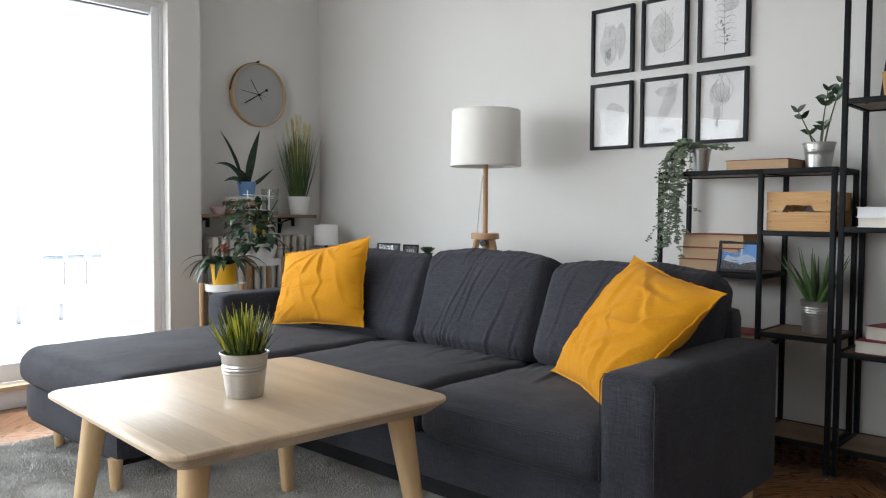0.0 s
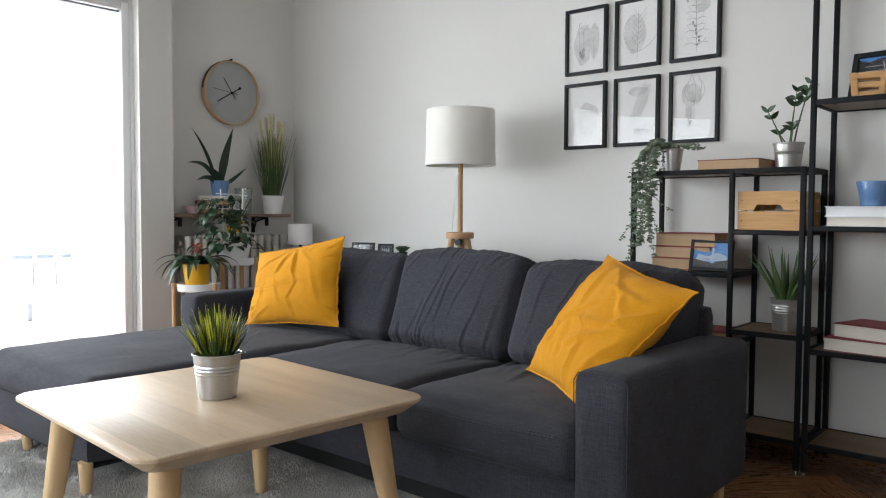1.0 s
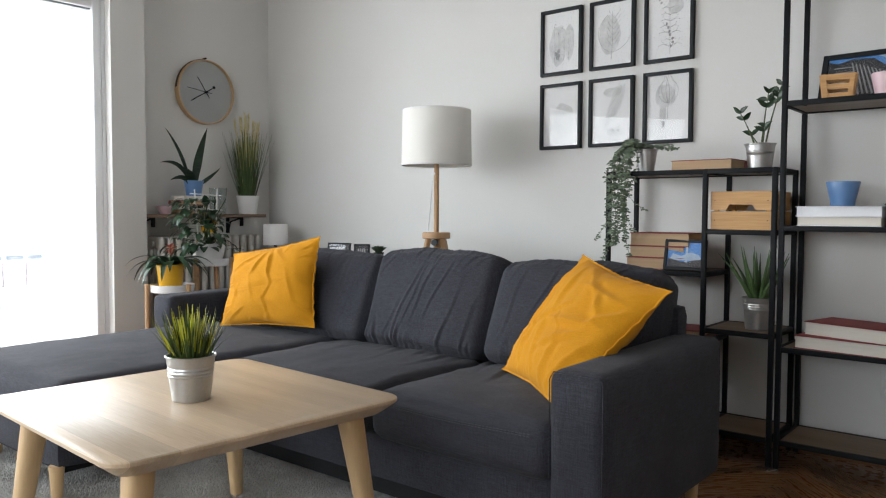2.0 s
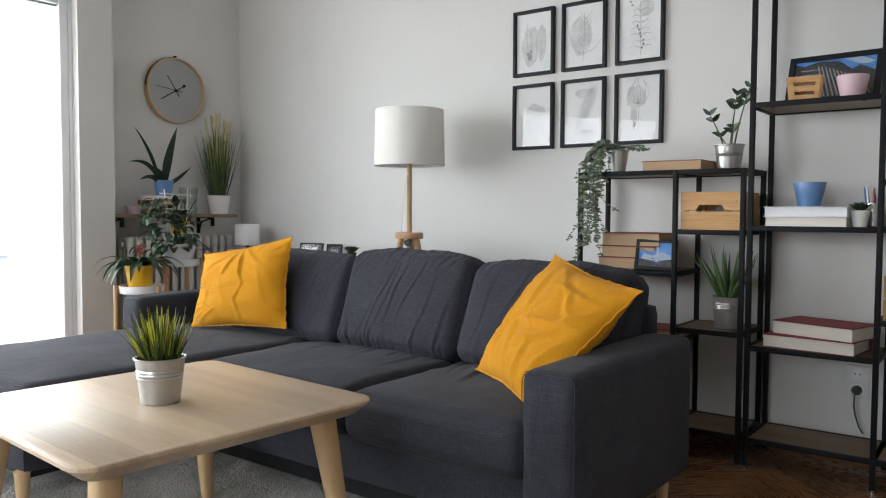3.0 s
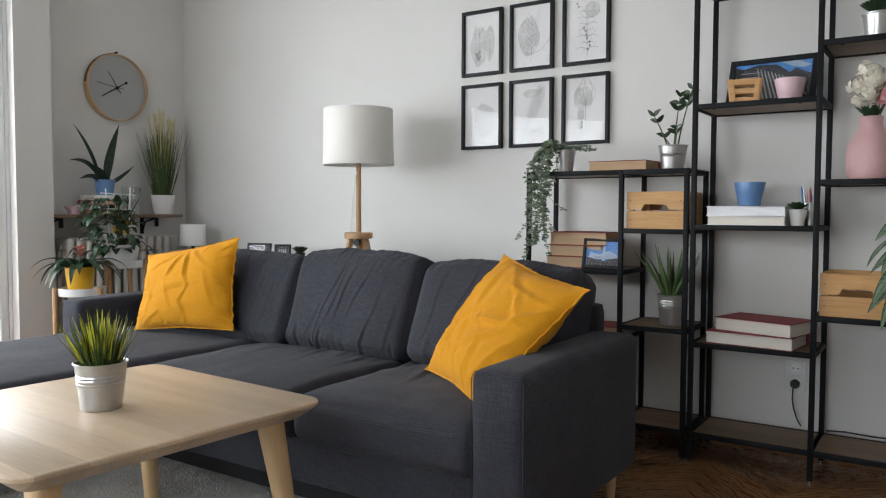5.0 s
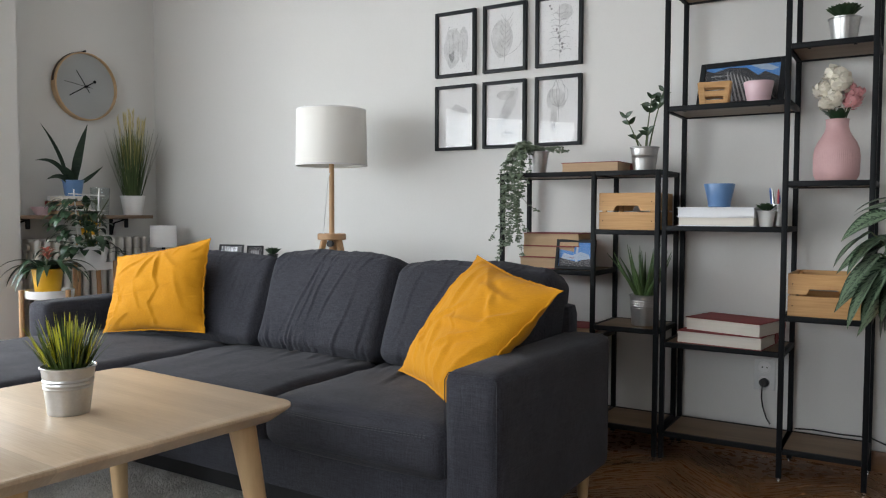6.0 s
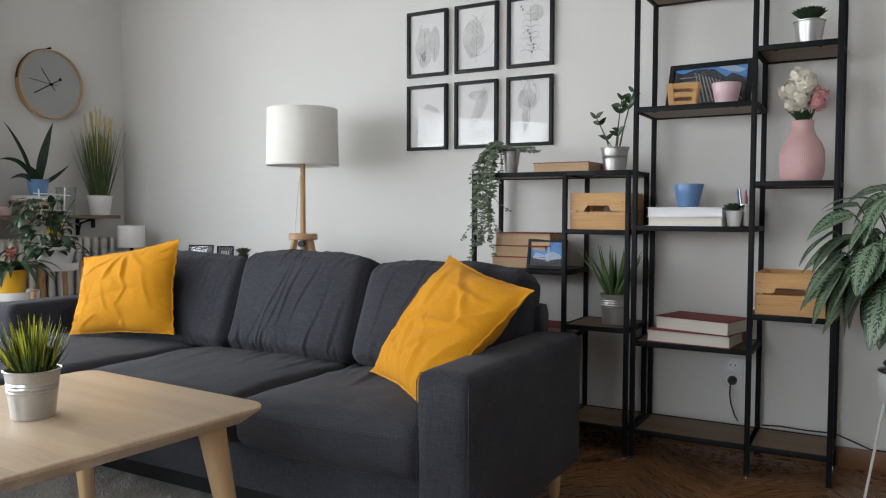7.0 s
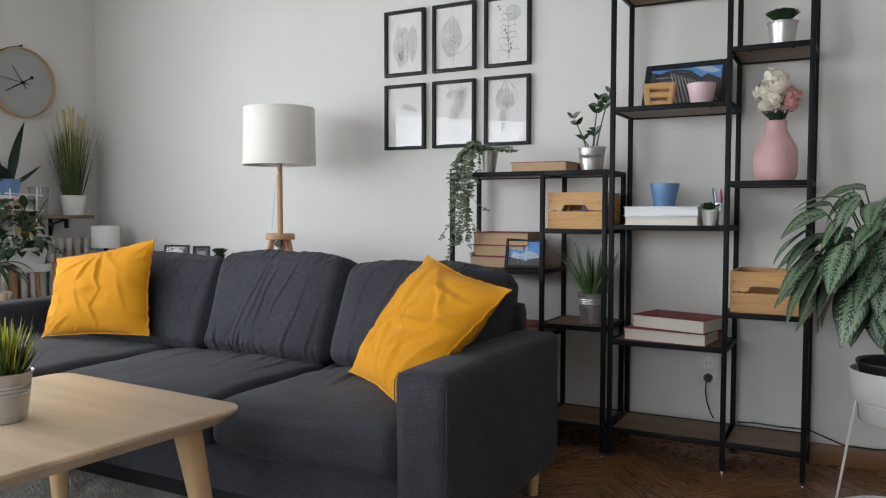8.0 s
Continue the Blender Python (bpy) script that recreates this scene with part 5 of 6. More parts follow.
crate(pose(-1.118, YM - 0.005, 0.980), 0.250, 0.26, 0.160, "pale pine crate with a hand hole on the shelving")
crate(pose(-0.345, YM - 0.005, 0.655), 0.252, 0.26, 0.165, "pine crate with a hand hole beside a leafy plant")


def small_crate():
    c = thing("small_crate", pose(-0.775, 3.375, 1.495, 0, 0, 8), "little tapered wooden crate of slats", "crate")
    w0, w1, h, d = 0.10, 0.122, 0.095, 0.07
    for y in (-d / 2, d / 2 - 0.006):
        for z0, z1 in ((0.0, 0.022), (0.036, 0.058), (0.072, 0.095)):
            bm = B()
            def hw(z):
                return (w0 + (w1 - w0) * z / h) / 2
            v = [bm.verts.new(q) for q in ((-hw(z0), y, z0), (hw(z0), y, z0), (hw(z1), y, z1), (-hw(z1), y, z1), (-hw(z0), y + 0.006, z0), (hw(z0), y + 0.006, z0), (hw(z1), y + 0.006, z1), (-hw(z1), y + 0.006, z1))]
            for q in ((0, 1, 2, 3), (7, 6, 5, 4), (0, 4, 5, 1), (3, 2, 6, 7), (1, 5, 6, 2), (0, 3, 7, 4)):
                bm.faces.new([v[i] for i in q])
            part("slat", bm, "pine", c, smooth=False)
        for sx in (-1, 1):
            bm = B()
            v = []
            for yy in (y - 0.004, y):
                for z, k in ((0.0, w0), (h, w1)):
                    v += [bm.verts.new((sx * k / 2, yy, z)), bm.verts.new((sx * (k / 2 - 0.018), yy, z))]
            for q in ((0, 1, 3, 2), (6, 7, 5, 4), (0, 2, 6, 4), (1, 5, 7, 3), (2, 3, 7, 6), (0, 4, 5, 1)):
                bm.faces.new([v[i] for i in q])
            part("upright", bm, "pine", c, smooth=False)
    for sx in (-1, 1):
        part("end_board", box(B(), -0.003, 0.003, -d / 2 + 0.006, d / 2 - 0.006, 0, h, m=pose(sx * (w0 / 2 + 0.003), 0, 0, 0, sx * 6.5, 0)), "pine", c)
    part("bottom", box(B(), -w0 / 2 + 0.007, w0 / 2 - 0.007, -d / 2 + 0.006, d / 2 - 0.006, 0.001, 0.006), "pine", c)


small_crate()


def photo_frame(m, w, h, fw, d, view, label, strut=True, group=""):
    """A standing frame; its lower edge lies on z = 0, the face looks to -y."""
    f = thing("photo_frame", m, label, "photo frame", group)
    for nm, a in (("frame_side", (-w / 2, -w / 2 + fw, 0, h)), ("frame_side", (w / 2 - fw, w / 2, 0, h)), ("frame_top", (-w / 2 + fw, w / 2 - fw, h - fw, h)), ("frame_bottom", (-w / 2 + fw, w / 2 - fw, 0, fw))):
        part(nm, box(B(), a[0], a[1], -d / 2, d / 2, a[2], a[3], 0.0015, 1), "black_frame", f)
    iw, ih = w / 2 - fw, h - 2 * fw
    pr = part("print", box(B(), -iw, iw, 0.0, d / 2 - 0.002, fw, h - fw), "photo_sky" if view != 2 else "photo_dark", f, smooth=False)
    def sx(u):
        return (u - 0.5) * 2 * iw
    def sz(v):
        return fw + v * ih
    if view == 0:        # tower under a blue sky
        bm = polygon(B(), [(sx(a), sz(b)) for a, b in ((0.02, 0.0), (0.98, 0.0), (0.98, 0.34), (0.7, 0.28), (0.55, 0.20), (0.3, 0.27), (0.02, 0.36))], -0.0005)
        part("hillside", bm, "photo_dark", pr, smooth=False)
        bm = polygon(B(), [(sx(a), sz(b)) for a, b in ((0.50, 0.2), (0.58, 0.2), (0.575, 0.80), (0.545, 0.98), (0.515, 0.80))], -0.0012)
        part("tower", bm, "photo_cloud", pr, smooth=False)
        bm = polygon(B(), [(sx(a), sz(b)) for a, b in ((0.05, 0.28), (0.95, 0.28), (0.9, 0.5), (0.66, 0.62), (0.4, 0.46), (0.15, 0.56))], -0.0003)
        part("cloud", bm, "photo_cloud", pr, smooth=False)
    elif view == 1:      # pale pillared facade seen steeply from below
        bm = polygon(B(), [(sx(u), sz(v)) for u, v in ((0.0, 0.0), (1.0, 0.0), (1.0, 0.62), (0.80, 0.80), (0.72, 0.70), (0.55, 0.94), (0.30, 0.98), (0.12, 0.88), (0.0, 0.95))], -0.0004)
        part("shadow_facade", bm, "photo_dark", pr, smooth=False)
        bm = polygon(B(), [(sx(u), sz(v)) for u, v in ((0.60, 1.0), (0.82, 1.0), (0.98, 0.86), (0.90, 0.80), (0.75, 0.86))], -0.0002)
        part("cloud", bm, "photo_cloud", pr, smooth=False)
        for k in range(11):
            u = 0.40 + k * 0.055
            bm = polygon(B(), [(sx(u), sz(0.04)), (sx(u + 0.026), sz(0.04)), (sx(0.30 + k * 0.048), sz(0.88 - 0.035 * k)), (sx(0.285 + k * 0.048), sz(0.88 - 0.035 * k))], -0.0008)
            part("pillar", bm, "photo_stone", pr, smooth=False)
        for k in range(6):
            part("ledge", polygon(B(), [(sx(0.08), sz(0.10 + k * 0.13)), (sx(0.34), sz(0.16 + k * 0.12)), (sx(0.34), sz(0.175 + k * 0.12)), (sx(0.08), sz(0.125 + k * 0.13))], -0.0007), "photo_stone", pr, smooth=False)
    else:
        for k in range(4):
            part("bright_patch", polygon(B(), [(sx(a), sz(b)) for a, b in ((0.2 + 0.16 * k, 0.35), (0.3 + 0.16 * k, 0.35), (0.3 + 0.16 * k, 0.75), (0.2 + 0.16 * k, 0.75))], -0.0005), "photo_stone", pr, smooth=False)
    part("glazing", box(B(), -iw, iw, -d / 2 + 0.003, -d / 2 + 0.0045, fw, h - fw), "glass", f, smooth=False).visible_shadow = False
    if strut:
        part("strut", box(B(), -0.015, 0.015, 0, 0.003, 0, h * 0.8, m=pose(0, d / 2 + h * 0.28, 0, 20, 0, 0)), "black_frame", f)
    return f


photo_frame(pose(-1.362, 3.322, 0.797, -13, 0, 2), 0.186, 0.138, 0.014, 0.016, 0, "black photo frame with a tower under blue sky", group="standing photos")
photo_frame(pose(-0.702, 3.47, 1.497, -20, 0, -4), 0.350, 0.215, 0.022, 0.018, 1, "wide black photo frame with a pillared facade leaning back", strut=False, group="standing photos")

# ---------------------------------------------------------------- wall socket and cable
def socket():
    s = thing("wall_socket", pose(-0.598, WY, 0.350), "double white wall socket with a plugged-in cable", "socket")
    part("plate", box(B(), -0.042, 0.042, -0.010, 0, -0.068, 0.068, 0.003), "socket", s)
    for z in (0.033, -0.033):
        part("insert", lathe(B(), [(0.0275, 0), (0.0270, 0.0045), (0.0235, 0.0048), (0.0215, 0.0015), (0, 0.0012)], 28), "white", s, at=pose(0, -0.0098, z, 90, 0, 0))
        for x in (-0.0095, 0.0095):
            part("pin_hole", tube(B(), [(x, -0.0105, z), (x, -0.0118, z)], 0.0032, 8), "black_pot", s)
    p = part("plug", lathe(B(), [(0, 0), (0.019, 0), (0.019, 0.018), (0.012, 0.034), (0, 0.036)], 20), "cable", s, "black mains plug", at=pose(0, -0.012, -0.033, 90, 0, 0))
    part("cord", tube(B(), [(0, 0.004, 0.036), (-0.002, -0.02, 0.045), (-0.004, -0.06, 0.04), (0.0, -0.10, 0.03), (0.015, -0.15, 0.025), (0.03, -0.175, 0.022)], 0.0032, 8), "cable", p)


socket()
bm = B()
tube(bm, [(-0.47, 3.60, 0.140), (-0.44, 3.612, 0.139), (-0.40, 3.62, 0.140), (-0.30, 3.618, 0.137), (-0.19, 3.622, 0.139), (-0.12, 3.60, 0.12), (-0.06, 3.61, 0.095), (0.05, 3.615, 0.092), (0.20, 3.615, 0.105), (0.5, 3.61, 0.095), (0.9, 3.6, 0.05), (1.3, 3.6, 0.006)], 0.0035, 8)
tagged(part("floor_cable", bm, "cable"), "black mains cable along the oak skirting", "cable")


# ---------------------------------------------------------------- plants and pots on the shelving
def zz_plant():
    z = thing("zz_plant", pose(-1.077, YM - 0.03, 1.236), "glossy dark zz plant in a zinc pot", "plant")
    pot(z, 0.047, 0.060, 0.102, "zinc", 2, "galvanised zinc pot")
    rng = random.Random(12)
    stems = [((-0.02, 0.0), (-0.085, -0.01), 0.155, 2), ((0.0, 0.01), (0.02, 0.01), 0.235, 3), ((0.015, 0.01), (0.070, 0.01), 0.265, 4), ((0.01, -0.01), (0.025, -0.01), 0.090, 2), ((-0.005, 0.01), (-0.045, 0.0), 0.060, 1)]
    for (bx, by), (tx, ty), h, n in stems:
        pts = [Vector((bx + (tx - bx) * (k / 8) ** 1.3 * (0.8 + h), by + ty * k / 8, 0.082 + h * k / 8)) for k in range(9)]
        part("stem", tube(B(), pts, [0.0042 - 0.0003 * k for k in range(9)], 8), "stem", z)
        for k in range(n):
            f = 8 - k * (3.0 / max(n, 1))
            i = int(min(7, max(0, f)))
            p = pts[i].lerp(pts[i + 1], f - i if f < 8 else 1.0)
            for sd in (-1, 1):
                a = rng.uniform(-0.6, 0.6) + (0 if sd > 0 else math.pi)
                d = Vector((math.cos(a), math.sin(a) * 0.8, rng.uniform(0.5, 1.5)))
                ln = rng.uniform(0.044, 0.058) * (0.85 if k == 0 else 1)
                part("leaf", leaf(B(), p, d, ln, ln * 0.46, rng.uniform(0.1, 0.7), 0.3, 6, face=(rng.uniform(-0.7, 0.7), -0.8, rng.uniform(-0.2, 0.6))), "zz", z)


def aloe_plant():
    a = thing("aloe_plant", pose(-1.070, YM - 0.03, 0.558), "spiky aloe in a ribbed zinc pot", "plant")
    pot(a, 0.051, 0.062, 0.132, "zinc", 4, "ribbed galvanised zinc pot")
    rng = random.Random(6)
    for k in range(21):
        an = k * 2.4 + rng.uniform(-0.2, 0.2)
        lean = 0.10 + 0.75 * (k / 19) ** 0.9
        ln = rng.uniform(0.19, 0.265)
        d = Vector((math.cos(an) * lean, math.sin(an) * lean * 0.75, 1)).normalized()
        p, pts, rad = Vector((math.cos(an) * 0.018, math.sin(an) * 0.018, 0.116)), [], []
        for i in range(8):
            pts.append(p.copy())
            rad.append(max(0.0010, 0.0112 * (1 - (i / 7.2) ** 1.25)))
            p = p + d * ln / 7
            d = (d + Vector((0, 0, 0.05)) * (1 if k % 3 else -1.2)).normalized()
        bm = tube(B(), pts, rad, 8)
        part("leaf", bm, "aloe", a)


def trailing_plant():
    t = thing("trailing_plant", pose(-1.578, YM - 0.05, 1.236), "trailing grey-green eucalyptus vine in a pale pot", "plant")
    pot(t, 0.036, 0.050, 0.100, "zinc", 0, "small grey metal pot")
    rng = random.Random(31)
    bm, st = B(), B()
    runs = []
    for k in range(17):
        x1 = -0.066 + rng.uniform(-0.055, 0.06)
        y1 = -0.115 + rng.uniform(-0.05, 0.03)
        drop = rng.choice([0.20, 0.28, 0.36, 0.42, 0.47]) * rng.uniform(0.75, 1.03)
        runs.append([(rng.uniform(-0.03, 0.01), rng.uniform(-0.03, 0.02), 0.095), (-0.04 + rng.uniform(-0.02, 0.02), -0.05, 0.135 + rng.uniform(-0.02, 0.02)), (x1 * 0.75, y1 * 0.85, 0.09 + rng.uniform(-0.03, 0.03)),
                     (x1, y1, -0.01), (x1 + rng.uniform(-0.03, 0.03), y1 + rng.uniform(-0.02, 0.02), -drop * 0.55), (x1 + rng.uniform(-0.05, 0.05), y1 + rng.uniform(-0.03, 0.03), -drop + 0.02)])
    for k in range(5):
        runs.append([(0, 0, 0.095), (0.03, -0.01, 0.115), (0.075 + 0.012 * k, -0.02 + 0.01 * k, 0.108 + rng.uniform(-0.01, 0.015)), (0.105 + 0.012 * k, -0.02, 0.100)])
    for k in range(9):
        a = rng.uniform(1.8, 4.6)
        runs.append([(0, 0, 0.095), (0.04 * math.cos(a), 0.03 * math.sin(a), 0.13), (0.085 * math.cos(a), 0.05 * math.sin(a), 0.115 + rng.uniform(-0.03, 0.02))])
    for rn in runs:
        pts = [Vector(p) for p in rn]
        fine = []
        for i in range(len(pts) - 1):
            p0, p1, p2, p3 = pts[max(i - 1, 0)], pts[i], pts[i + 1], pts[min(i + 2, len(pts) - 1)]
            n = max(3, int((p2 - p1).length / 0.010))
            for s in range(n):
                u = s / n
                fine.append(0.5 * ((2 * p1) + (p2 - p0) * u + (2 * p0 - 5 * p1 + 4 * p2 - p3) * u * u + (3 * p1 - p0 - 3 * p2 + p3) * u ** 3))
        fine.append(pts[-1])
        tube(st, fine, 0.0009, 5, caps=False)
        for i, p in enumerate(fine):
            if i < 2 or i % 4 == 1:
                continue
            a = rng.uniform(0, 6.283)
            for s in (0, math.pi):
                sz = rng.uniform(0.017, 0.027) * (0.75 + 0.25 * (1 - i / len(fine)))
                d = Vector((math.cos(a + s), math.sin(a + s), rng.uniform(-0.5, 0.4)))
                leaf(bm, p, d, sz, sz * 0.72, 0.35, 0.12, 3, face=(0.2, -0.7, 0.7), shape=0.8)
    tagged(part("vine_stem", st, "stem", t), kind="stuff")
    tagged(part("foliage", bm, "eucalyptus", t, "small round grey-green leaves"), kind="stuff")


def rosette(owner, c, r, rings, mat, rng, tilt=0.9, up=None):
    for k in range(rings):
        n = 5 + 2 * k
        for i in range(n):
            a = 2 * math.pi * i / n + k * 0.6 + rng.uniform(-0.15, 0.15)
            f = (k + 1) / rings
            d = Vector((math.cos(a) * f * tilt, math.sin(a) * f * tilt, 1.25 - f * 0.7))
            ln = r * (0.72 + 0.42 * f)
            bm = leaf(B(), Vector(c) + Vector((math.cos(a), math.sin(a), 0)) * r * 0.08, d, ln, ln * 0.66, -0.2, 0.35, 5, shape=0.95)
            bmesh.ops.solidify(bm, geom=bm.faces[:], thickness=ln * 0.07)
            part("leaf", bm, mat, owner)


def succulent(m, r0, r1, h, mat, ribs, label, pot_label, size, rings, c=0.0):
    s = thing("potted_succulent", m, label, "plant", "small succulents")
    pot(s, r0, r1, h, mat, ribs, pot_label)
    rng = random.Random(int(r1 * 10000))
    rosette(s, (c, 0, h * 0.97), size, rings, "succulent", rng)
    return s


def planter(m, r0, r1, h, mat, label, name="flower_pot"):
    p = thing(name, m, label, "pot")
    prof = [(0, 0), (r0 - 0.004, 0), (r0, 0.004), (r0 * 1.01, h * 0.22), (r0 * 1.04, h * 0.25), (r1, h - 0.004), (r1 - 0.001, h), (r1 - 0.004, h - 0.001), (r0 - 0.002, h * 0.15), (0, h * 0.12)]
    part("wall", lathe(B(), prof, 48), mat, p)


zz_plant()
aloe_plant()
trailing_plant()
succulent(pose(-0.566, 3.375, 1.000), 0.024, 0.034, 0.060, "white", 0, "small green succulent in a white pot", "small white ceramic pot", 0.045, 3)
succulent(pose(-0.309, 3.42, 1.702), 0.043, 0.055, 0.098, "zinc", 0, "bushy green succulent in a plain zinc pot", "plain galvanised pot", 0.068, 6)
planter(pose(-0.757, 3.415, 1.078), 0.045, 0.062, 0.098, "blue", "blue glazed planter standing on white books")
planter(pose(-0.607, 3.385, 1.495), 0.044, 0.057, 0.086, "pale_pink", "pale pink glazed planter on the shelving")


def pencil_cup():
    c = thing("pencil_cup", pose(-0.535, 3.47, 1.000), "grey metal pencil cup with pens", "cup")
    part("cup", lathe(B(), [(0, 0), (0.034, 0), (0.036, 0.002), (0.036, 0.092), (0.034, 0.092), (0.034, 0.004), (0, 0.004)], 32), "zinc", c)
    rng = random.Random(2)
    for k, mt in enumerate(("pen_blue", "zinc", "pen_blue", "black_pot", "pen_blue", "zinc", "pen_red", "black_pot")):
        a = k * 0.8
        b, t = Vector((0.016 * math.cos(a), 0.016 * math.sin(a), 0.006)), Vector((0.034 * math.cos(a), 0.030 * math.sin(a), rng.uniform(0.125, 0.165)))
        part("pen", tube(B(), [b, b.lerp(t, 0.9), t], [0.0042, 0.0042, 0.0016], 10), mt, c)


pencil_cup()


def flower_vase():
    v = thing("flower_vase", pose(-0.324, YM - 0.02, 1.178), "dusty pink vase with cream and pink flowers", "vase")
    prof = [(0, 0), (0.060, 0), (0.070, 0.004), (0.0795, 0.022), (0.082, 0.045), (0.082, 0.095), (0.079, 0.125), (0.070, 0.150), (0.056, 0.172), (0.045, 0.192), (0.040, 0.212), (0.041, 0.236), (0.043, 0.240), (0.040, 0.239), (0.037, 0.21), (0, 0.19)]
    seg = 144
    bm = lathe(B(), prof, seg)
    for w in bm.verts:
        r = math.hypot(w.co.x, w.co.y)
        if r > 0.06 and 0.03 < w.co.z < 0.14:
            a = math.atan2(w.co.y, w.co.x)
            k = 1 + 0.012 * math.cos(a * 72) * min(1, (w.co.z - 0.03) / 0.03, (0.14 - w.co.z) / 0.03)
            w.co.x, w.co.y = w.co.x * k, w.co.y * k
    part("body", bm, "pink", v, "ribbed dusty pink body")
    rng = random.Random(8)

    def bloom(c, r, mat, n):
        bm = B()
        for k in range(n):      # cupped petals in layers, each facing outwards, ruffled
            t = (k + 0.5) / n
            ph = math.acos(1 - 1.8 * t)
            a = k * 2.39996 + rng.uniform(-0.3, 0.3)
            out = Vector((math.cos(a) * math.sin(ph), math.sin(a) * math.sin(ph), math.cos(ph)))
            rise = Vector((0, 0, 1)) - out * out.z
            rise = rise.normalized() if rise.length > 0.15 else Vector((math.cos(a * 3), math.sin(a * 3), 0))
            lay = rng.uniform(0.45, 0.85)
            d = (rise + out * rng.uniform(0.1, 0.7) + Vector((rng.uniform(-0.35, 0.35), rng.uniform(-0.35, 0.35), 0))).normalized()
            ln = r * rng.uniform(0.55, 0.85)
            leaf(bm, Vector(c) + out * r * lay - rise * ln * 0.45, d, ln, ln * rng.uniform(0.9, 1.2), rng.uniform(-0.3, 0.5), rng.uniform(-0.25, 0.25), 4, face=out, shape=0.55)
        for w_ in bm.verts:
            w_.co += Vector((noise.noise(w_.co * 90), noise.noise(w_.co * 90 + Vector((7, 0, 0))), noise.noise(w_.co * 90 + Vector((0, 7, 0))))) * 0.0045
        f = part("flower", bm, mat, v, "ruffled cream bloom" if mat == "petal" else "ruffled pink bloom")
        part("stem", tube(B(), [Vector(c), Vector((c[0] * 0.5, c[1] * 0.5, 0.25)), Vector((0, 0, 0.13))], 0.0022, 6), "stem", f)
    for c, r in (((-0.018, -0.01, 0.412), 0.039), ((0.008, -0.02, 0.372), 0.045), ((-0.05, -0.02, 0.352), 0.037), ((-0.012, -0.035, 0.316), 0.038), ((0.01, 0.02, 0.405), 0.033), ((-0.035, -0.03, 0.30), 0.034)):
        bloom(c, r, "petal", 64)
    for c, r in (((0.05, -0.02, 0.305), 0.040), ((0.062, 0.0, 0.335), 0.030), ((0.04, 0.01, 0.36), 0.028)):
        bloom(c, r, "pink_petal", 34)
    for a, l in ((3.6, 0.075), (4.4, 0.07), (5.0, 0.075), (5.6, 0.06), (2.9, 0.06)):
        part("leaf", leaf(B(), (0.012 * math.cos(a), 0.012 * math.sin(a), 0.228), (math.cos(a) * 0.6, math.sin(a) * 0.6, 0.9), l, l * 0.5, 0.5, 0.2, 6), "dark_leaf", v)


flower_vase()


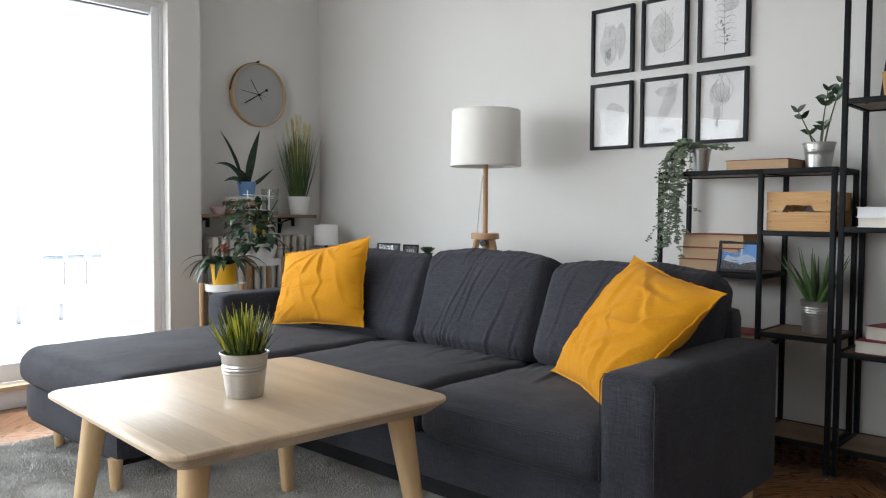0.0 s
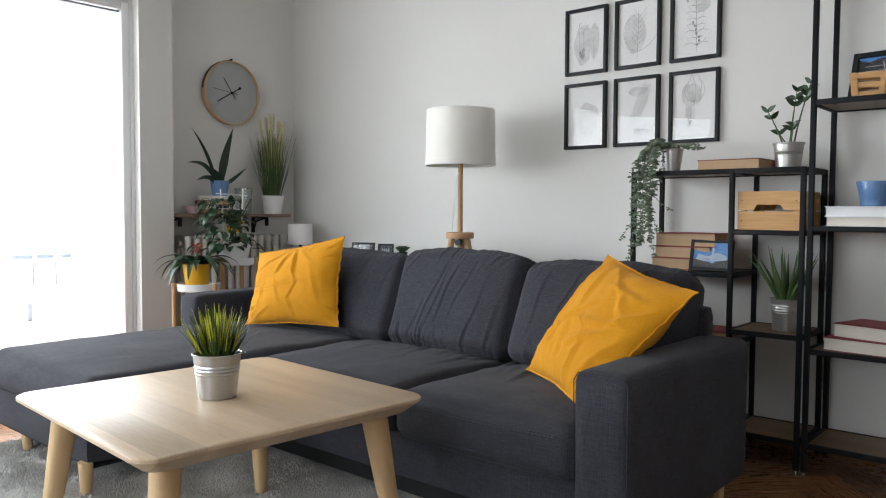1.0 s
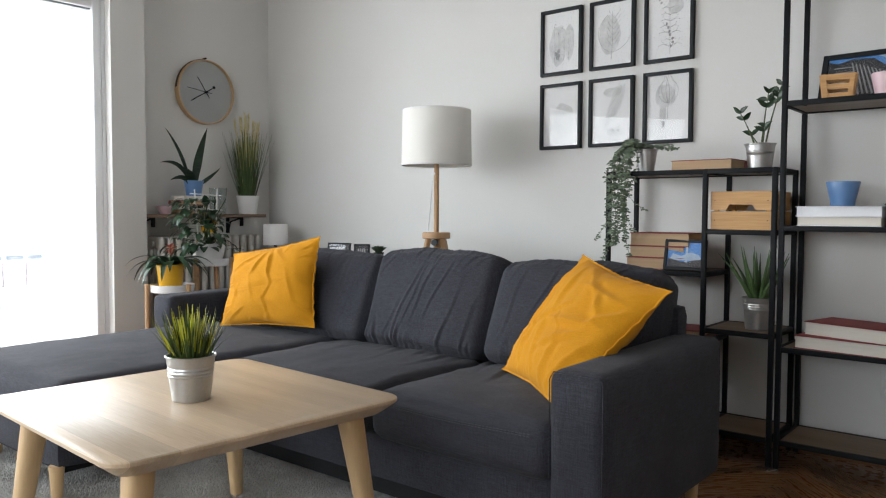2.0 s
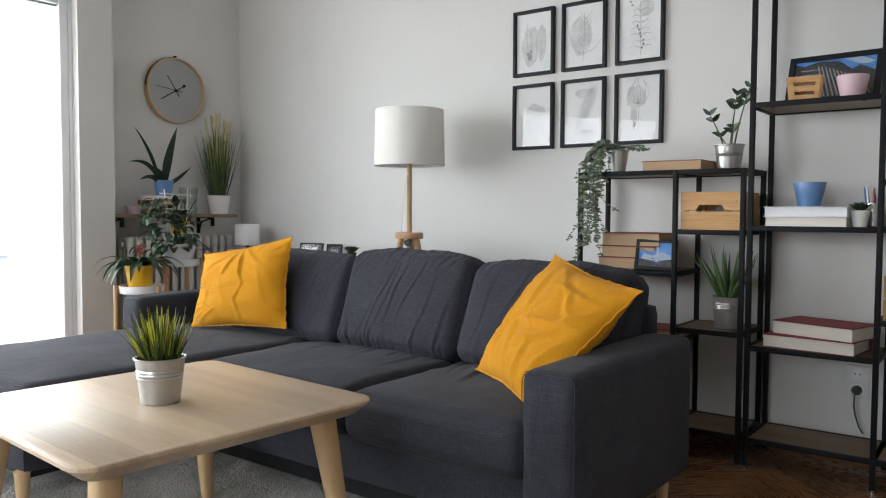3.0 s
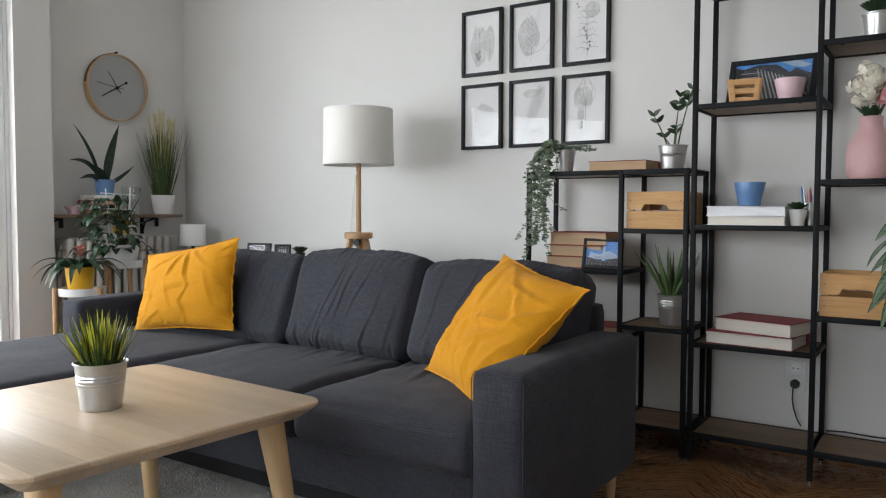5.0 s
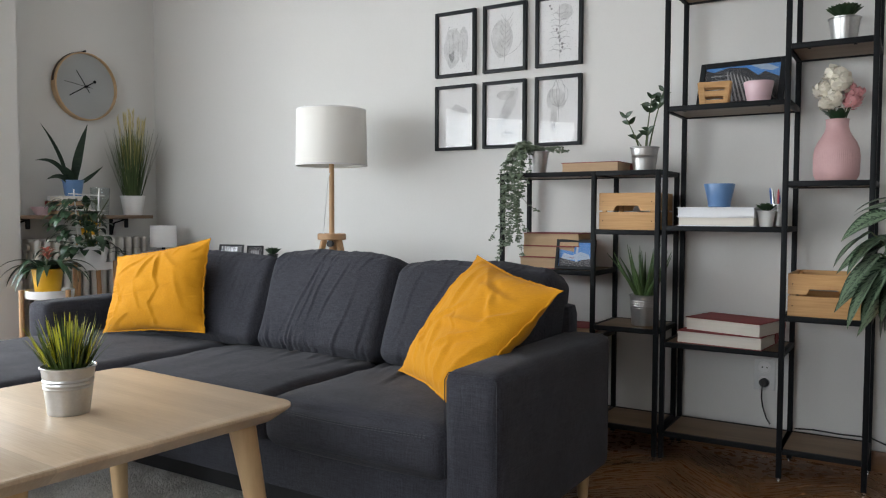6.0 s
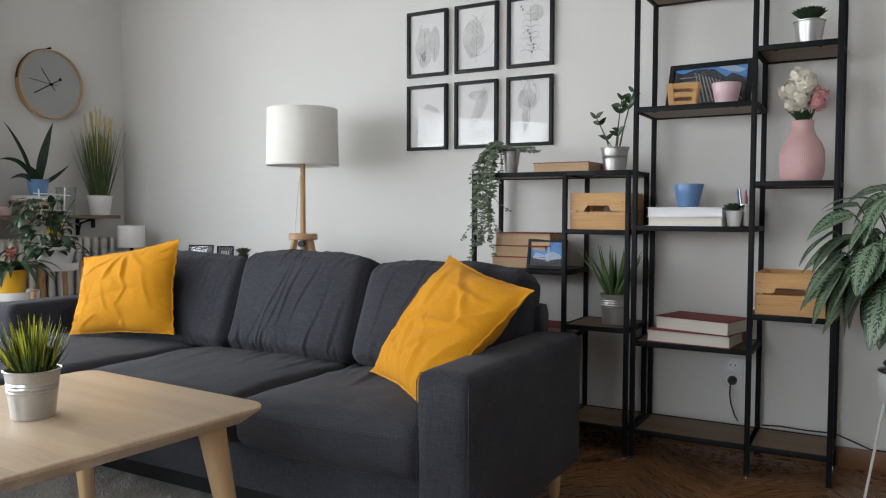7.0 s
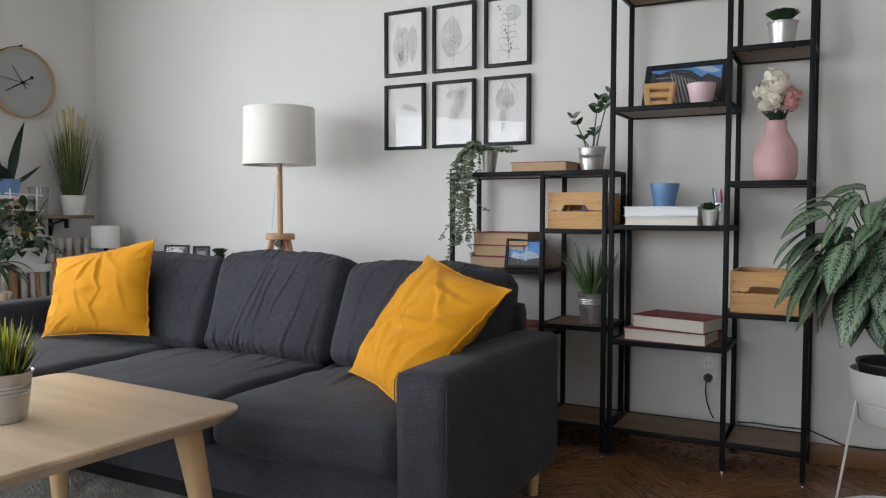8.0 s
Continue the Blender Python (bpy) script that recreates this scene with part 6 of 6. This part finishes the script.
# ---------------------------------------------------------------- large leafy plant on a wire stand
def big_plant():
    p = thing("aglaonema_plant", pose(0.115, 3.10, 0), "silver-barred aglaonema in a white pot on a wire stand", "plant")
    part("outer_pot", lathe(B(), [(0, 0.335), (0.120, 0.335), (0.128, 0.345), (0.134, 0.410), (0.136, 0.412), (0.152, 0.414), (0.156, 0.420), (0.160, 0.512), (0.158, 0.517), (0.153, 0.513), (0.148, 0.43), (0, 0.43)], 56), "dim_white", p, "two-stepped white pot")
    part("inner_pot", lathe(B(), [(0.110, 0.43), (0.135, 0.530), (0.142, 0.540), (0.139, 0.546), (0.131, 0.540), (0.126, 0.505), (0, 0.500)], 48), "black_pot", p, "black plastic nursery pot")
    bm = lathe(B(), [(0, 0.515), (0.07, 0.514), (0.126, 0.506)], 32)
    for v in bm.verts:
        v.co.z += 0.008 * noise.noise(v.co * 45)
    part("soil", bm, "soil", p)
    st = [(0.146 * math.cos(a), 0.146 * math.sin(a)) for a in (3.35, 5.45, 1.25)]
    for x, y in st:
        k = 1.36
        part("wire_leg", tube(B(), [(x * 0.93, y * 0.93, 0.418), (x * k, y * k, 0.005)], 0.0045, 8), "white_metal", p)
    part("floor_ring", tube(B(), [(0.197 * math.cos(2 * math.pi * k / 40), 0.197 * math.sin(2 * math.pi * k / 40), 0.005) for k in range(41)], 0.0045, 8), "white_metal", p)
    part("pot_ring", tube(B(), [(0.138 * math.cos(2 * math.pi * k / 40), 0.138 * math.sin(2 * math.pi * k / 40), 0.407) for k in range(41)], 0.0035, 8), "white_metal", p)
    rng = random.Random(17)

    def frond(a, reach, height, ln, wd, droop, dz, foot=0.50):
        """A stalk arching out and a blade that hangs from its end, its upper side turned outwards."""
        out = Vector((math.cos(a), math.sin(a) * 0.85, 0))
        base = Vector((0.03 * math.cos(a * 3.1), 0.03 * math.sin(a * 3.1), foot))
        tip = out * reach + Vector((-0.028, 0, height))
        mid = base.lerp(tip, 0.5) + Vector((0, 0, 0.09)) - out * 0.03
        pts = [(1 - u) ** 2 * base + 2 * u * (1 - u) * mid + u * u * tip for u in [k / 8 for k in range(9)]]
        part("stalk", tube(B(), pts, [0.0050 - 0.0003 * k for k in range(9)], 8), "stem", p)
        turn = a + rng.uniform(-0.55, 0.55)
        d = Vector((math.cos(turn), math.sin(turn) * 0.85, dz))
        up = out * (0.25 + max(0.0, -dz)) + Vector((rng.uniform(-0.55, 0.3), rng.uniform(-0.6, 0.1), 0.75))
        part("leaf", leaf(B(), pts[-1], d, ln * 0.90, wd * 1.06, droop, rng.uniform(0.05, 0.28), 12, face=up, shape=0.70), "aglaonema", p)
    # hanging skirt, spreading middle, upright crown
    for k in range(13):
        frond(k * 2.4 + 0.2, rng.uniform(0.12, 0.20), rng.uniform(0.78, 0.85), rng.uniform(0.19, 0.24), rng.uniform(0.085, 0.105), rng.uniform(0.5, 1.0), rng.uniform(-2.2, -0.9))
    for k in range(14):
        frond(3.2 + 0.17 * k + rng.uniform(-0.1, 0.1), rng.uniform(0.08, 0.19), rng.uniform(0.84, 1.04), rng.uniform(0.17, 0.22), rng.uniform(0.075, 0.098), rng.uniform(0.5, 1.0), rng.uniform(-1.5, -0.5))
    for k in range(20):
        frond(k * 2.4 + 1.1, rng.uniform(0.12, 0.23), rng.uniform(0.86, 0.99), rng.uniform(0.20, 0.27), rng.uniform(0.085, 0.110), rng.uniform(0.5, 1.1), rng.uniform(-1.0, -0.1))
    for k in range(22):
        frond(k * 2.4 + 1.9, rng.uniform(0.05, 0.17), rng.uniform(0.98, 1.14), rng.uniform(0.17, 0.23), rng.uniform(0.07, 0.09), rng.uniform(0.5, 1.2), rng.uniform(-0.6, 0.5))
    for k in range(9):
        frond(3.5 + 0.2 * k, rng.uniform(0.10, 0.16), rng.uniform(0.72, 0.80), rng.uniform(0.17, 0.21), rng.uniform(0.08, 0.10), rng.uniform(0.4, 0.8), rng.uniform(-2.6, -1.2))
    # the long leaves that reach out over the shelf
    for a, reach, h, ln, wd, dr, dz in ((3.35, 0.20, 0.90, 0.30, 0.110, 0.35, -0.75), (3.65, 0.18, 0.84, 0.28, 0.105, 0.4, -1.0), (3.05, 0.20, 0.97, 0.25, 0.095, 0.5, -0.35),
                                        (3.30, 0.22, 0.98, 0.22, 0.085, 0.6, -0.45), (3.20, 0.16, 1.10, 0.20, 0.065, 0.7, 0.25), (4.2, 0.17, 0.83, 0.27, 0.105, 0.5, -1.6), (4.6, 0.16, 0.82, 0.26, 0.105, 0.5, -1.9),
                                        (3.45, 0.25, 0.92, 0.25, 0.095, 0.4, -0.9), (3.25, 0.27, 0.99, 0.20, 0.085, 0.5, -0.5), (3.75, 0.25, 0.88, 0.24, 0.095, 0.4, -1.3), (3.40, 0.22, 1.05, 0.20, 0.080, 0.6, -0.2),
                                        (3.60, 0.27, 0.86, 0.25, 0.090, 0.3, -1.1), (3.95, 0.22, 0.95, 0.22, 0.085, 0.5, -0.9), (3.15, 0.20, 1.08, 0.17, 0.060, 0.5, 0.1)):
        frond(a, reach, h, ln, wd, dr, dz)
    for a, h, ln in ((3.0, 0.93, 0.26), (5.2, 1.0, 0.2)):
        part("leaf", leaf(B(), (0.03 * math.cos(a), 0.03 * math.sin(a), h), (math.cos(a) * 0.55, math.sin(a) * 0.3, 0.7), ln, 0.026, 0.0, 0.5, 8), "dark_leaf", p, "young rolled leaf")
        part("stalk", tube(B(), [(0, 0, 0.50), (0.03 * math.cos(a), 0.03 * math.sin(a), h)], 0.0045, 8), "stem", p)


big_plant()


# ---------------------------------------------------------------- window corner: wall shelf, stands, sideboard
SH = 1.027


def reed_pot():
    g = thing("reed_grass", pose(-4.535, 3.36, SH), "tall reed grass with straw plumes in a white pot", "plant")
    pot(g, 0.058, 0.078, 0.125, "white", 0, "plain white pot")
    rng = random.Random(3)
    bm, pl = B(), B()
    for k in range(210):
        a, r = rng.uniform(0, 6.283), 0.055 * rng.random() ** 0.6
        lean = 0.05 + r / 0.055 * rng.uniform(0.02, 0.34)
        blade(bm, (r * math.cos(a), r * math.sin(a), 0.105), (math.cos(a) * lean, math.sin(a) * lean, 1), rng.uniform(0.26, 0.49), 0.0068, 0.22 * lean + 0.02, 7, 0.8)
    tagged(part("blades", bm, "reed", g), kind="stuff")
    bm = B()
    for k in range(120):
        a, r = rng.uniform(0, 6.283), 0.075 * rng.random() ** 0.6
        lean = r / 0.075 * rng.uniform(0.05, 0.30)
        blade(bm, (r * math.cos(a), r * math.sin(a), rng.uniform(0.30, 0.40)), (math.cos(a) * lean, math.sin(a) * lean, 1), rng.uniform(0.13, 0.24), 0.006, 0.1, 5, 0.9)
    tagged(part("blade_tips", bm, "reed_tip", g, "yellowed blade tips"), kind="stuff")
    for k in range(11):
        a, lean = rng.uniform(0, 6.283), rng.uniform(0.0, 0.17)
        d = Vector((math.cos(a) * lean, math.sin(a) * lean, 1)).normalized()
        base = Vector((0.02 * math.cos(a), 0.02 * math.sin(a), 0.1))
        top = base + d * rng.uniform(0.42, 0.51)
        tube(bm := B(), [base, top], 0.0014, 5)
        part("plume_stalk", bm, "plume", g)
        for i in range(64):
            q = top + d * (0.12 * i / 64 - 0.02)
            b = rng.uniform(0, 6.283)
            blade(pl, q, (math.cos(b) * 0.35, math.sin(b) * 0.35, 1), rng.uniform(0.022, 0.04), 0.0036, 0.1, 2, 0.9)
    tagged(part("plumes", pl, "plume", g, "feathery straw-coloured plumes"), kind="stuff")


reed_pot()


def shelf_books():
    for k, (w, mt, dx) in enumerate(((0.20, "pages", 0.0), (0.19, "pale_pages", 0.006), (0.195, "pages", -0.004), (0.18, "pale_pages", 0.004))):
        book(pose(-4.535, 2.90 + dx, SH + k * 0.030, 0, 0, 90), w, 0.15, 0.029, "white_cover" if k % 2 else "red_cover", mt, "paperback in a small pile on the wall shelf", group="books on the wall shelf")


shelf_books()
planter(pose(-4.535, 2.725, SH), 0.034, 0.060, 0.052, "pale_pink", "low pale pink bowl on the wall shelf", "bowl")


def glass_jar():
    g = thing("glass_jar", pose(-4.53, 3.115, SH), "empty clear glass jar on the wall shelf", "jar")
    part("body", lathe(B(), [(0, 0), (0.048, 0), (0.052, 0.004), (0.060, 0.176), (0.058, 0.177), (0.050, 0.008), (0, 0.008)], 40), "tumbler", g)


glass_jar()


def sword_leaf(base, ctrl, tip, wd, n=14):
    """A stiff pointed leaf along a bent line in the plane of the wall, slightly folded."""
    base, ctrl, tip = Vector(base), Vector(ctrl), Vector(tip)
    bm, rows = B(), []
    for i in range(n + 1):
        u = i / n
        p = base * (1 - u) ** 2 + ctrl * 2 * u * (1 - u) + tip * u * u
        d = ((ctrl - base) * (1 - u) + (tip - ctrl) * u).normalized()
        side = d.cross(Vector((0.85, -0.5, 0.1))).normalized()
        w = wd / 2 * max(0.03, min(1.0, 0.55 + 1.1 * u) * (1 - u ** 3.2))
        rows.append([bm.verts.new(p - side * w + Vector((0.25 * w, 0, 0))), bm.verts.new(p), bm.verts.new(p + side * w + Vector((0.25 * w, 0, 0)))])
    for a, b in zip(rows, rows[1:]):
        for k in (0, 1):
            bm.faces.new((a[k], a[k + 1], b[k + 1], b[k]))
    bmesh.ops.solidify(bm, geom=bm.faces[:], thickness=0.002)
    return bm


def snake_plant():
    s = thing("snake_plant", pose(-4.53, 2.93, SH + 0.120), "snake plant with tall pointed leaves in a blue pot", "plant")
    pot(s, 0.048, 0.062, 0.095, "blue", 0, "blue glazed pot")
    for b, c, t, wd in (((0.0, -0.03), (-0.07, 0.27), (-0.215, 0.430), 0.024), ((0.01, 0.0), (0.005, 0.22), (0.086, 0.450), 0.058), ((0.02, -0.04), (-0.10, 0.245), (-0.262, 0.205), 0.030),
                        ((0.02, -0.045), (-0.085, 0.15), (-0.195, 0.095), 0.032), ((0.0, 0.03), (0.08, 0.09), (0.197, 0.195), 0.028), ((0.02, -0.015), (-0.03, 0.14), (-0.105, 0.185), 0.052)):
        part("leaf", sword_leaf((b[0], b[1], 0.075), (b[0], c[0], c[1]), (b[0] + 0.02, t[0], t[1]), wd), "snake", s)


snake_plant()


def plant_stand(m, h, label):
    """A white dish held in three wooden legs."""
    s = thing("plant_stand", m, label, "plant stand", "wooden plant stands")
    part("dish", lathe(B(), [(0, h - 0.045), (0.118, h - 0.045), (0.122, h - 0.042), (0.126, h), (0.122, h), (0.118, h - 0.036), (0, h - 0.036)], 48), "white_metal", s, "round white metal dish")
    for k in range(3):
        a = k * 2.094 + 0.5
        part("leg", tube(B(), [(0.140 * math.cos(a), 0.140 * math.sin(a), 0), (0.140 * math.cos(a), 0.140 * math.sin(a), h + 0.004)], [0.013, 0.014], 16), "beech", s)
    bm = tube(B(), [(0.135 * math.cos(0.5 + 2.094 * k), 0.135 * math.sin(0.5 + 2.094 * k), h * 0.45) for k in (0, 1, 2, 0)], 0.007, 8)
    part("stretcher", bm, "beech", s)


plant_stand(pose(-4.13, 2.525, 0, 0, 0, -20), 0.618, "low wooden plant stand with a white dish")
plant_stand(pose(-4.20, 2.815, 0, 0, 0, 25), 0.755, "tall wooden plant stand with a white dish")


def bromeliad():
    b = thing("bromeliad", pose(-4.13, 2.515, 0.582), "bromeliad with a coral bract in a yellow pot", "plant")
    pot(b, 0.062, 0.080, 0.150, "yellow", 0, "glossy yellow pot")
    rng = random.Random(5)
    for k in range(21):
        a = k * 2.4
        el = 0.55 + 0.5 * rng.random()
        part("leaf", leaf(B(), (0.02 * math.cos(a), 0.02 * math.sin(a), 0.135), (math.cos(a), math.sin(a), el * 1.3), rng.uniform(0.20, 0.29), 0.044, rng.uniform(1.3, 1.9), 0.3, 10, shape=0.6), "dark_leaf", b)
    for k in range(14):
        a = k * 2.4
        part("bract", leaf(B(), (0, 0, 0.20 + 0.004 * k), (math.cos(a) * 0.8, math.sin(a) * 0.8, 0.8), rng.uniform(0.05, 0.075), 0.02, 0.6, 0.3, 6), "bract", b, "coral pink bract")
    part("stem", tube(B(), [(0, 0, 0.13), (0, 0, 0.25)], 0.006, 8), "stem", b)


bromeliad()


def trellis_plant():
    t = thing("trellis_plant", pose(-4.20, 2.815, 0.719), "dark leafy climber on a white trellis in a white pot", "plant")
    pot(t, 0.080, 0.108, 0.125, "white", 0, "matt white pot")
    tr = part("trellis", tube(B(), [(0.0, -0.065, 0.11), (0.02, -0.105, 0.46)], 0.0042, 8), "white_metal", t, "white wire trellis")
    part("upright", tube(B(), [(0.0, 0.055, 0.11), (0.0, 0.070, 0.47)], 0.0042, 8), "white_metal", tr)
    for z in (0.24, 0.34, 0.43):
        part("rung", tube(B(), [(0.01, -0.13, z + 0.004), (0.0, 0.105, z - 0.004)], 0.0036, 8), "white_metal", tr)
    rng = random.Random(23)
    for k in range(10):
        a = rng.uniform(0, 6.283)
        pts = [Vector((0.03 * math.cos(a), 0.03 * math.sin(a), 0.11))]
        for i in range(5):
            pts.append(pts[-1] + Vector((rng.uniform(-0.03, 0.035), rng.uniform(-0.055, 0.04), rng.uniform(0.03, 0.075))))
        part("stem", tube(B(), pts, 0.003, 6), "stem", t)
    spread = []
    for k in range(150):
        a, u = rng.uniform(0, 6.283), rng.random()
        z = 0.08 + 0.32 * u ** 1.2
        r = (0.04 + 0.13 * rng.random()) * (1.15 - 0.62 * u)
        spread.append(Vector((r * math.cos(a), r * math.sin(a) - 0.03 - 0.07 * u, z)))
    for q in spread:
        out = Vector((q.x, q.y, 0.02)).normalized()
        ln = rng.uniform(0.07, 0.105)
        part("leaf", leaf(B(), q, out + Vector((rng.uniform(-0.5, 0.5), rng.uniform(-0.5, 0.5), rng.uniform(-0.3, 0.5))), ln, ln * 0.5, rng.uniform(0.5, 1.5), 0.2, 6, shape=0.75), "dark_leaf", t)


trellis_plant()


def back_planter():
    y = thing("potted_plant", pose(-4.36, 2.93, 0.0), "small leafy plant in a yellow pot on a slim stool", "plant")
    part("stool_top", lathe(B(), [(0, 0.885), (0.10, 0.885), (0.104, 0.89), (0.104, 0.905), (0, 0.91)], 36), "white_metal", y)
    for k in range(3):
        a = 2.094 * k
        part("stool_leg", tube(B(), [(0.12 * math.cos(a), 0.12 * math.sin(a), 0), (0.07 * math.cos(a), 0.07 * math.sin(a), 0.885)], 0.009, 10), "beech", y)
    part("pot", lathe(B(), [(0, 0.910), (0.048, 0.910), (0.062, 1.0), (0.058, 1.0), (0.05, 0.98), (0, 0.98)], 36), "yellow", y, "glossy yellow pot")
    rng = random.Random(41)
    for k in range(26):
        a = rng.uniform(0, 6.283)
        part("leaf", leaf(B(), (0.03 * math.cos(a), 0.03 * math.sin(a), 0.985), (math.cos(a), math.sin(a), rng.uniform(0.4, 1.6)), rng.uniform(0.07, 0.12), 0.042, rng.uniform(0.5, 1.4), 0.2, 6), "dark_leaf", y)


back_planter()


def sideboard():
    s = thing("sideboard", pose(-3.72, 3.44, 0), "low white sideboard along the wall behind the sofa", "cabinet")
    w, d, h = 1.26, 0.34, 0.752
    part("body", box(B(), -w / 2, w / 2, -d / 2 + 0.02, d / 2, 0.09, h - 0.026, 0.003), "white_metal", s)
    part("top", box(B(), -w / 2 - 0.008, w / 2 + 0.008, -d / 2 - 0.006, d / 2, h - 0.024, h, 0.004), "white_metal", s)
    for k in range(3):
        x0 = -w / 2 + 0.004 + k * (w - 0.008) / 3
        dr = part("cabinet_door", box(B(), x0 + 0.002, x0 + (w - 0.008) / 3 - 0.002, -d / 2, -d / 2 + 0.018, 0.094, h - 0.03, 0.003), "white_metal", s)
        part("handle", tube(B(), [(x0 + 0.03, -d / 2 - 0.014, 0.55), (x0 + 0.03, -d / 2 - 0.014, 0.65)], 0.004, 8), "zinc", dr)
    for sx in (-1, 1):
        for sy in (-1, 1):
            part("leg", tube(B(), [(sx * 0.58, sy * 0.12, 0), (sx * 0.58, sy * 0.12, 0.09)], 0.016, 12), "beech", s)


sideboard()


def table_lamp():
    l = thing("table_lamp", pose(-4.278, 3.40, 0.752), "small table lamp with a white drum shade", "lamp")
    part("base", lathe(B(), [(0, 0), (0.058, 0), (0.060, 0.006), (0.05, 0.018), (0.024, 0.030), (0.012, 0.045), (0.010, 0.085), (0, 0.085)], 32), "black", l, "dark turned base")
    part("shade", lathe(B(), [(0.085, 0.068), (0.086, 0.072), (0.082, 0.206), (0.080, 0.208), (0.078, 0.205), (0.083, 0.072), (0.085, 0.068)], 48), "white", l, "white drum shade")
    part("switch_cord", tube(B(), [(0.0, -0.05, 0.006), (-0.10, -0.06, 0.003), (-0.2, 0.05, 0.003)], 0.002, 6), "cable", l)


table_lamp()
book(pose(-4.02, 3.42, 0.752, 0, 0, 4), 0.24, 0.17, 0.036, "white_cover", "pale_pages", "pale paperback lying on the sideboard")
for x, w, h, rz in ((-3.925, 0.10, 0.105, 20), (-3.655, 0.165, 0.110, 18), (-3.445, 0.10, 0.108, 32)):
    photo_frame(pose(x, 3.40, 0.754, -14, 0, rz), w, h - 0.012, 0.010, 0.012, 2, "small black photo frame on the sideboard", group="small photo frames")


def tiny_succulent():
    s = thing("tiny_succulent", pose(-3.315, 3.42, 0.752), "tiny grey-green succulent in a dark pot", "plant")
    pot(s, 0.022, 0.030, 0.045, "black_pot", 0, "small dark pot")
    rosette(s, (0, 0, 0.042), 0.055, 3, "succulent", random.Random(3), 0.8)


tiny_succulent()


# ---------------------------------------------------------------- herringbone parquet (pieces last)
def parquet():
    L, W, T = 0.48, 0.08, 0.012
    near = []
    far_v, far_f = [], []
    me = bpy.data.meshes.new("plank")
    bm = B()
    box(bm, -L / 2 + 0.0006, L / 2 - 0.0006, -W / 2 + 0.0006, W / 2 - 0.0006, -T, 0.0)
    bmesh.ops.bevel(bm, geom=[e for e in bm.edges if all(abs(v.co.z) < 1e-6 for v in e.verts)], offset=0.0006, segments=1, affect="EDGES")
    bm.to_mesh(me)
    bm.free()
    me.materials.append(M["parquet"])
    c45 = math.sqrt(0.5)
    floor_ob = bpy.data.objects["floor"]
    x0, x1, y0, y1 = WX + 0.003, EAST - 0.02, SOUTH + 0.02, WY - 0.004
    lo = [v.co.copy() for v in me.vertices]
    faces = [tuple(p.vertices) for p in me.polygons]
    for i in range(-90, 91):
        for j in range(-14, 15):
            # horizontal plank of the herringbone cell, then its upright partner, in the turned lattice
            bx, by = i * W + j * L, i * W - j * L
            for ang, cx, cy in ((0, bx + L / 2, by + W / 2), (90, bx + L + W / 2, by + W - L / 2)):
                X, Y = (cx - cy) * c45 - 1.2, (cx + cy) * c45 + 1.0
                ext = (L + W) / 2 * c45
                if X < x0 + 0.02 - ext or X > x1 + ext or Y < y0 - ext or Y > y1 + ext:
                    continue
                inside = x0 + ext < X < x1 - ext and y0 + ext < Y < y1 - ext
                m = pose(X, Y, 0, 0, 0, ang + 45)
                if inside and -1.75 < X < 0.75 and Y > 1.95:
                    near.append(m)
                elif inside and X < -3.75 and 0.7 < Y < 2.5:
                    near.append(m)
                else:
                    # planks at the walls are sawn off along the wall
                    ring = [tuple((m @ Vector((a * (L / 2 - 0.0006), b * (W / 2 - 0.0006), 0))).xy) for a, b in ((-1, -1), (1, -1), (1, 1), (-1, 1))]
                    for axis, limit, sign in ((0, x0, 1), (0, x1, -1), (1, y0, 1), (1, y1, -1)):
                        cut = []
                        for p, q in zip(ring, ring[1:] + ring[:1]):
                            dp, dq = (p[axis] - limit) * sign, (q[axis] - limit) * sign
                            if dp >= 0:
                                cut.append(p)
                            if dp * dq < 0:
                                f = dp / (dp - dq)
                                cut.append((p[0] + (q[0] - p[0]) * f, p[1] + (q[1] - p[1]) * f))
                        ring = cut
                        if len(ring) < 3:
                            break
                    if len(ring) < 3:
                        continue
                    b, n = len(far_v), len(ring)
                    far_v.extend((*p, 0.0) for p in ring)
                    far_v.extend((*p, -T) for p in ring)
                    far_f.append(tuple(range(b, b + n)))
                    far_f.extend((b + i2, b + n + i2, b + n + (i2 + 1) % n, b + (i2 + 1) % n) for i2 in range(n))
    for m in near[:300]:
        ob = new("plank", me)
        ob.matrix_basis = m
        ob.parent = floor_ob
    for m in near[300:]:
        b = len(far_v)
        far_v.extend(tuple(m @ v) for v in lo)
        far_f.extend(tuple(b + n for n in f) for f in faces)
    far = bpy.data.meshes.new("parquet_rest")
    far.from_pydata(far_v, [], far_f)
    far.materials.append(M["parquet_rest"])
    ob = new("parquet_rest", far)
    ob.parent = floor_ob
    ob["kind"] = "stuff"


M["parquet_rest"] = material("oak_parquet_rest", (0.25, 0.122, 0.051), (0.145, 0.064, 0.025), rough=0.28, scale=9, fine=60, stretch=(3, 3, 1), bump=0.025, jitter=0.28, island=True, coat=0.3, bump_dist=0.001)
parquet()
